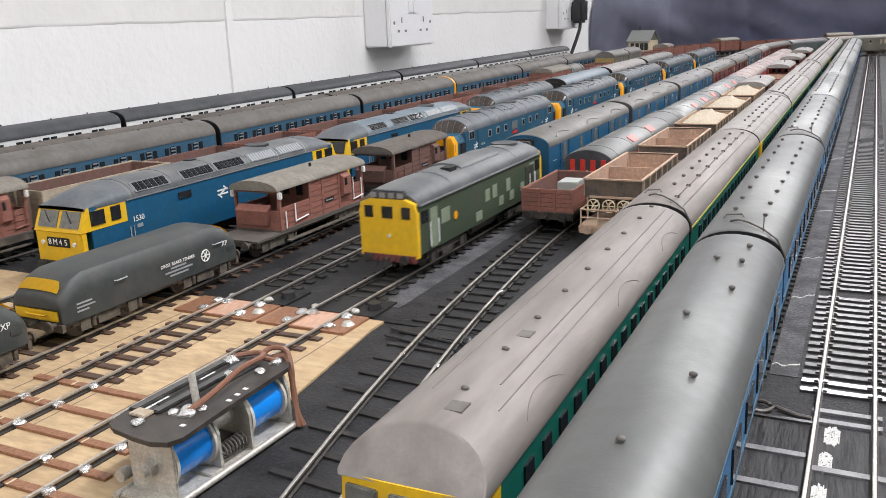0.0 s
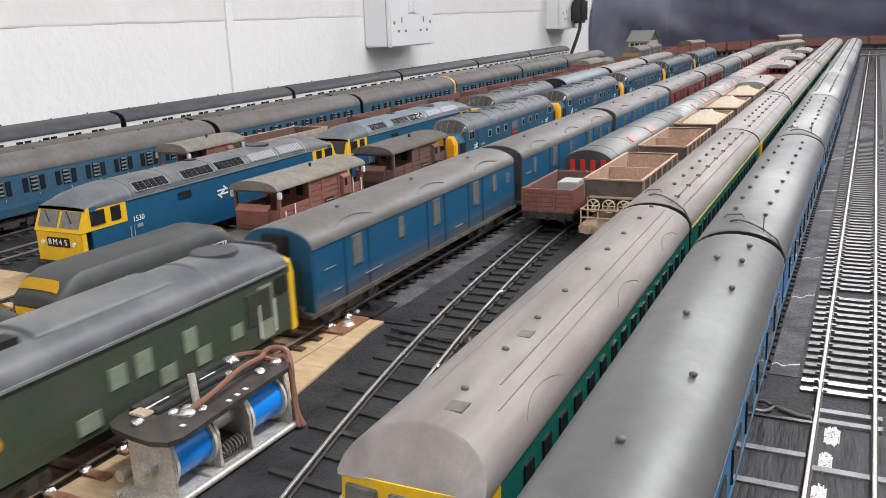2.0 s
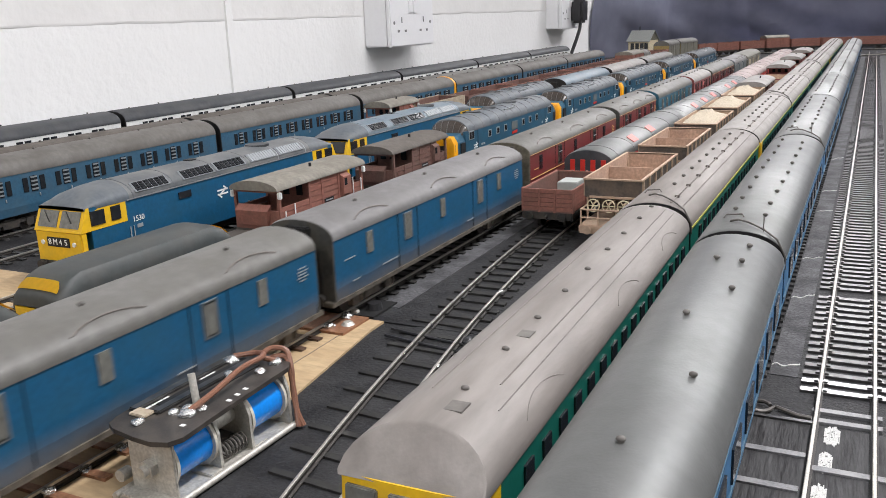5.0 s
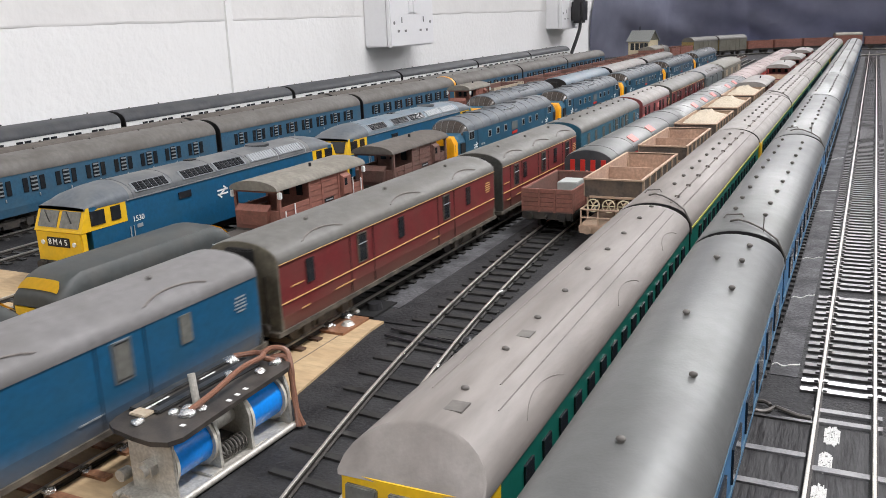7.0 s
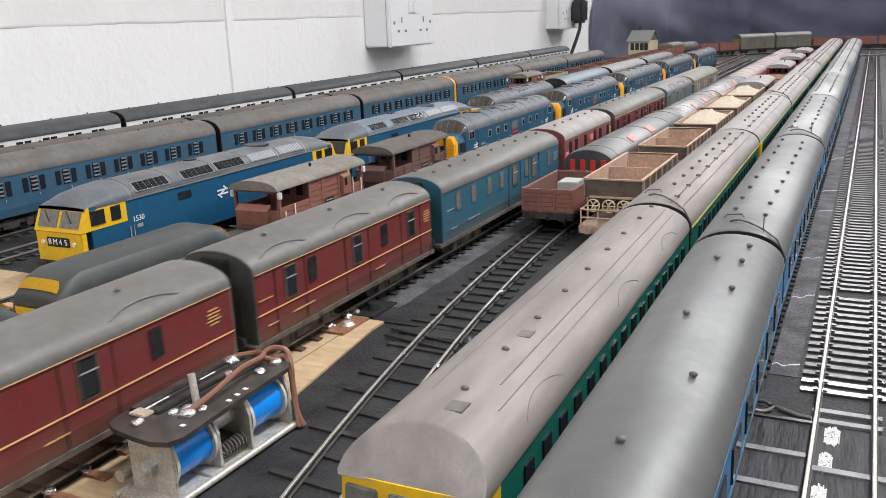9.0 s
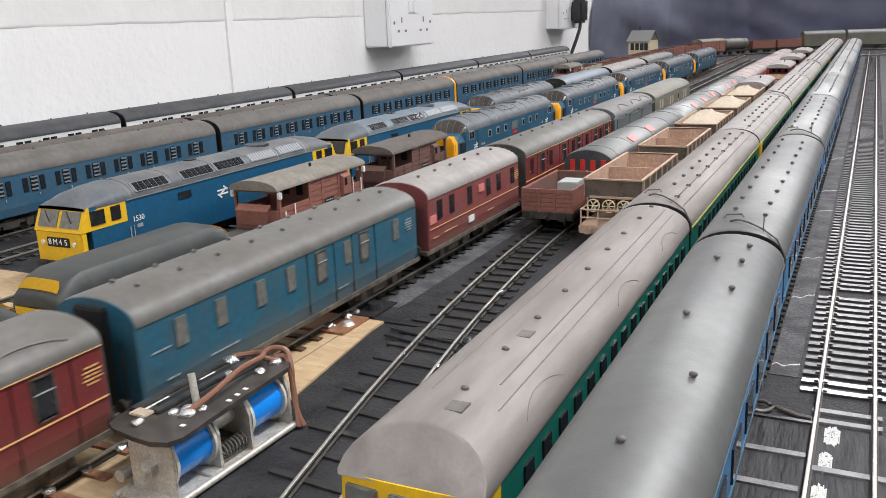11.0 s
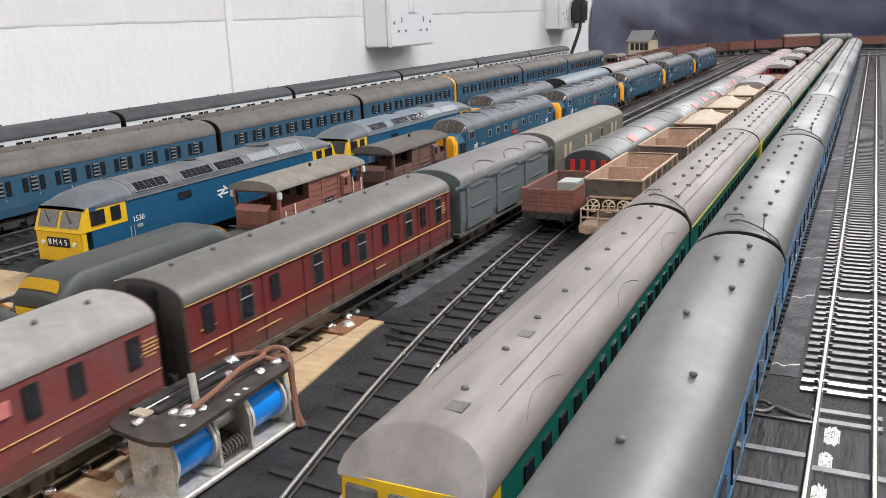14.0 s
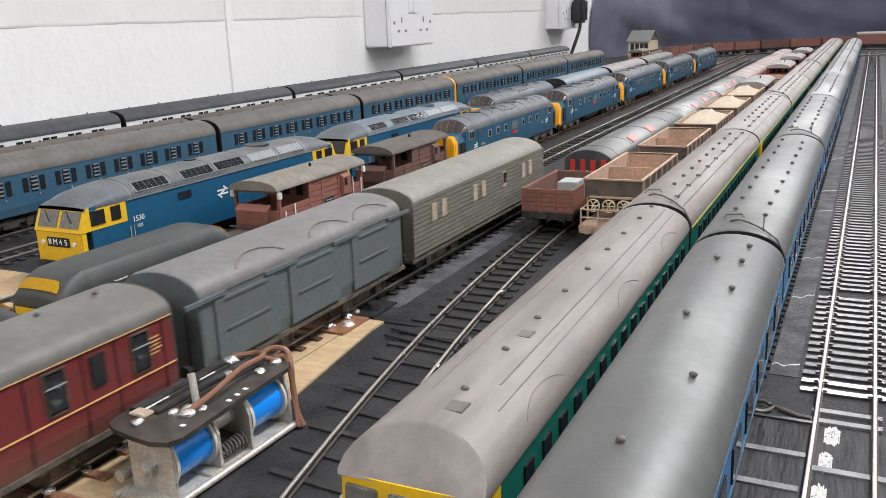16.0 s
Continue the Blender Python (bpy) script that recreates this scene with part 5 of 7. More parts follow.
J2 = [0.0525 + 0.2635 * i for i in range(10)]
for i in range(8):
    L = 0.2635
    v = vents_two_rows(L, 9) if i else [(-0.0003, -0.0391), (0.0068, -0.0022), (-0.0016, 0.0366), (0.0065, 0.0641), (-0.002, 0.093), (0.0058, 0.0934), (0.006, 0.1127)]
    at = LINES["t2"].spot((J2[i] + J2[i + 1]) / 2)
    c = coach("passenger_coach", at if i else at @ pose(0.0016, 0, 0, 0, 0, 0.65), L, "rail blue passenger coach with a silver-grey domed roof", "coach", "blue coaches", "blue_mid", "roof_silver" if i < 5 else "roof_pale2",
              hw=0.0164, ze=0.0352, zr=0.0450, windows=spaced(L, 9, 0.014), vents=v, bands=((0.0346, 0.0350, "blue_dusty"), (0.0200, 0.0204, "blue_dusty")))
    if i in (1, 2):
        end_cable(c, L, 0.0164, 0.0352, 0.0450)
        rod(c, "lamp_iron", [(0.008, -L / 2 + 0.006, 0.042), (0.008, -L / 2 + 0.006, 0.0495)], 0.0002, M["wire_grey"])

J3 = [0.126, 0.3575, 0.603, 0.848, 1.094, 1.34, 1.585, 1.83, 2.03, 2.21]


def railcar_roof_lines(c, L, ze, zr, hw):
    """Conduits along the roof with clips, and a shallow panel seam."""
    h = L / 2 - 0.005
    x = 0.0070
    z = ze + (zr - ze) * math.sqrt(1 - (x / hw) ** 2) + 0.0003
    rod(c, "roof_conduit", [(x, -h, z), (x, h, z)], 0.0003, M["roof_seam"])
    for k in range(9):
        yy = -h + 2 * h * (k + 0.5) / 9
        part("conduit_clip", shared("conduit_clip", lambda: box(-0.001, 0.001, -0.0007, 0.0007, -0.0004, 0.0007), M["roof_seam"]), M["roof_seam"], c, at=pose(x, yy, z))
    x = 0.0115
    z = ze + (zr - ze) * math.sqrt(1 - (x / hw) ** 2) + 0.0002
    rod(c, "roof_seam", [(x, -h, z), (x, h, z)], 0.00025, M["roof_seam"])


for i in range(1, 9):
    L = J3[i + 1] - J3[i]
    v = [(0.0012, -L / 2 + 0.03 + (L - 0.05) * (k + 0.5) / 9) for k in range(9)]
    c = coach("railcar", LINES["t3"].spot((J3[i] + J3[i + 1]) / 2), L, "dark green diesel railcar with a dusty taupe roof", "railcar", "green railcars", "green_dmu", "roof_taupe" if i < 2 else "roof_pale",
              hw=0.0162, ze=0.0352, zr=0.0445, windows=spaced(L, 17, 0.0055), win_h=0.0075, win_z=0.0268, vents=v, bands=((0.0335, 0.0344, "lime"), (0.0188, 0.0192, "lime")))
    railcar_roof_lines(c, L, 0.0352, 0.0445, 0.0164)
    if i in (1, 3, 5):
        end_cable(c, L, 0.0162, 0.0352, 0.0445)
    if i in (2, 6):
        part("yellow_end", box(-0.0168, 0.0168, -L / 2 + 0.0022, -L / 2 + 0.0135, 0.0116, 0.0348, bev=0.0005), M["yellow"], c, "yellow warning end")


def railcar_cab(L):
    """The leading railcar: bowed yellow front with split windows under a domed roof."""
    root = thing("railcar", LINES["t3"].spot((J3[0] + J3[1]) / 2) @ pose(0.0019, 0, 0, 0, 0, 0.8), "leading green railcar with yellow front and dusty taupe roof", "railcar", "green railcars")
    h, hw, zb, ze, zr = L / 2 - 0.0035, 0.0162, 0.0118, 0.0352, 0.0445
    part("body", loft([body_section(-h + 0.010, hw, zb, ze), body_section(h, hw, zb, ze)]), M["green_dmu"], root)
    bow = ((-1, 0.0100), (-0.992, 0.0018), (-0.7, 0.0009), (-0.35, 0.0004), (0.35, 0.0004), (0.7, 0.0009), (0.992, 0.0018), (1, 0.0100))
    front = loft([[(hw * a * k, -h + d + o, z) for a, d in bow] for z, o, k in ((zb - 0.001, 0, 1), (0.022, 0, 1), (0.0345, 0.0009, 0.995))])
    f = part("cab_front", front, M["yellow"], root, "yellow bowed cab front", smooth=True)
    for x, w, turn, d in ((0.0, 0.0082, 0, 0.0010), (-0.0106, 0.0076, -3, 0.0014), (0.0106, 0.0076, 3, 0.0014)):
        part("windscreen", box(-w / 2, w / 2, -0.0006, 0.0006, -0.0040, 0.0040, bev=0.0003), M["glass_pale"], f, "cab windscreen", at=pose(x, -h + d - 0.0004, 0.0285, -4, 0, turn))
    k = hw * 1.012

    def raked(y0, slope, sink=0.0, wide=1.0):
        """A roof section that leans back with height, as the cut of a slanting plane."""
        return [(x * wide, y0 + max(0.0, z - ze) * slope, z - sink * (z > ze)) for x, _, z in arc_section(0, k, ze, zr - sink * 0.5)]

    ro = [raked(-h + 0.0014, 0.95, 0.0004, 0.985), raked(-h + 0.0020, 0.95), arc_section(-h + 0.026, k, ze, zr), arc_section(h - 0.001, k, ze, zr), arc_section(h + 0.0004, k * 0.985, ze, zr - 0.0006)]
    rf = part("roof", loft(ro), M["roof_taupe"], root, smooth=True)
    for x, yy, z in ((-0.0020, -h + 0.0082, 0.0400), (0.0060, -h + 0.0078, 0.0397)):
        part("roof_vent", shared(("roof_vent", "d"), vent_dome, M["dome"], True), M["dome"], rf, at=pose(x, yy, z))
    for yy in (-0.0844, -0.0597, -0.0357, -0.0113, 0.0125, 0.0372, 0.0605, 0.0860, 0.1076):
        part("roof_vent", shared(("roof_vent", "d"), vent_dome, M["dome"], True), M["dome"], rf, at=pose(0.0012, yy, zr + 0.0002))
    for x, yy in ((0.0030, -0.0928), (0.0019, -0.0479)):
        part("roof_patch", box(x - 0.0021, x + 0.0021, yy - 0.0024, yy + 0.0024, zr - 0.0012, zr - 0.00002), M["dome"], rf, "small dark roof plate")
    for x, y0, r in ((0.0070, -0.078, 0.00022), (0.0105, -0.088, 0.00018), (-0.0065, -0.085, 0.00015)):
        z = ze + (zr - ze) * math.sqrt(1 - (x / k) ** 2)
        rod(rf, "roof_seam", [(x, y0, z), (x, h - 0.005, z)], r, M["roof_faint"])
    for yy in (-0.070, 0.010, 0.075):
        pts = []
        for j in range(11):
            u = j / 5 - 1
            x = hw * (0.94 - 0.14 * (1 - u * u))
            pts.append((x, yy + u * 0.013, ze + (zr - ze) * math.sqrt(1 - (x / k) ** 2) + 0.0001))
        rod(rf, "rain_strip", pts, 0.00012, M["roof_taupe"])
    for q in (-1, 1):
        part("lining", box(q * (hw - 0.0002), q * (hw + 0.0004), -h + 0.011, h, 0.0186, 0.0190), M["lime"], root)
    for y, w in spaced(L, 16, 0.0055):
        window(root, hw * 0.998, y + 0.006, 0.0268, w, 0.0075, M["glass"])
        part("door_handle", shared("door_handle", lambda: box(-0.0003, 0.0005, -0.0003, 0.0003, -0.001, 0.001), M["frame"]), M["frame"], root, at=pose(hw + 0.0002, y + 0.011, 0.0215))
    for s in (-1, 1):
        bogie(root, s * (h - 0.036), M["under"], 0.028)
    part("underframe", box(-0.0140, 0.0140, -h + 0.008, h, 0.0100, 0.0120), M["under"], root)
    part("gangway", box(-0.0062, 0.0062, h, h + 0.0032, zb, 0.0392), M["black"], root)
    buffers(root, -h, -1, M["under"])


railcar_cab(J3[1] - J3[0])

# suburban coaches: windows in threes, the middle one a door light with louvres
def louvre_bm():
    bm = bmesh.new()
    for i in range(4):
        box(-0.0005, 0.0009, -0.0024, 0.0024, -0.0042 + i * 0.0026, -0.0032 + i * 0.0026, bm)
    return bm


J10 = [0.085, 0.321, 0.557, 0.787, 1.023, 1.266, 1.49, 1.73]
for i in range(7):
    L = J10[i + 1] - J10[i]
    c = coach("suburban_coach", LINES["t10"].spot((J10[i] + J10[i + 1]) / 2), L, "dusty blue suburban coach with a brown-grey roof", "coach", "suburban coaches", "blue_sub", "roof_sub", ze=0.039, zr=0.0495, hw=0.0172,
              vents=[(0.001, -L / 2 + L * (k + 0.5) / 5) for k in range(5)])
    for k in range(8):
        y = -L / 2 + 0.016 + (L - 0.032) * (k + 0.5) / 8
        for o in (-0.0065, 0.0065):
            window(c, 0.0172, y + o, 0.0300, 0.0036, 0.0092, M["glass"])
        d = window(c, 0.0172, y, 0.0302, 0.0050, 0.0100, M["glass"])
        part("louvre", shared("louvre", louvre_bm, M["louvre_grey"]), M["louvre_grey"], d, "pale louvre bars")
        part("door_handle", shared("door_handle", lambda: box(-0.0003, 0.0005, -0.0003, 0.0003, -0.001, 0.001), M["frame"]), M["frame"], c, at=pose(0.0174, y + 0.0032, 0.0225))
    if i == 3:
        part("yellow_end", loft([arc_section(L / 2 + d, 0.0178, 0.0385, 0.0500, thick=0.0267) for d in (-0.0058, -0.0010)]), M["orange"], c, "orange-yellow cab end")
        part("head_lamp", tube((0.0120, L / 2 - 0.0012, 0.0170), (0.0120, L / 2, 0.0170), 0.0022, seg=14), M["white"], c, "round white lamp")

J12 = [0.05, 0.323, 0.596, 0.87, 1.146, 1.43, 1.70, 1.96]
for i in range(7):
    L = J12[i + 1] - J12[i]
    c = coach("express_coach", LINES["t12"].spot((J12[i] + J12[i + 1]) / 2), L, "blue and grey coach with a dark slate roof", "coach", "coaches by the wall", "white", "roof_dark", ze=0.041, zr=0.0505,
              windows=[(y + o, 0.0062) for y, w in spaced(L, 9, 0.01) for o in (-0.004, 0.004)], win_h=0.0062, win_z=0.0345,
              vents=[(0.003 - 0.006 * (k % 2), -L / 2 + L * (k + 0.5) / 6) for k in range(6)], bands=((0.0118, 0.0295, "blue"),))
J11 = [0.1, 0.35, 0.60, 0.83, 1.06, 1.29, 1.50, 1.72]
for i in range(7):
    L = J11[i + 1] - J11[i]
    c = coach("railcar", LINES["t11"].spot((J11[i] + J11[i + 1]) / 2), L, "blue railcar with a dusty brown roof", "railcar", "railcars near the wall", "blue_dusty", "roof_brown" if i < 4 else "roof_grey", ze=0.0355, zr=0.0452,
              windows=spaced(L, 9, 0.012), vents=[(0.002, -L / 2 + L * (k + 0.5) / 4) for k in range(4)])
    if i in (4, 6):
        part("yellow_end", loft([arc_section(-L / 2 + 0.0015, 0.0178, 0.0118, 0.0436, thick=0.0002), arc_section(-L / 2 + 0.012, 0.0178, 0.0118, 0.0432, thick=0.0002)]), M["orange"], c, "orange-yellow cab end")

# ---- standing locomotives and wagons ----
loco_wide(LINES["t8"].spot(0.4085), 0.239, "rail blue diesel locomotive with yellow cabs and headcode panel", True, "roof_loco")
loco_wide(LINES["t8"].spot(0.6555), 0.239, "rail blue diesel locomotive with a bluish weathered roof", False, "roof_bluish")
deltic(LINES["t8"].spot(0.9215), 0.237, "blue locomotive with dark wrap-round windscreen, parked behind others")
for y0, y1, rm in ((1.06, 1.27, "roof_bluish"), (1.28, 1.50, "roof_pale"), (1.51, 1.73, "roof_grey")):
    coach("parcels_van", LINES["t8"].spot((y0 + y1) / 2), y1 - y0, "dark blue van with a bluish dusty roof" if rm == "roof_bluish" else "dark blue van with a pale dusty roof", "van", "vans behind the locomotives", "blue_deep", rm, vents=[(0, -0.05), (0, 0.0), (0, 0.05)], windows=spaced(0.2, 5, 0.008))
DELT = [0.603, 0.861, 1.119, 1.377, 1.635, 1.893]
for a, b in zip(DELT, DELT[1:]):
    deltic(LINES["t7"].spot((a + b) / 2), b - a - 0.002, "deep blue long-nosed diesel locomotive with orange-yellow nose")
brake_tender(LINES["t7"].spot(0.2790), 0.115, "grey-green brake tender with yellow end patches and white lettering")
brake_tender(LINES["t7"].spot(0.1520), 0.115, "grey-green brake tender with yellow end patches and white lettering")
brake_van(LINES["t7"].spot(0.4210), 0.098, "bauxite brown planked brake van with white handrails", "brake vans", "bauxite", "brown_roof", bogies=True)
brake_van(LINES["t7"].spot(0.5490), 0.092, "dark weathered brown brake van with a brown roof", "brake vans", "bauxite_dark", "roof_brown", rails="bauxite_dark", lamps=False)

open_wagon(LINES["t4"].spot(0.497), 0.072, "bauxite planked open wagon carrying a grey box", "yard wagons", "bauxite", "bauxite_dark", 0.0132, 5)
bx = part("crate", box(-0.0065, 0.0065, -0.008, 0.008, 0.0121, 0.0240, bev=0.0005), M["slate_pale"], None, at=LINES["t4"].spot(0.502) @ pose(0.003, 0, 0))
tagged(bx, "pale grey box riding in the open wagon", "box")
T4J = [0.545, 0.79, 1.005, 1.225, 1.475, 1.72, 1.96]
for i, (a, b) in enumerate(zip(T4J, T4J[1:])):
    L = b - a
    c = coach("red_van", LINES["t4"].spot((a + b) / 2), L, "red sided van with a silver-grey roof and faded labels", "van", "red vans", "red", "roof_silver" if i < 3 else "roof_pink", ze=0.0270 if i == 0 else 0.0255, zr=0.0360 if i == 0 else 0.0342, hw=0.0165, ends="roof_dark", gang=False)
    zt = 0.0360 if i == 0 else 0.0342
    for k in range((2, 3, 2, 0, 0, 0)[i]):
        y = -L / 2 + 0.075 + 0.055 * k
        part("label", box(-0.0034, 0.0034, -0.007, 0.007, -0.0002, 0.0004), M["pink"], c, "faded pink roof label", at=pose(0.0118, y, zt - 0.0024, 0, 34, 0))
    for x in (-0.0105, -0.0035, 0.0035, 0.0105):
        part("end_panel", box(x - 0.0016, x + 0.0016, -L / 2 + 0.002, -L / 2 + 0.0034, 0.016, zt - 0.0070), M["red"], c, "red end panel")
    for yy in (-L / 2 + 0.02, -L / 4, 0.0, L / 4, L / 2 - 0.02):
        part("roof_rib", loft([arc_section(yy + o, 0.0168, zt - 0.0088, zt + 0.0003) for o in (-0.0004, 0.0004)]), M["roof_silver"], c, smooth=True)
    for k in range(5):
        part("side_stripe", box(0.0164, 0.0169, -L / 2 + 0.03 + k * L / 6, -L / 2 + 0.045 + k * L / 6, 0.0160, 0.0225), M["white"] if k % 2 else M["pink"], c, "pale side panel")

H0 = 0.434
for i, (load) in enumerate((False, False, True, True, True)):
    hopper_wagon(LINES["t3b"].spot(H0 + 0.062 + (0.125 * i if i < 2 else 0.125 + 0.119 * (i - 1))), 0.118, "dusty tan ballast hopper wagon, empty" if not load else "dark hopper wagon heaped with pale ballast", load)
y = H0 + 0.125 * 2 + 0.119 * 3 - 0.004
for i, (nm, L) in enumerate((("v", 0.11), ("o", 0.1), ("o", 0.1), ("r", 0.11), ("o", 0.1), ("r", 0.11), ("o", 0.10), ("r", 0.11))):
    if nm == "o":
        open_wagon(LINES["t3b"].spot(y + L / 2), L, "pinkish brown open wagon with a flat load", "yard wagons", "crimson", "tan", 0.015, 5)
    else:
        brake_van(LINES["t3b"].spot(y + L / 2), L, "dark van with a pale arched roof", "yard brake vans", "bauxite_dark" if nm == "v" else "crimson", "roof_pale", rails="bauxite_dark", lamps=False)
    y += L

# ---- point motor on the near board ----
def point_motor():
    """Twin blue coils in a plated bracket, a dark switch plate with solder tags on top."""
    root = thing("point_motor", pose(-0.1690, 0.1800, BOARD_Z + 0.0004, 0, 0, -1.7), "point motor with two blue coils, steel frame and dark switch plate", "point motor")
    root.scale = (0.77, 0.77, 0.77)
    part("base_plate", box(-0.0125, 0.0125, -0.040, 0.034, 0.0, 0.0012, bev=0.0003), M["steel"], root, "steel base plate")
    for x in (0.0128, -0.0128):
        part("base_rail", tube((x, -0.041, 0.0013), (x, 0.0345, 0.0013), 0.0014, seg=14), M["steel"], root, "rolled edge of the steel base", smooth=True)

    def bracket(y0, t, top, hw):
        """An upright plate with a shallow round head and a bolted foot."""
        pts = [(-hw, 0.0008), (hw, 0.0008), (hw * 0.96, top * 0.72), (hw * 0.80, top * 0.93), (hw * 0.5, top), (-hw * 0.5, top), (-hw * 0.80, top * 0.93), (-hw * 0.96, top * 0.72)]
        bm = loft([[(x, y0 - t, z) for x, z in pts], [(x, y0 + t, z) for x, z in pts]])
        return part("bracket_plate", bm, M["steel"], root, "upright plated bracket")

    part("bracket_plate", box(-0.0112, 0.0112, -0.0338, -0.0326, 0.0006, 0.0240, bev=0.0004), M["steel"], root, "upright plated bracket")
    part("bracket_foot", box(-0.0112, 0.0112, -0.0400, -0.0330, 0.0010, 0.0024, bev=0.0004), M["steel"], root, "folded bracket foot")
    bracket(-0.0100, 0.0007, 0.0226, 0.0108)
    bracket(0.0078, 0.0007, 0.0226, 0.0108)
    bracket(0.0322, 0.0007, 0.0240, 0.0110)
    for y0, y1 in ((-0.0100, 0.0), (0.0078, 0.0160)):
        part("bracket_foot", box(-0.0105, 0.0112, min(y0, y1) if y0 > 0 else -0.0165, max(y0, y1) if y0 > 0 else y0, 0.0010, 0.0022, bev=0.0003), M["steel"], root, "folded bracket foot")
    part("nut", tube((0, -0.0372, 0.0125), (0, -0.0338, 0.0125), 0.0036, seg=6), M["steel"], root, "hexagonal nut")
    part("plunger_end", tube((0, -0.0395, 0.0125), (0, -0.0370, 0.0125), 0.0022, seg=16), M["steel"], root, "round plunger end")
    part("side_screw", tube((-0.0145, -0.0365, 0.0065), (-0.0145, -0.0320, 0.0065), 0.0024, seg=12), M["steel"], root, "small screw beside the bracket")
    part("plunger", tube((0, -0.0325, 0.0150), (0, 0.0340, 0.0150), 0.0034, seg=20), M["steel"], root, "steel plunger rod", smooth=True)
    for y0, y1 in ((-0.0318, -0.0108), (0.0092, 0.0312)):
        c = part("coil", tube((0, y0 + 0.0014, 0.0128), (0, y1 - 0.0014, 0.0128), 0.0090, seg=40), M["coil"], root, "bright blue taped coil", smooth=True)
        for yy in (y0 + 0.0007, y1 - 0.0007):
            part("bobbin_flange", tube((0, yy - 0.0007, 0.0128), (0, yy + 0.0007, 0.0128), 0.0106, seg=40), M["bobbin"], c, "cream bobbin flange", smooth=True)
    spring = [(0.0030 * math.cos(a) + 0.0062, -0.0055 + 0.013 * a / (14 * math.pi), 0.0052 + 0.0030 * math.sin(a)) for a in [i * 0.42 for i in range(int(14 * math.pi / 0.42))]]
    part("spring", path_tube(spring, 0.0005, seg=5), M["wire_grey"], root, "dull coil spring")
    part("terminal_bar", box(-0.0060, 0.0020, -0.0080, 0.0100, 0.0012, 0.0070, bev=0.0004), M["paxolin"], root, "dark block under the rod")
    # switch plate
    out = [(-0.0202, -0.0297), (-0.0185, -0.0345), (-0.0135, -0.0370), (-0.0016, -0.0388), (0.0069, -0.0392), (0.0130, -0.0370), (0.0152, -0.0319), (0.0130, -0.0073), (0.0108, 0.0332), (0.0080, 0.0380), (-0.0006, 0.0415), (-0.0156, 0.0410), (-0.0212, 0.0340), (-0.0220, 0.0085), (-0.0222, -0.0119)]
    plate = part("switch_plate", loft([[(x, y, 0.0243) for x, y in out], [(x, y, 0.0262) for x, y in out]]), M["paxolin"], root, "dark brown switch plate")
    for x, y0, y1 in ((-0.0125, -0.016, 0.034), (-0.0030, -0.014, 0.030)):
        part("slot", box(x - 0.0013, x + 0.0013, y0, y1, 0.0261, 0.0266), M["black"], plate, "black slot")
    for x, y0, y1 in ((-0.0080, -0.022, 0.036), (-0.0178, -0.024, 0.034)):
        part("contact_strip", box(x - 0.0020, x + 0.0020, y0, y1, 0.0262, 0.0276, bev=0.0004), M["sleeper"], plate, "dark raised contact strip")
    part("throw_pin", tube((-0.0005, -0.0085, 0.0262), (-0.0030, -0.0070, 0.0372), 0.0015, seg=12), M["steel"], root, "upright steel pin")
    part("tag", box(-0.0165, -0.0085, -0.0270, -0.0215, 0.0263, 0.0274, bev=0.0003), M["cream_dusty"], plate, "stained cream tag")
    for i, (x, y, r) in enumerate(((-0.0079, -0.0304, 0.0026), (0.0041, -0.0178, 0.0034), (0.0015, -0.0150, 0.0028), (-0.0020, -0.0190, 0.0022), (-0.0159, 0.0289, 0.0034), (-0.0067, 0.0167, 0.0024), (0.0032, 0.0345, 0.0030), (0.0034, 0.0240, 0.0024), (0.0060, -0.0120, 0.0020))):
        bm = bmesh.new()
        bmesh.ops.create_icosphere(bm, subdivisions=2, radius=r)
        for v in bm.verts:
            v.co *= 1 + 0.25 * noise.noise(v.co * 700 + Vector((i, 0, 0)))
            v.co.z *= 0.6
        part("solder_blob", bm, M["solder"], plate, "shiny solder blob", smooth=True, at=pose(x, y, 0.0268))
    for y, x in(((0.009, 0.0085), (0.0035, 0.0092), (-0.0020, 0.0098), (-0.0250, 0.0085))):
        part("lettering", box(x - 0.0010, x + 0.0010, y - 0.0008, y + 0.0008, 0.0262, 0.0264), M["white_ink"], plate, "pale lettering bar")
    for y in (-0.0190, -0.0160, -0.0130, -0.0100, 0.010, 0.013, 0.016):
        part("lettering", box(-0.0152, -0.0142, y - 0.0013, y + 0.0013, 0.0262, 0.0264), M["white_ink"], plate, "pale lettering bar")
    for k, pts in enumerate(([(0.0041, -0.0178, 0.0275), (0.0055, -0.0060, 0.0300), (0.0045, 0.0120, 0.0330), (0.0010, 0.0290, 0.0310), (-0.0060, 0.0350, 0.0295), (-0.0159, 0.0310, 0.0280)],
                             [(0.0032, 0.0345, 0.0275), (-0.0015, 0.0320, 0.0295), (-0.0010, 0.0370, 0.0315), (0.0040, 0.0410, 0.0300), (0.0080, 0.0385, 0.0240), (0.0105, 0.0355, 0.0140), (0.0135, 0.0335, 0.0060), (0.0165, 0.0330, 0.0008)],
                             [(-0.002, 0.0370, 0.0270), (0.0040, 0.0400, 0.0275), (0.0082, 0.0375, 0.0220), (0.0120, 0.0345, 0.0100), (0.0150, 0.0315, 0.0008)])):
        sm = [Vector(p) for p in pts]
        fine = []
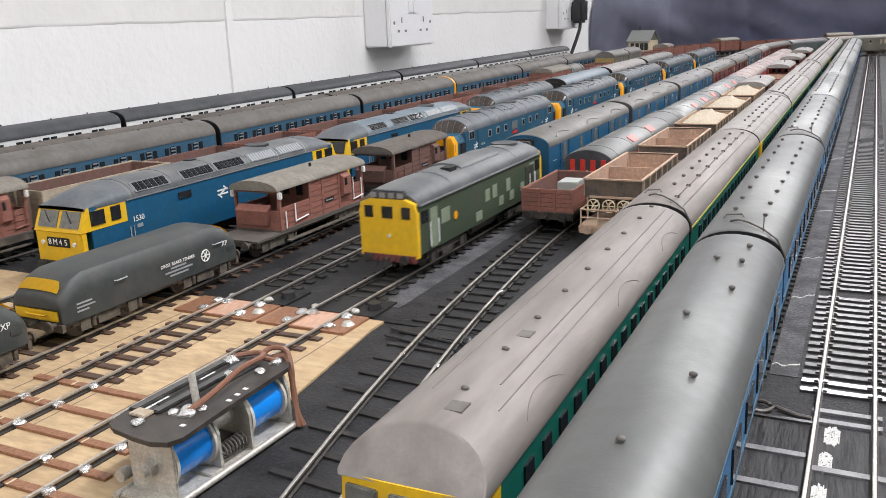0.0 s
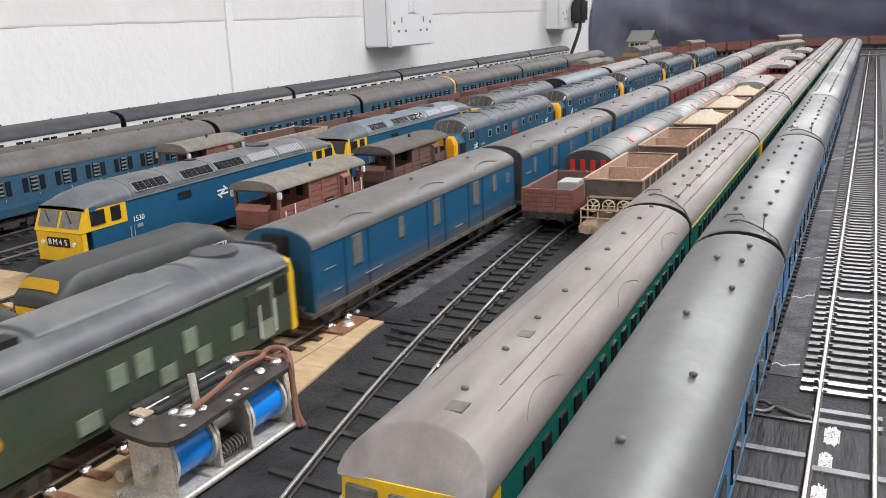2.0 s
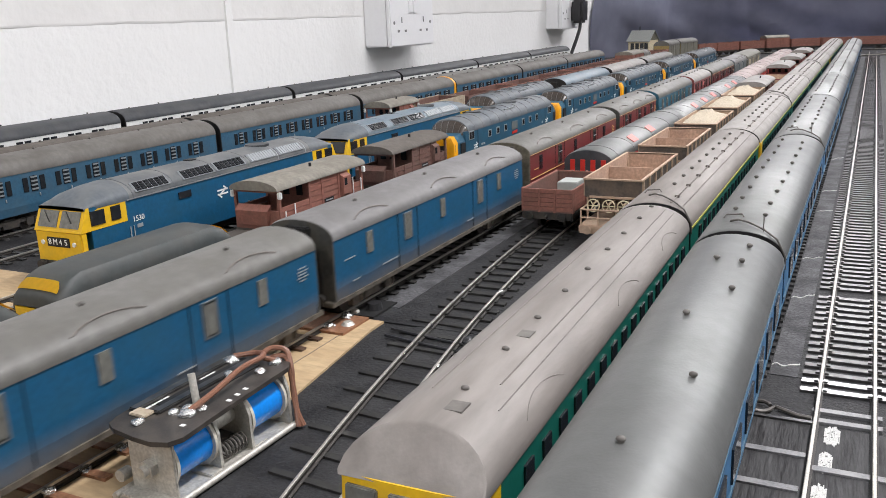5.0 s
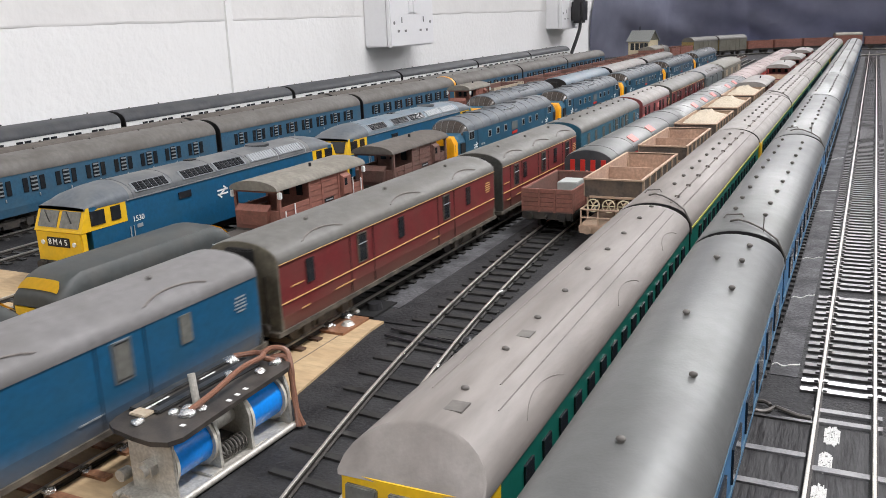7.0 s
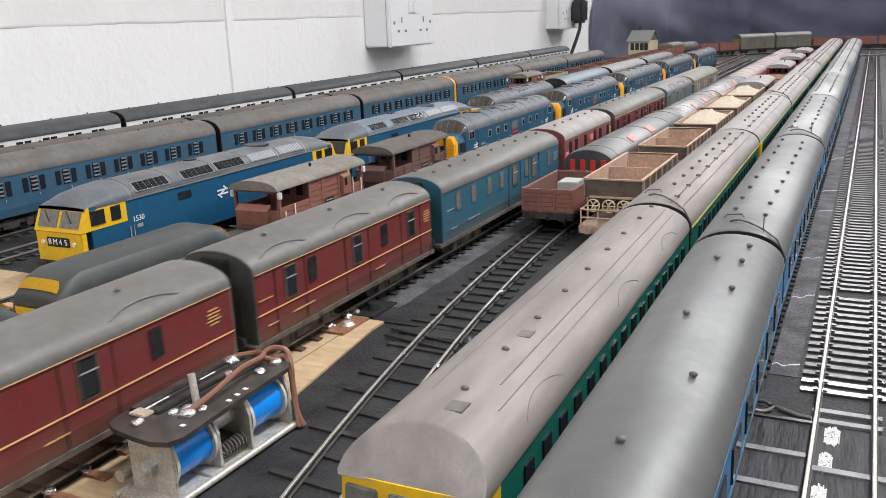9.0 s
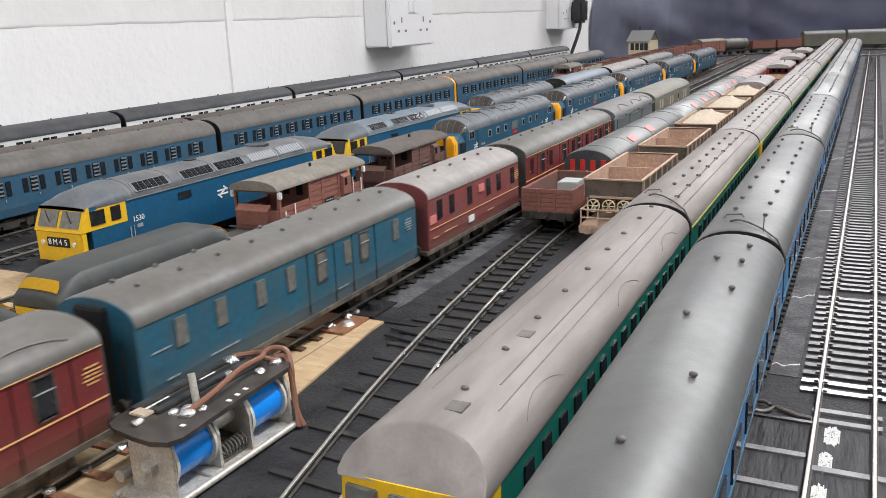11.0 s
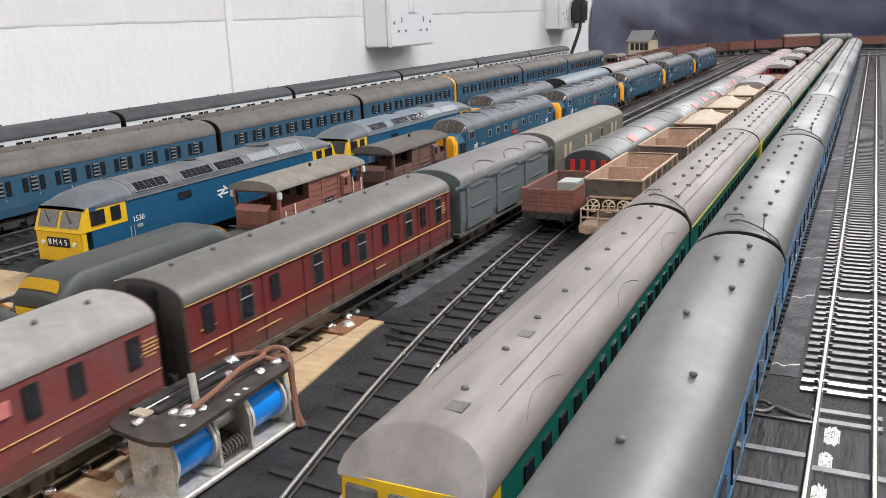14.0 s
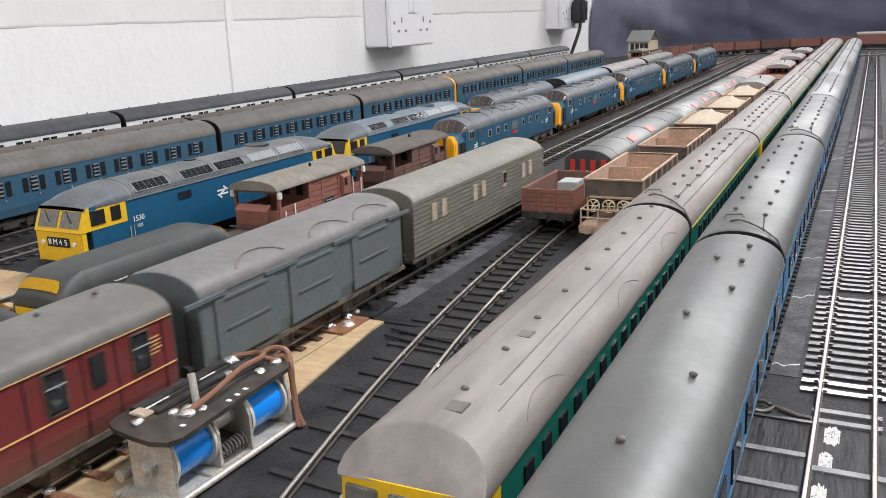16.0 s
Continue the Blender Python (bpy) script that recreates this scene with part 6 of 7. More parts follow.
        for a in range(len(sm) - 1):
            p0, p1, p2, p3 = sm[max(0, a - 1)], sm[a], sm[a + 1], sm[min(len(sm) - 1, a + 2)]
            for u in range(5):
                t = u / 5
                fine.append(0.5 * ((2 * p1) + (p2 - p0) * t + (2 * p0 - 5 * p1 + 4 * p2 - p3) * t * t + (3 * p1 - p0 - 3 * p2 + p3) * t**3))
        part("wire", path_tube(fine + [sm[-1]], 0.0012, seg=8), M["wire"], root, "brown insulated wire", smooth=True)


point_motor()


# ---- near board details: copper-clad plates, hand-laid sleepers, solder joints ----
def blob(x, y, z, r, m="solder", k=0):
    bm = bmesh.new()
    bmesh.ops.create_icosphere(bm, subdivisions=2, radius=r)
    for v in bm.verts:
        v.co *= 1 + 0.35 * noise.noise(v.co * 500 + Vector((k, x * 90, y * 90)))
        v.co.z *= 0.6
    ob = part("solder_joint", bm, M[m], None, smooth=True, at=pose(x, y, z))
    return tagged(ob, "lumpy shiny solder joint at the rail foot", "solder joint", "solder joints")


ZP = BOARD_Z + 0.0004
for key in ("t5", "t6"):
    x, _, _ = LINES[key].at(0.285)
    pl = part("copper_plate", box(x - 0.0245, x + 0.0205, 0.2805, 0.3015, ZP, ZP + 0.0011), M["copper"], None)
    tagged(pl, "copper-clad plate carrying the rails at the board joint", "copper plate", "copper plates")
    part("scraped_pad", box(x - 0.0062, x + 0.0062, 0.2815, 0.3005, ZP + 0.0011, ZP + 0.00125), M["copper_pale"], pl, "scraped pale copper pad")
    for i, (dx, yy) in enumerate(((-0.0105, 0.285), (-0.0060, 0.297), (0.0105, 0.285), (0.0115, 0.298), (-0.0115, 0.2965))):
        blob(x + dx, yy, ZP + 0.0016, 0.0028, k=i)
    sc = part("screw_head", tube((x + 0.0165, 0.2905, ZP + 0.0011), (x + 0.0165, 0.2905, ZP + 0.0024), 0.0030, seg=16, r2=0.0018), M["steel"], pl, "round screw head")
    # the dark tie plate beyond the joint, with its round knob
    tp = part("tie_plate", box(x - 0.020, x + 0.0215, 0.3035, 0.325, BOARD_Z, BOARD_Z + 0.0011), M["black"], None)
    tagged(tp, "black painted tie plate at the board joint", "tie plate", "tie plates")
    kn = part("screw_knob", tube((x + 0.0165, 0.3135, BOARD_Z + 0.0011), (x + 0.0165, 0.3135, BOARD_Z + 0.0040), 0.0036, seg=20, r2=0.0030), M["plastic_black"], tp, "round black screw head")
    for i, dx in enumerate((-0.0105, 0.0105)):
        blob(x + dx, 0.306, BOARD_Z + 0.0016, 0.0022, "steel", 9 + i)

for key, rng in (("t6", [(0.2095 + 0.0093 * i) for i in range(8)]), ("t5", [(0.2495 + 0.0115 * i) for i in range(3)])):
    root = thing("hand_laid_sleepers", Matrix(), "brown sleepers with chairs on the bare ply", "sleepers", "hand-laid sleepers", "structure")
    for s in rng:
        part("sleeper", shared(("sleeper", "std"), sleeper_bm, M["sleeper_brown"]), M["sleeper_brown"], root, at=LINES[key].spot(s) @ pose(0, 0, 0.0003, 0, 0, random.uniform(-1.5, 1.5)))
root = thing("copper_sleepers", Matrix(), "copper-clad strips soldered under the rails", "sleepers", "copper strips", "structure")
for i, (s, x0, x1) in enumerate(((0.2015, -0.2760, -0.2020), (0.1855, -0.2760, -0.1990), (0.1700, -0.2760, -0.1960), (0.1560, -0.2700, -0.1900), (0.1430, -0.2400, -0.1850), (0.1300, -0.2400, -0.1850), (0.118, -0.24, -0.185))):
    b = box(x0, x1, s - 0.0016, s + 0.0016, ZP, ZP + 0.0010)
    part("copper_strip", b, M["copper"], root, at=pose(0, 0, 0))
    for k in (-0.2555, -0.2150, -0.2480):
        if x0 < k < x1:
            part("saw_cut", box(k - 0.0004, k + 0.0004, s - 0.0017, s + 0.0017, ZP + 0.0009, ZP + 0.00105), M["cream"], root)
    for key in ("t6", "t5"):
        cx, _, _ = LINES[key].at(s)
        blob(cx + G + 0.0012, s, ZP + 0.0014, 0.0021, k=i)
        if i % 2:
            blob(cx - G + 0.0012, s, ZP + 0.0014, 0.0019, k=i + 20)

root = thing("pencil_marks", Matrix(), "grey pencil lines ruled on the ply", "pencil marks", "", "structure")
for x, y0, y1 in ((-0.2425, 0.17, 0.278), (-0.2225, 0.18, 0.278), (-0.2755, 0.19, 0.30), (-0.1905, 0.235, 0.298)):
    part("pencil_line", box(x - 0.00015, x + 0.00015, y0, y1, ZP, ZP + 0.0001), M["wire_grey"], root)

# hand-laid long timbers where two tracks join, beside the ply
root = thing("turnout_timbers", Matrix(), "thin black timbers under the joining tracks", "sleepers", "turnout timbers", "structure")
for i in range(12):
    s = 0.148 + 0.0145 * i
    cx, _, _ = LINES["t4"].at(s)
    part("timber", shared("timber", lambda: box(-0.020, 0.024, -0.0013, 0.0013, BOARD_Z - 0.0001, -0.0022), M["sleeper_dull"]), M["sleeper_dull"], root, at=pose(cx, s, 0, 0, 0, -4 + random.uniform(-1.2, 1.2)))
for s0 in (0.283, 0.2905):
    cx, _, _ = LINES["t4"].at(s0)
    rod(root, "tie_bar", [(cx - 0.025, s0 + 0.004, -0.0024), (cx - 0.012, s0 + 0.001, -0.0022), (cx + 0.014, s0 - 0.003, -0.0022)], 0.0006, M["plastic_black"])
cx, _, _ = LINES["t4"].at(0.352)
for k, (dx, yy, r) in enumerate(((G + 0.0005, 0.3515, 0.0018), (G + 0.004, 0.290, 0.0022), (-G, 0.268, 0.0013), (G, 0.262, 0.0013), (-G, 0.300, 0.0016))):
    cx, _, _ = LINES["t4"].at(yy)
    blob(cx + dx, yy, -0.0008, r, "plastic_black" if k in (1, 4) else "solder", k)

# ---- near end of the empty track: pale sleepers, loop of wire ----
root = thing("near_track_sleepers", Matrix(), "bare metal-grey sleepers at the near end of the empty track", "sleepers", "near sleepers", "structure")
for s, x0, x1, m in ((0.2765, -0.008, 0.0120, "sleeper_shiny"), (0.2690, -0.008, 0.0120, "sleeper_shiny"), (0.2440, -0.026, -0.0080, "sleeper_shiny"), (0.2375, -0.006, 0.0140, "sleeper_shiny"), (0.2240, -0.0285, -0.0085, "sleeper_shiny"), (0.2170, -0.0065, 0.015, "sleeper_shiny"), (0.199, -0.028, 0.016, "sleeper_shiny"), (0.18, -0.028, 0.016, "sleeper_shiny")):
    part("sleeper", box(x0, x1, s - 0.0014, s + 0.0014, BOARD_Z - 0.0001, -0.0021), M[m], root)
part("joint_bar", box(-0.0285, -0.0062, 0.2655, 0.2672, BOARD_Z, BOARD_Z + 0.0010), M["sleeper"], root, "dark joint bar")
loop = [(-0.0250 + 0.0036 * math.cos(a) * 1.3, 0.2720 + 0.0036 * math.sin(a), -0.0018 + 0.0004 * math.sin(2 * a)) for a in [0.25 + 0.35 * i for i in range(17)]] + [(-0.0190, 0.2735, -0.0020), (-0.0120, 0.2700, -0.0022), (-0.0080, 0.2695, -0.0022)]
w = part("looped_wire", path_tube(loop, 0.0007, seg=7), M["wire_grey"], None, smooth=True)
tagged(w, "loop of grey wire lying beside the rail", "wire")


def crack(pts, w):
    """A thin pale line of filler on the board."""
    bm = bmesh.new()
    rows = []
    for i, (x, y) in enumerate(pts):
        k = w * (0.5 + abs(noise.noise(Vector((i * 1.7, x * 300, 2)))))
        rows.append((bm.verts.new((x, y - k, BOARD_Z + 0.0006)), bm.verts.new((x, y + k, BOARD_Z + 0.0006)), bm.verts.new((x, y + k, BOARD_Z + 0.0002)), bm.verts.new((x, y - k, BOARD_Z + 0.0002))))
    for a, b in zip(rows, rows[1:]):
        for i in range(4):
            bm.faces.new((a[i], a[(i + 1) % 4], b[(i + 1) % 4], b[i]))
    ob = part("filler_line", bm, M["crack"], None)
    return tagged(ob, "pale cracked filler line across the board", "filler line", "filler lines", "structure")


for y0, amp in ((0.313, 0.006), (0.395, 0.010), (0.462, 0.008), (0.575, 0.006), (0.64, 0.008), (0.78, 0.012)):
    pts = []
    for i in range(15):
        u = i / 14
        pts.append((-0.0237 + 0.0092 * u, y0 + amp * (u - 0.5) + 0.6 * amp * noise.noise(Vector((u * 3, y0 * 40, 0)))))
    crack(pts, 0.0007)

def smear(x, y, w, d, k):
    """A worn, brushed patch of white filler between the rails: ragged strokes side by side."""
    rnd = random.Random(k)
    bm = bmesh.new()
    n = 11
    for i in range(n):
        px = x + w * ((i + 0.5) / n - 0.5)
        cut = 0.5 * d * (1 - 0.35 * abs(2 * (i + 0.5) / n - 1) ** 2)
        y0, y1 = y - cut * rnd.uniform(0.75, 1.05), y + cut * rnd.uniform(0.75, 1.05)
        while y0 < y1 - 0.001:
            y2 = min(y1, y0 + rnd.uniform(0.002, 0.006))
            r = w / n * rnd.uniform(0.35, 0.62)
            box(px - r, px + r, y0, y2, BOARD_Z + 0.0002, BOARD_Z + 0.0004 + 0.0002 * rnd.random(), bm)
            y0 = y2 + rnd.choice((0.0, 0.0002, 0.0006))
    ob = part("filler_patch", bm, M["crack"], None)
    return tagged(ob, "worn patch of white filler between the rails", "filler patch", "filler patches", "structure")


for i, (x, y, w, d) in enumerate(((-0.0016, 0.2600, 0.0044, 0.0140), (-0.0027, 0.2425, 0.0036, 0.0130), (-0.0034, 0.2240, 0.0038, 0.0120))):
    smear(x, y, w, d, i)

# ---- the wall: blockwork course, sockets, lead, conduit ----


def upper_course():
    """The proud upper course, its lower edge lumpy under many coats of paint."""
    secs = []
    for i in range(241):
        y = -0.4 + 3.55 * i / 240
        z = 0.1308 + 0.0016 * noise.noise(Vector((y * 14, 0, 4))) + 0.0009 * noise.noise(Vector((y * 55, 0, 9)))
        d = 0.0012 * (0.75 + 0.6 * noise.noise(Vector((y * 9, 3, 0))))
        secs.append([(WALL_X, y, z - 0.001), (WALL_X + d * 0.6, y, z), (WALL_X + d, y, z + 0.0018), (WALL_X + d, y, 0.40), (WALL_X, y, 0.40)])
    return loft(secs)


structure("trim", upper_course(), M["block"], "rough painted upper course of blockwork, slightly proud", "wall")
structure("trim.001", box(WALL_X, WALL_X + 0.0035, 0.8385, 0.8500, -0.1, 0.5), M["wall"], "painted cable conduit running up the wall", "conduit")


def socket(y0, y1, z0, z1, depth, plug):
    root = thing("wall_socket", pose(WALL_X, 0, 0), "white plastic double wall socket in a surface box" if not plug else "white wall socket with a black plug in it", "socket", "wall sockets")
    part("back_box", box(0, depth - 0.006, y0 + 0.001, y1 - 0.001, z0 + 0.001, z1 - 0.001, bev=0.002), M["plastic_white"], root)
    f = part("face_plate", box(depth - 0.0075, depth, y0, y1, z0, z1, bev=0.0018), M["plastic_white"], root)
    ym = (y0 + y1) / 2
    for o in (-0.036, 0.036):
        for dy, dz, w, h in ((0, 0.040, 0.0026, 0.0085), (-0.011, 0.0235, 0.0062, 0.0036), (0.011, 0.0235, 0.0062, 0.0036)):
            part("pin_slot", box(depth - 0.001, depth + 0.0004, ym + o + dy - w / 2, ym + o + dy + w / 2, z0 + dz - h / 2, z0 + dz + h / 2), M["slot_grey"], f, "dark pin slot")
        part("rocker", box(depth - 0.001, depth + 0.0022, ym + o * 0.22 - 0.006, ym + o * 0.22 + 0.006, z0 + 0.050, z0 + 0.070, bev=0.0008), M["plastic_white"], f, "white rocker switch")
    for o in (-0.060, 0.060):
        part("screw", tube((depth - 0.0005, ym + o, z0 + 0.036), (depth + 0.0004, ym + o, z0 + 0.036), 0.0026, seg=14), M["slot_grey"], f)
    return root


socket(1.158, 1.302, 0.083, 0.171, 0.047, False)
socket(1.985, 2.13, 0.087, 0.173, 0.040, True)
pl = thing("mains_plug", pose(WALL_X + 0.040, 2.075, 0.125), "black mains plug with its lead hanging down", "plug")
part("plug_body", box(0.0, 0.030, -0.024, 0.024, -0.026, 0.030, bev=0.006), M["plastic_black"], pl, smooth=True)
part("lead", path_tube([(0.018, 0.0, -0.024), (0.018, -0.006, -0.040), (0.016, -0.028, -0.066), (0.012, -0.048, -0.092), (0.010, -0.060, -0.125)], 0.0042, seg=8), M["plastic_black"], pl, "black lead", smooth=True)


def signal_box():
    root = thing("signal_box", pose(-0.530, 2.250, BOARD_Z, 0, 0, -18), "small cream signal box with a grey pitched roof", "signal box")
    part("walls", loft([[(-0.030, -0.022, 0), (0.030, -0.022, 0), (0.030, 0.022, 0), (-0.030, 0.022, 0)], [(-0.030, -0.022, 0.052), (0.030, -0.022, 0.052), (0.030, 0.022, 0.052), (-0.030, 0.022, 0.052)]]), M["cream"], root)
    part("gable", loft([[(x, -0.022, 0.052), (x, 0.022, 0.052), (x, 0.0, 0.074)] for x in (-0.0295, 0.0295)]), M["olive"], root)
    part("gable_end", box(-0.0306, -0.0296, -0.022, 0.022, 0.0, 0.052), M["olive"], root, "olive end wall")
    for s in (-1, 1):
        part("roof_slope", loft([[(x, s * 0.026, 0.0485), (x, s * 0.026, 0.0500), (x, 0, 0.0765), (x, 0, 0.0750)] for x in (-0.034, 0.034)]), M["tile"], root, "grey tiled slope")
    part("finial", tube((-0.01, 0, 0.076), (-0.01, 0, 0.086), 0.0012, seg=8), M["black"], root)
    for x in (-0.018, -0.004, 0.010, 0.022):
        part("window", box(x - 0.005, x + 0.005, -0.0227, -0.0215, 0.028, 0.045), M["glass"], root)
    part("door", box(-0.0314, -0.0300, -0.008, 0.004, 0.020, 0.045), M["bauxite_dark"], root, "brown door")


signal_box()

# ---- moving trains ----
PAR_S = [(0, 0), (1, 0.1341), (2.5, 0.3465), (3.5, 0.4955), (4, 0.5695), (6.5, 0.9020), (7, 0.9650), (8, 1.0838), (9, 1.1965), (11.5, 1.4560), (12.5, 1.5575), (13.5, 1.6590), (14.5, 1.7590), (15.5, 1.8605), (16, 1.9110)]
GOODS_SPEED = 0.0977


def smooth_table(rows, t):
    """Cubic through a table of (time, value), slopes from neighbours."""
    ts, vs = [r[0] for r in rows], [r[1] for r in rows]
    m = []
    for i in range(len(ts)):
        a, b = max(0, i - 1), min(len(ts) - 1, i + 1)
        m.append((vs[b] - vs[a]) / (ts[b] - ts[a]))
    for i in range(len(ts) - 1):
        if t <= ts[i + 1] or i == len(ts) - 2:
            h = ts[i + 1] - ts[i]
            u = (t - ts[i]) / h
            return (2 * u**3 - 3 * u**2 + 1) * vs[i] + (u**3 - 2 * u**2 + u) * h * m[i] + (-2 * u**3 + 3 * u**2) * vs[i + 1] + (u**3 - u**2) * h * m[i + 1]


PARCELS = []  # (thing, place of its middle at the start, half its bogie spacing)
JP = [0.3540, 0.5370, 0.7625, 0.9810, 1.2052, 1.4220, 1.5735, 1.7662, 1.8990, 2.1080, 2.2575, 2.4480]


def middle(i):
    return (JP[i] + JP[i + 1]) / 2, JP[i + 1] - JP[i]


def van_windows(L, spots):
    return [(f * L, 0.0050) for f in spots]


def add_lettering(c, L, hw, m="frame", ends=True):
    """Unreadable white or straw blocks near the van's ends."""
    rnd = random.Random(int(L * 1e5))
    for f, z, w in ((-0.42, 0.0265, 0.010), (0.425, 0.0318, 0.006), (0.425, 0.0305, 0.008), (0.425, 0.0293, 0.007), (0.425, 0.0281, 0.0085), (0.425, 0.0268, 0.005), (-0.27, 0.0165, 0.018), (-0.40, 0.0160, 0.007), (0.12, 0.0160, 0.010)):
        y = f * L - w * 0.4
        while y < f * L + w * 0.4:
            d = rnd.uniform(0.0008, 0.0022)
            part("lettering", box(hw, hw + 0.0003, y, min(y + d, f * L + w * 0.4), z, z + 0.0005), M[m], c, "small pale lettering block")
            y += d + rnd.uniform(0.0002, 0.0007)


def rainstrips(c, L, hw, ze, zr, spots, depth=0.16):
    """Low curved gutters over the doors."""
    for f in spots:
        pts = []
        for k in range(9):
            u = k / 8 * 2 - 1
            x = hw * (0.90 - depth * (1 - u * u))
            pts.append((x, f * L + u * 0.014, ze + (zr - ze) * math.sqrt(max(0, 1 - (x / (hw * 1.012)) ** 2)) + 0.0003))
        rod(c, "rain_strip", pts, 0.0003, M["roof_seam"])


DEFAULT = dict(hw=0.0168, ze=0.0380, zr=0.0456, zb=0.0105)
# paint, roof, end paint, label, small windows, large windows
VANS = [("blue_van", "roof_grey", "blue", "rail blue parcels van with a dusty grey roof", (-0.156, 0.333), (-0.327, 0.006, 0.219)),
        ("blue_van", "roof_grey", "van_end_dark", "rail blue parcels van with a dusty grey roof", (-0.372, -0.026, 0.310), (-0.192, 0.181)),
        ("blue_van", "roof_lilac", "van_end_dark", "rail blue parcels van with pale windows", (-0.346, -0.025, 0.302), (-0.190, 0.182)),
        ("maroon_van", "roof_grey", "van_end", "maroon parcels van with straw lining", (-0.38, -0.040, 0.303), (-0.200, 0.180)),
        ("maroon_van", "roof_grey", "van_end_dark", "short maroon van with straw lining", (-0.222, 0.152), (-0.317, 0.0, 0.318)),
        ("teal_van", "roof_grey", "blue_teal", "teal blue parcels van with roof vents", (-0.371, -0.270, -0.158, -0.063, 0.145, 0.360), (0.044, 0.214)),
        ("crimson_van", "roof_pale", "crimson", "faded crimson van with a pale roof", (-0.361, -0.255, -0.086, 0.104, 0.216, 0.376), ()),
        ("maroon_van", "roof_grey", "van_end_dark", "long maroon brake coach with straw lining", (-0.420, -0.245, -0.011, 0.146, 0.322), (-0.325, -0.112, 0.048, 0.251, 0.400)),
        ("slate", "roof_lilac", "slate", "slate grey covered van with ribbed panel doors", (), ()),
        ("olive", "roof_olive", "olive", "olive grey planked van, last of the train", (-0.36, -0.30, -0.10, -0.04, 0.12, 0.28, 0.34), ())]
s, L = 0.4435, 0.1790
PARCELS.append((loco_small(LINES["t5"].spot(s), L), s, L / 2 - 0.036))
for i, (paint, rf, end_paint, lab, wins, tall) in enumerate(VANS):
    s, L = middle(i + 1)
    side = paint.split("_")[0]
    kw = dict(DEFAULT)
    vents = []
    if i == 5:
        vents = [(o * 0.0055, -L / 2 + 0.02 + (L - 0.04) * k / 8) for k in range(9) for o in (-1, 1)]
    elif i in (0, 1, 2, 3, 4):
        vents = [(0.004, f * L) for f in (-0.3, 0.0, 0.3)]
    elif i == 6:
        vents = [(0.0045, -L / 2 + 0.02 + (L - 0.04) * k / 5) for k in range(6)]
    elif i == 7:
        vents = [(0.0, -L / 2 + 0.02 + (L - 0.04) * k / 8) for k in range(9)]
    bands = {"maroon": ((0.0212, 0.0216, "lining"), (0.0368, 0.0371, "lining")), "crimson": ((0.0212, 0.0214, "lining"),)}.get(side, ())
    c = coach("parcels_van", LINES["t5"].spot(s), L, lab, "van", "parcels train", paint, rf, inset=0.0070, windows=van_windows(L, wins), win_h=0.0095, win_z=0.0300, pane="glass_pale" if side in ("blue", "teal") else ("cream_dusty" if side == "olive" else "glass"),
              vents=vents, under="under_pale", bands=bands, ends=end_paint, gang=side not in ("slate", "olive", "crimson"), doors=[f * L + o for f in tall for o in (-0.0095, 0.0095)], **kw)
    part("solebar", box(-kw["hw"] * 0.99, kw["hw"] * 0.99, -L / 2 + 0.004, L / 2 - 0.004, 0.0088, 0.0106), M["under_pale"], c, "dusty solebar")
    for f in tall:
        w = window(c, kw["hw"] * 0.998, f * L, 0.0293, 0.0064, 0.0118, M["glass_pale"] if side in ("blue", "teal") else M["glass"], M["frame_dull" if side == "blue" else "under_pale"])
        if side in ("maroon", "teal"):
            part("glazing_bar", shared("glazing_bar", lambda: box(-0.0002, 0.0008, -0.0032, 0.0032, -0.0002, 0.0002), M["frame"]), M["frame"], w, at=pose(0, 0, 0.0018))
    if side == "crimson":
        for f, z in ((0.028, 0.0290), (-0.42, 0.0240)):
            part("paper_label", box(kw["hw"], kw["hw"] + 0.0005, f * L - 0.0035, f * L + 0.0035, z, z + 0.0042), M["pink"], c, "faded pink label")
    if side not in ("slate", "olive"):
        add_lettering(c, L, kw["hw"], "lining" if side in ("maroon", "crimson") else "frame")
    if i in (0, 1, 2, 3, 4):
        rainstrips(c, L, kw["hw"], kw["ze"], kw["zr"], (-0.32, 0.0, 0.3))
    if i == 6:
        part("label", box(kw["hw"], kw["hw"] + 0.0005, -0.014, -0.007, 0.0150, 0.0185), M["white"], c, "pale paper label")
    if i == 8:
        rainstrips(c, L, kw["hw"], kw["ze"], kw["zr"], (-0.22, 0.08, 0.30), 0.30)
        for f in (-0.30, -0.02, 0.28):
            for q in (-1, 1):
                part("door_panel", box(q * kw["hw"], q * (kw["hw"] + 0.0006), f * L - 0.017, f * L + 0.017, 0.0120, 0.0350, bev=0.0002), M["slate"], c, "raised sliding door")
                for z in (0.0230, 0.0338):
                    part("door_bar", box(q * kw["hw"], q * (kw["hw"] + 0.0011), f * L - 0.012, f * L + 0.012, z, z + 0.0008), M["slate"], c)
        for f in (-0.44, -0.16, 0.14, 0.44):
            part("vent_panel", box(kw["hw"], kw["hw"] + 0.0010, f * L - 0.010, f * L + 0.010, 0.0356, 0.0370), M["slate"], c)
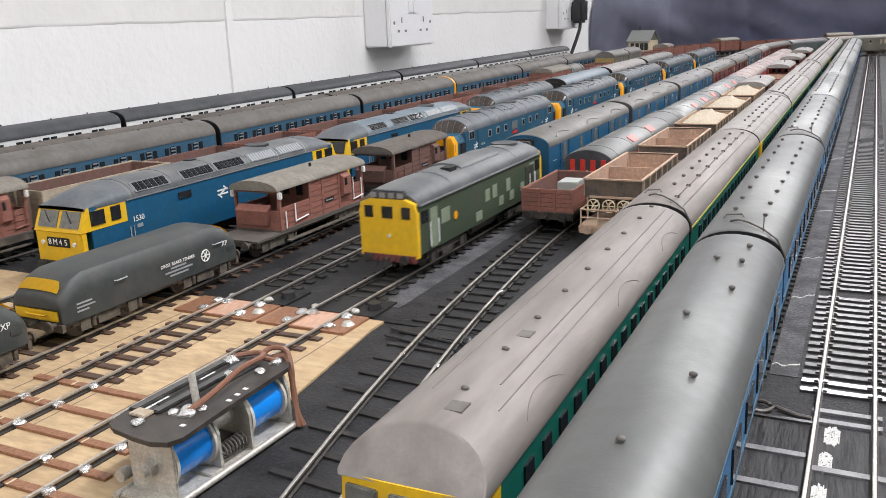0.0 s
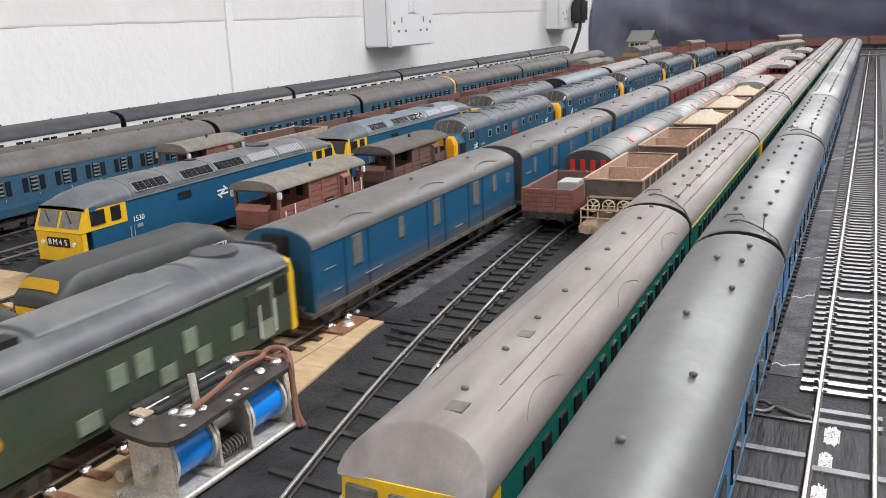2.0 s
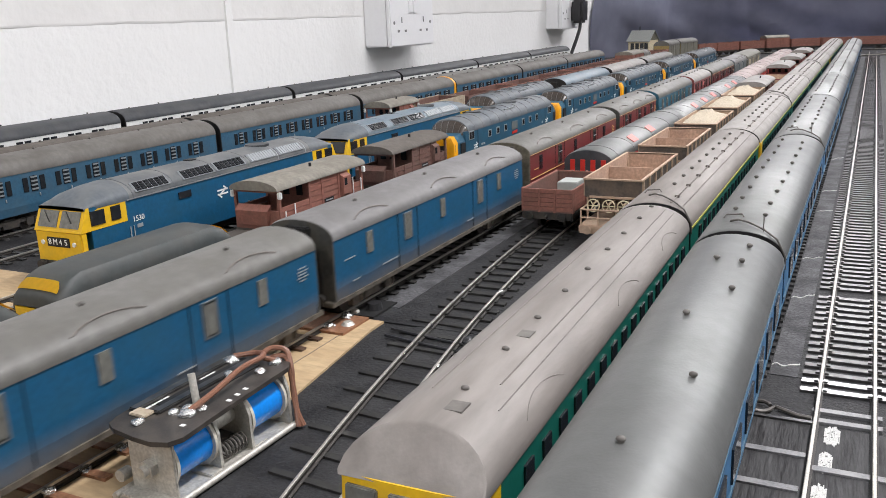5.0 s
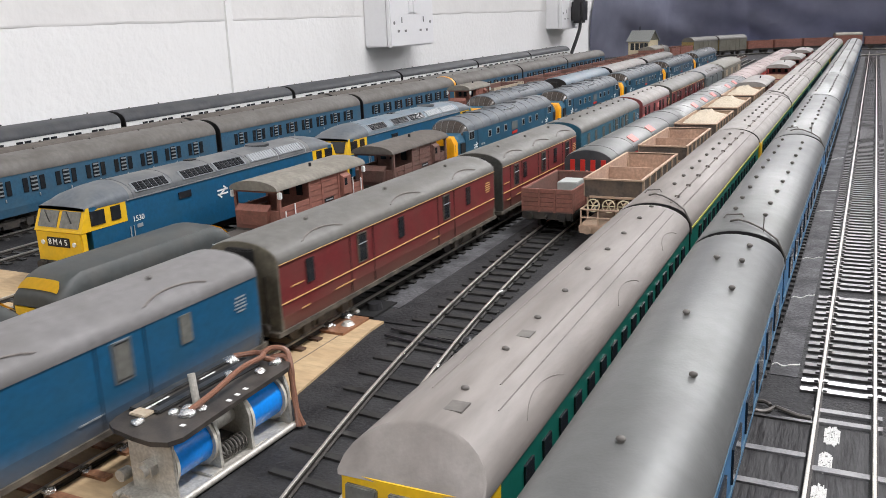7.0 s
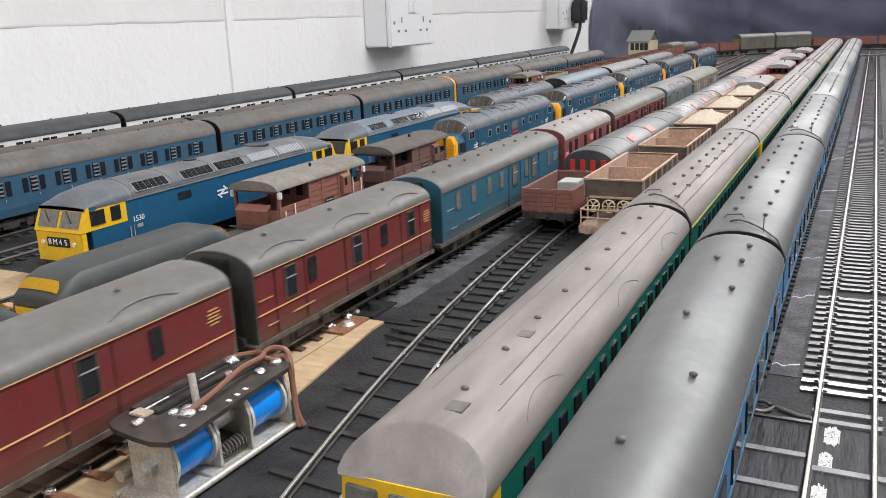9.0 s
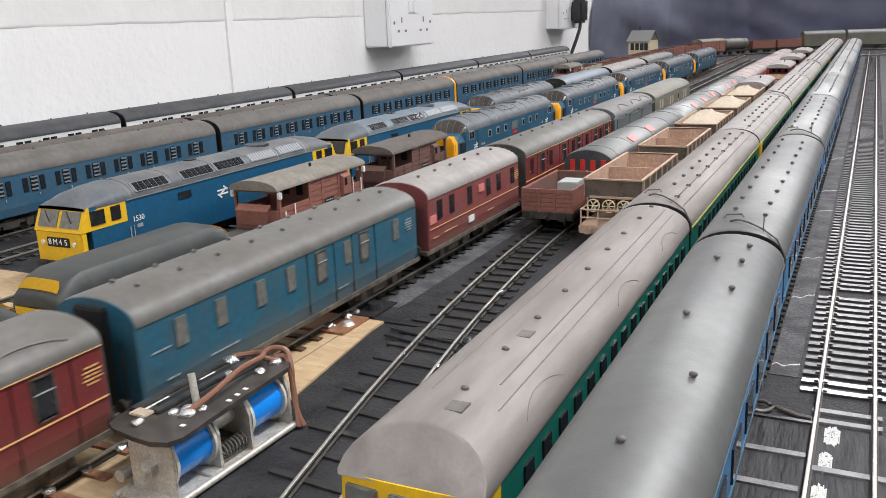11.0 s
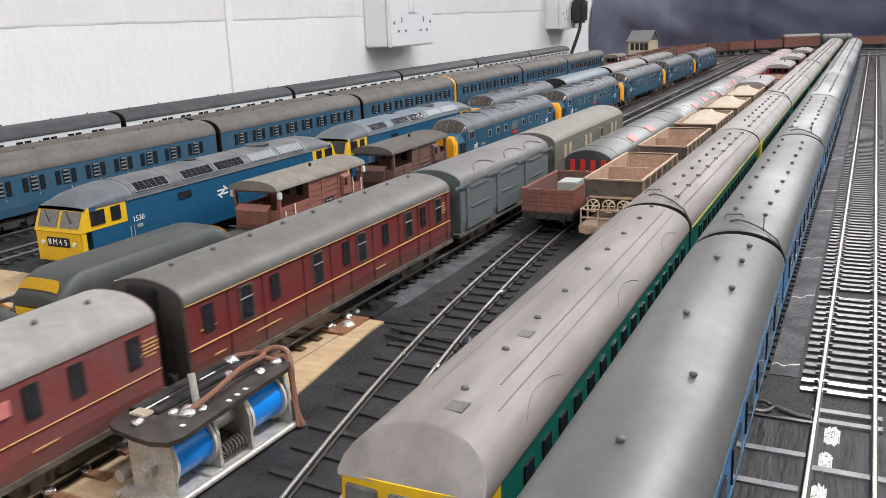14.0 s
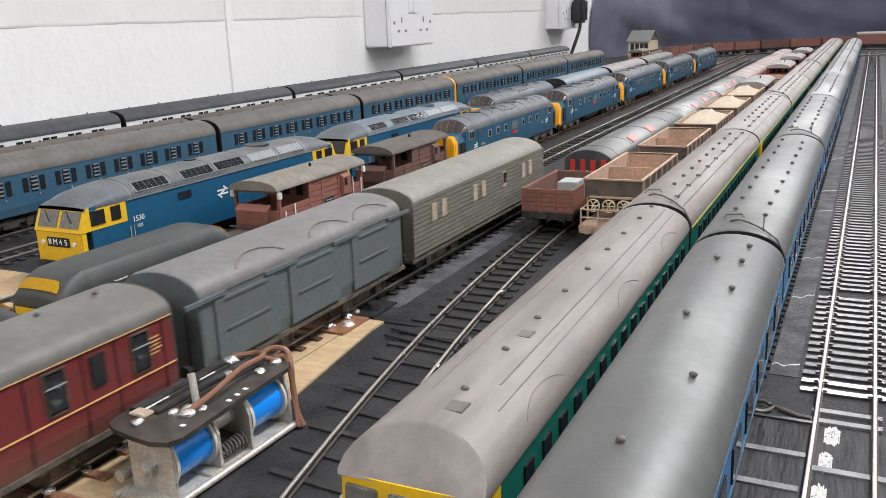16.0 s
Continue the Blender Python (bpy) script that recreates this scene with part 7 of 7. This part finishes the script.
    if i == 9:
        for k in range(12):
            z = 0.0118 + 0.0023 * k
            for q in (-1, 1):
                part("plank", box(q * kw["hw"] * 0.998, q * (kw["hw"] + 0.0004), -L / 2 + 0.005, L / 2 - 0.005, z, z + 0.0017), M["olive"], c)
        for f in wins:
            window(c, kw["hw"] + 0.0004, f * L, 0.0300, 0.0050, 0.0085, M["cream_dusty"], None)
        window(c, kw["hw"] + 0.0005, 0.12 * L, 0.0310, 0.0046, 0.0060, M["glass"])
    PARCELS.append((c, s, L / 2 - 0.035))

GOODS = []


def add_goods(ob, s, L, size=(1.13, 1.13, 1.13)):
    ob.scale = size
    GOODS.append((ob, s + L / 2, L * 0.25))


T9 = LINES["t9"]
s = 0.2655
L = 0.0665
add_goods(brake_van(T9.spot(s + L / 2), 0.088, "brown brake van with white lamps, last of the goods train", "goods train", "bauxite", "brown_roof", rails="bauxite"), s, L, (0.92, 0.76, 1.10))
s += L
L = 0.115
add_goods(open_wagon(T9.spot(s + L / 2), L / 1.13, "dusty cream open wagon, empty", "goods train", "cream_dusty", "bauxite_dark", 0.0190, 5), s, L)
s += L
for k in range(9):
    L = 0.0883
    add_goods(open_wagon(T9.spot(s + L / 2), L / 1.13, "bauxite brown open wagon, empty", "goods train", "bauxite" if k % 3 else "bauxite_dark", "bauxite_dark", 0.0170, 5), s, L)
    s += L
for kind, L in (("v", 0.105), ("t", 0.090), ("o", 0.0775), ("o", 0.0775), ("g", 0.115), ("g", 0.105)) + (("o", 0.085), ("o", 0.085), ("o", 0.085), ("v", 0.075)) * 5:
    at = T9.spot(s + L / 2)
    if kind == "v":
        ob = box_van(at, L / 1.13, "bauxite brown covered van", "goods train", "bauxite", "brown_roof")
    elif kind == "t":
        ob = tank_wagon(at, L / 1.13, "dusty grey cylindrical tank wagon", "goods train", "roof_grey")
    elif kind == "g":
        ob = box_van(at, L / 1.13, "olive green van with a grey roof and ochre end", "goods train", "olive", "roof_grey", 0.036, 0.0455, 0.0160, "ochre")
    else:
        ob = open_wagon(at, L / 1.13, "bauxite brown open wagon, empty", "goods train", "bauxite", "bauxite_dark", 0.0170, 5)
    add_goods(ob, s, L)
    s += L


def motions():
    times = [0.5 * k for k in range(33)]
    for ob, s, half in PARCELS:
        walk(ob, [(t, LINES["t5"].spot(s - smooth_table(PAR_S, t), half)) for t in times])
    for ob, s, half in GOODS:
        walk(ob, [(t, LINES["t9"].spot(s + GOODS_SPEED * t, half)) for t in times])


motions()
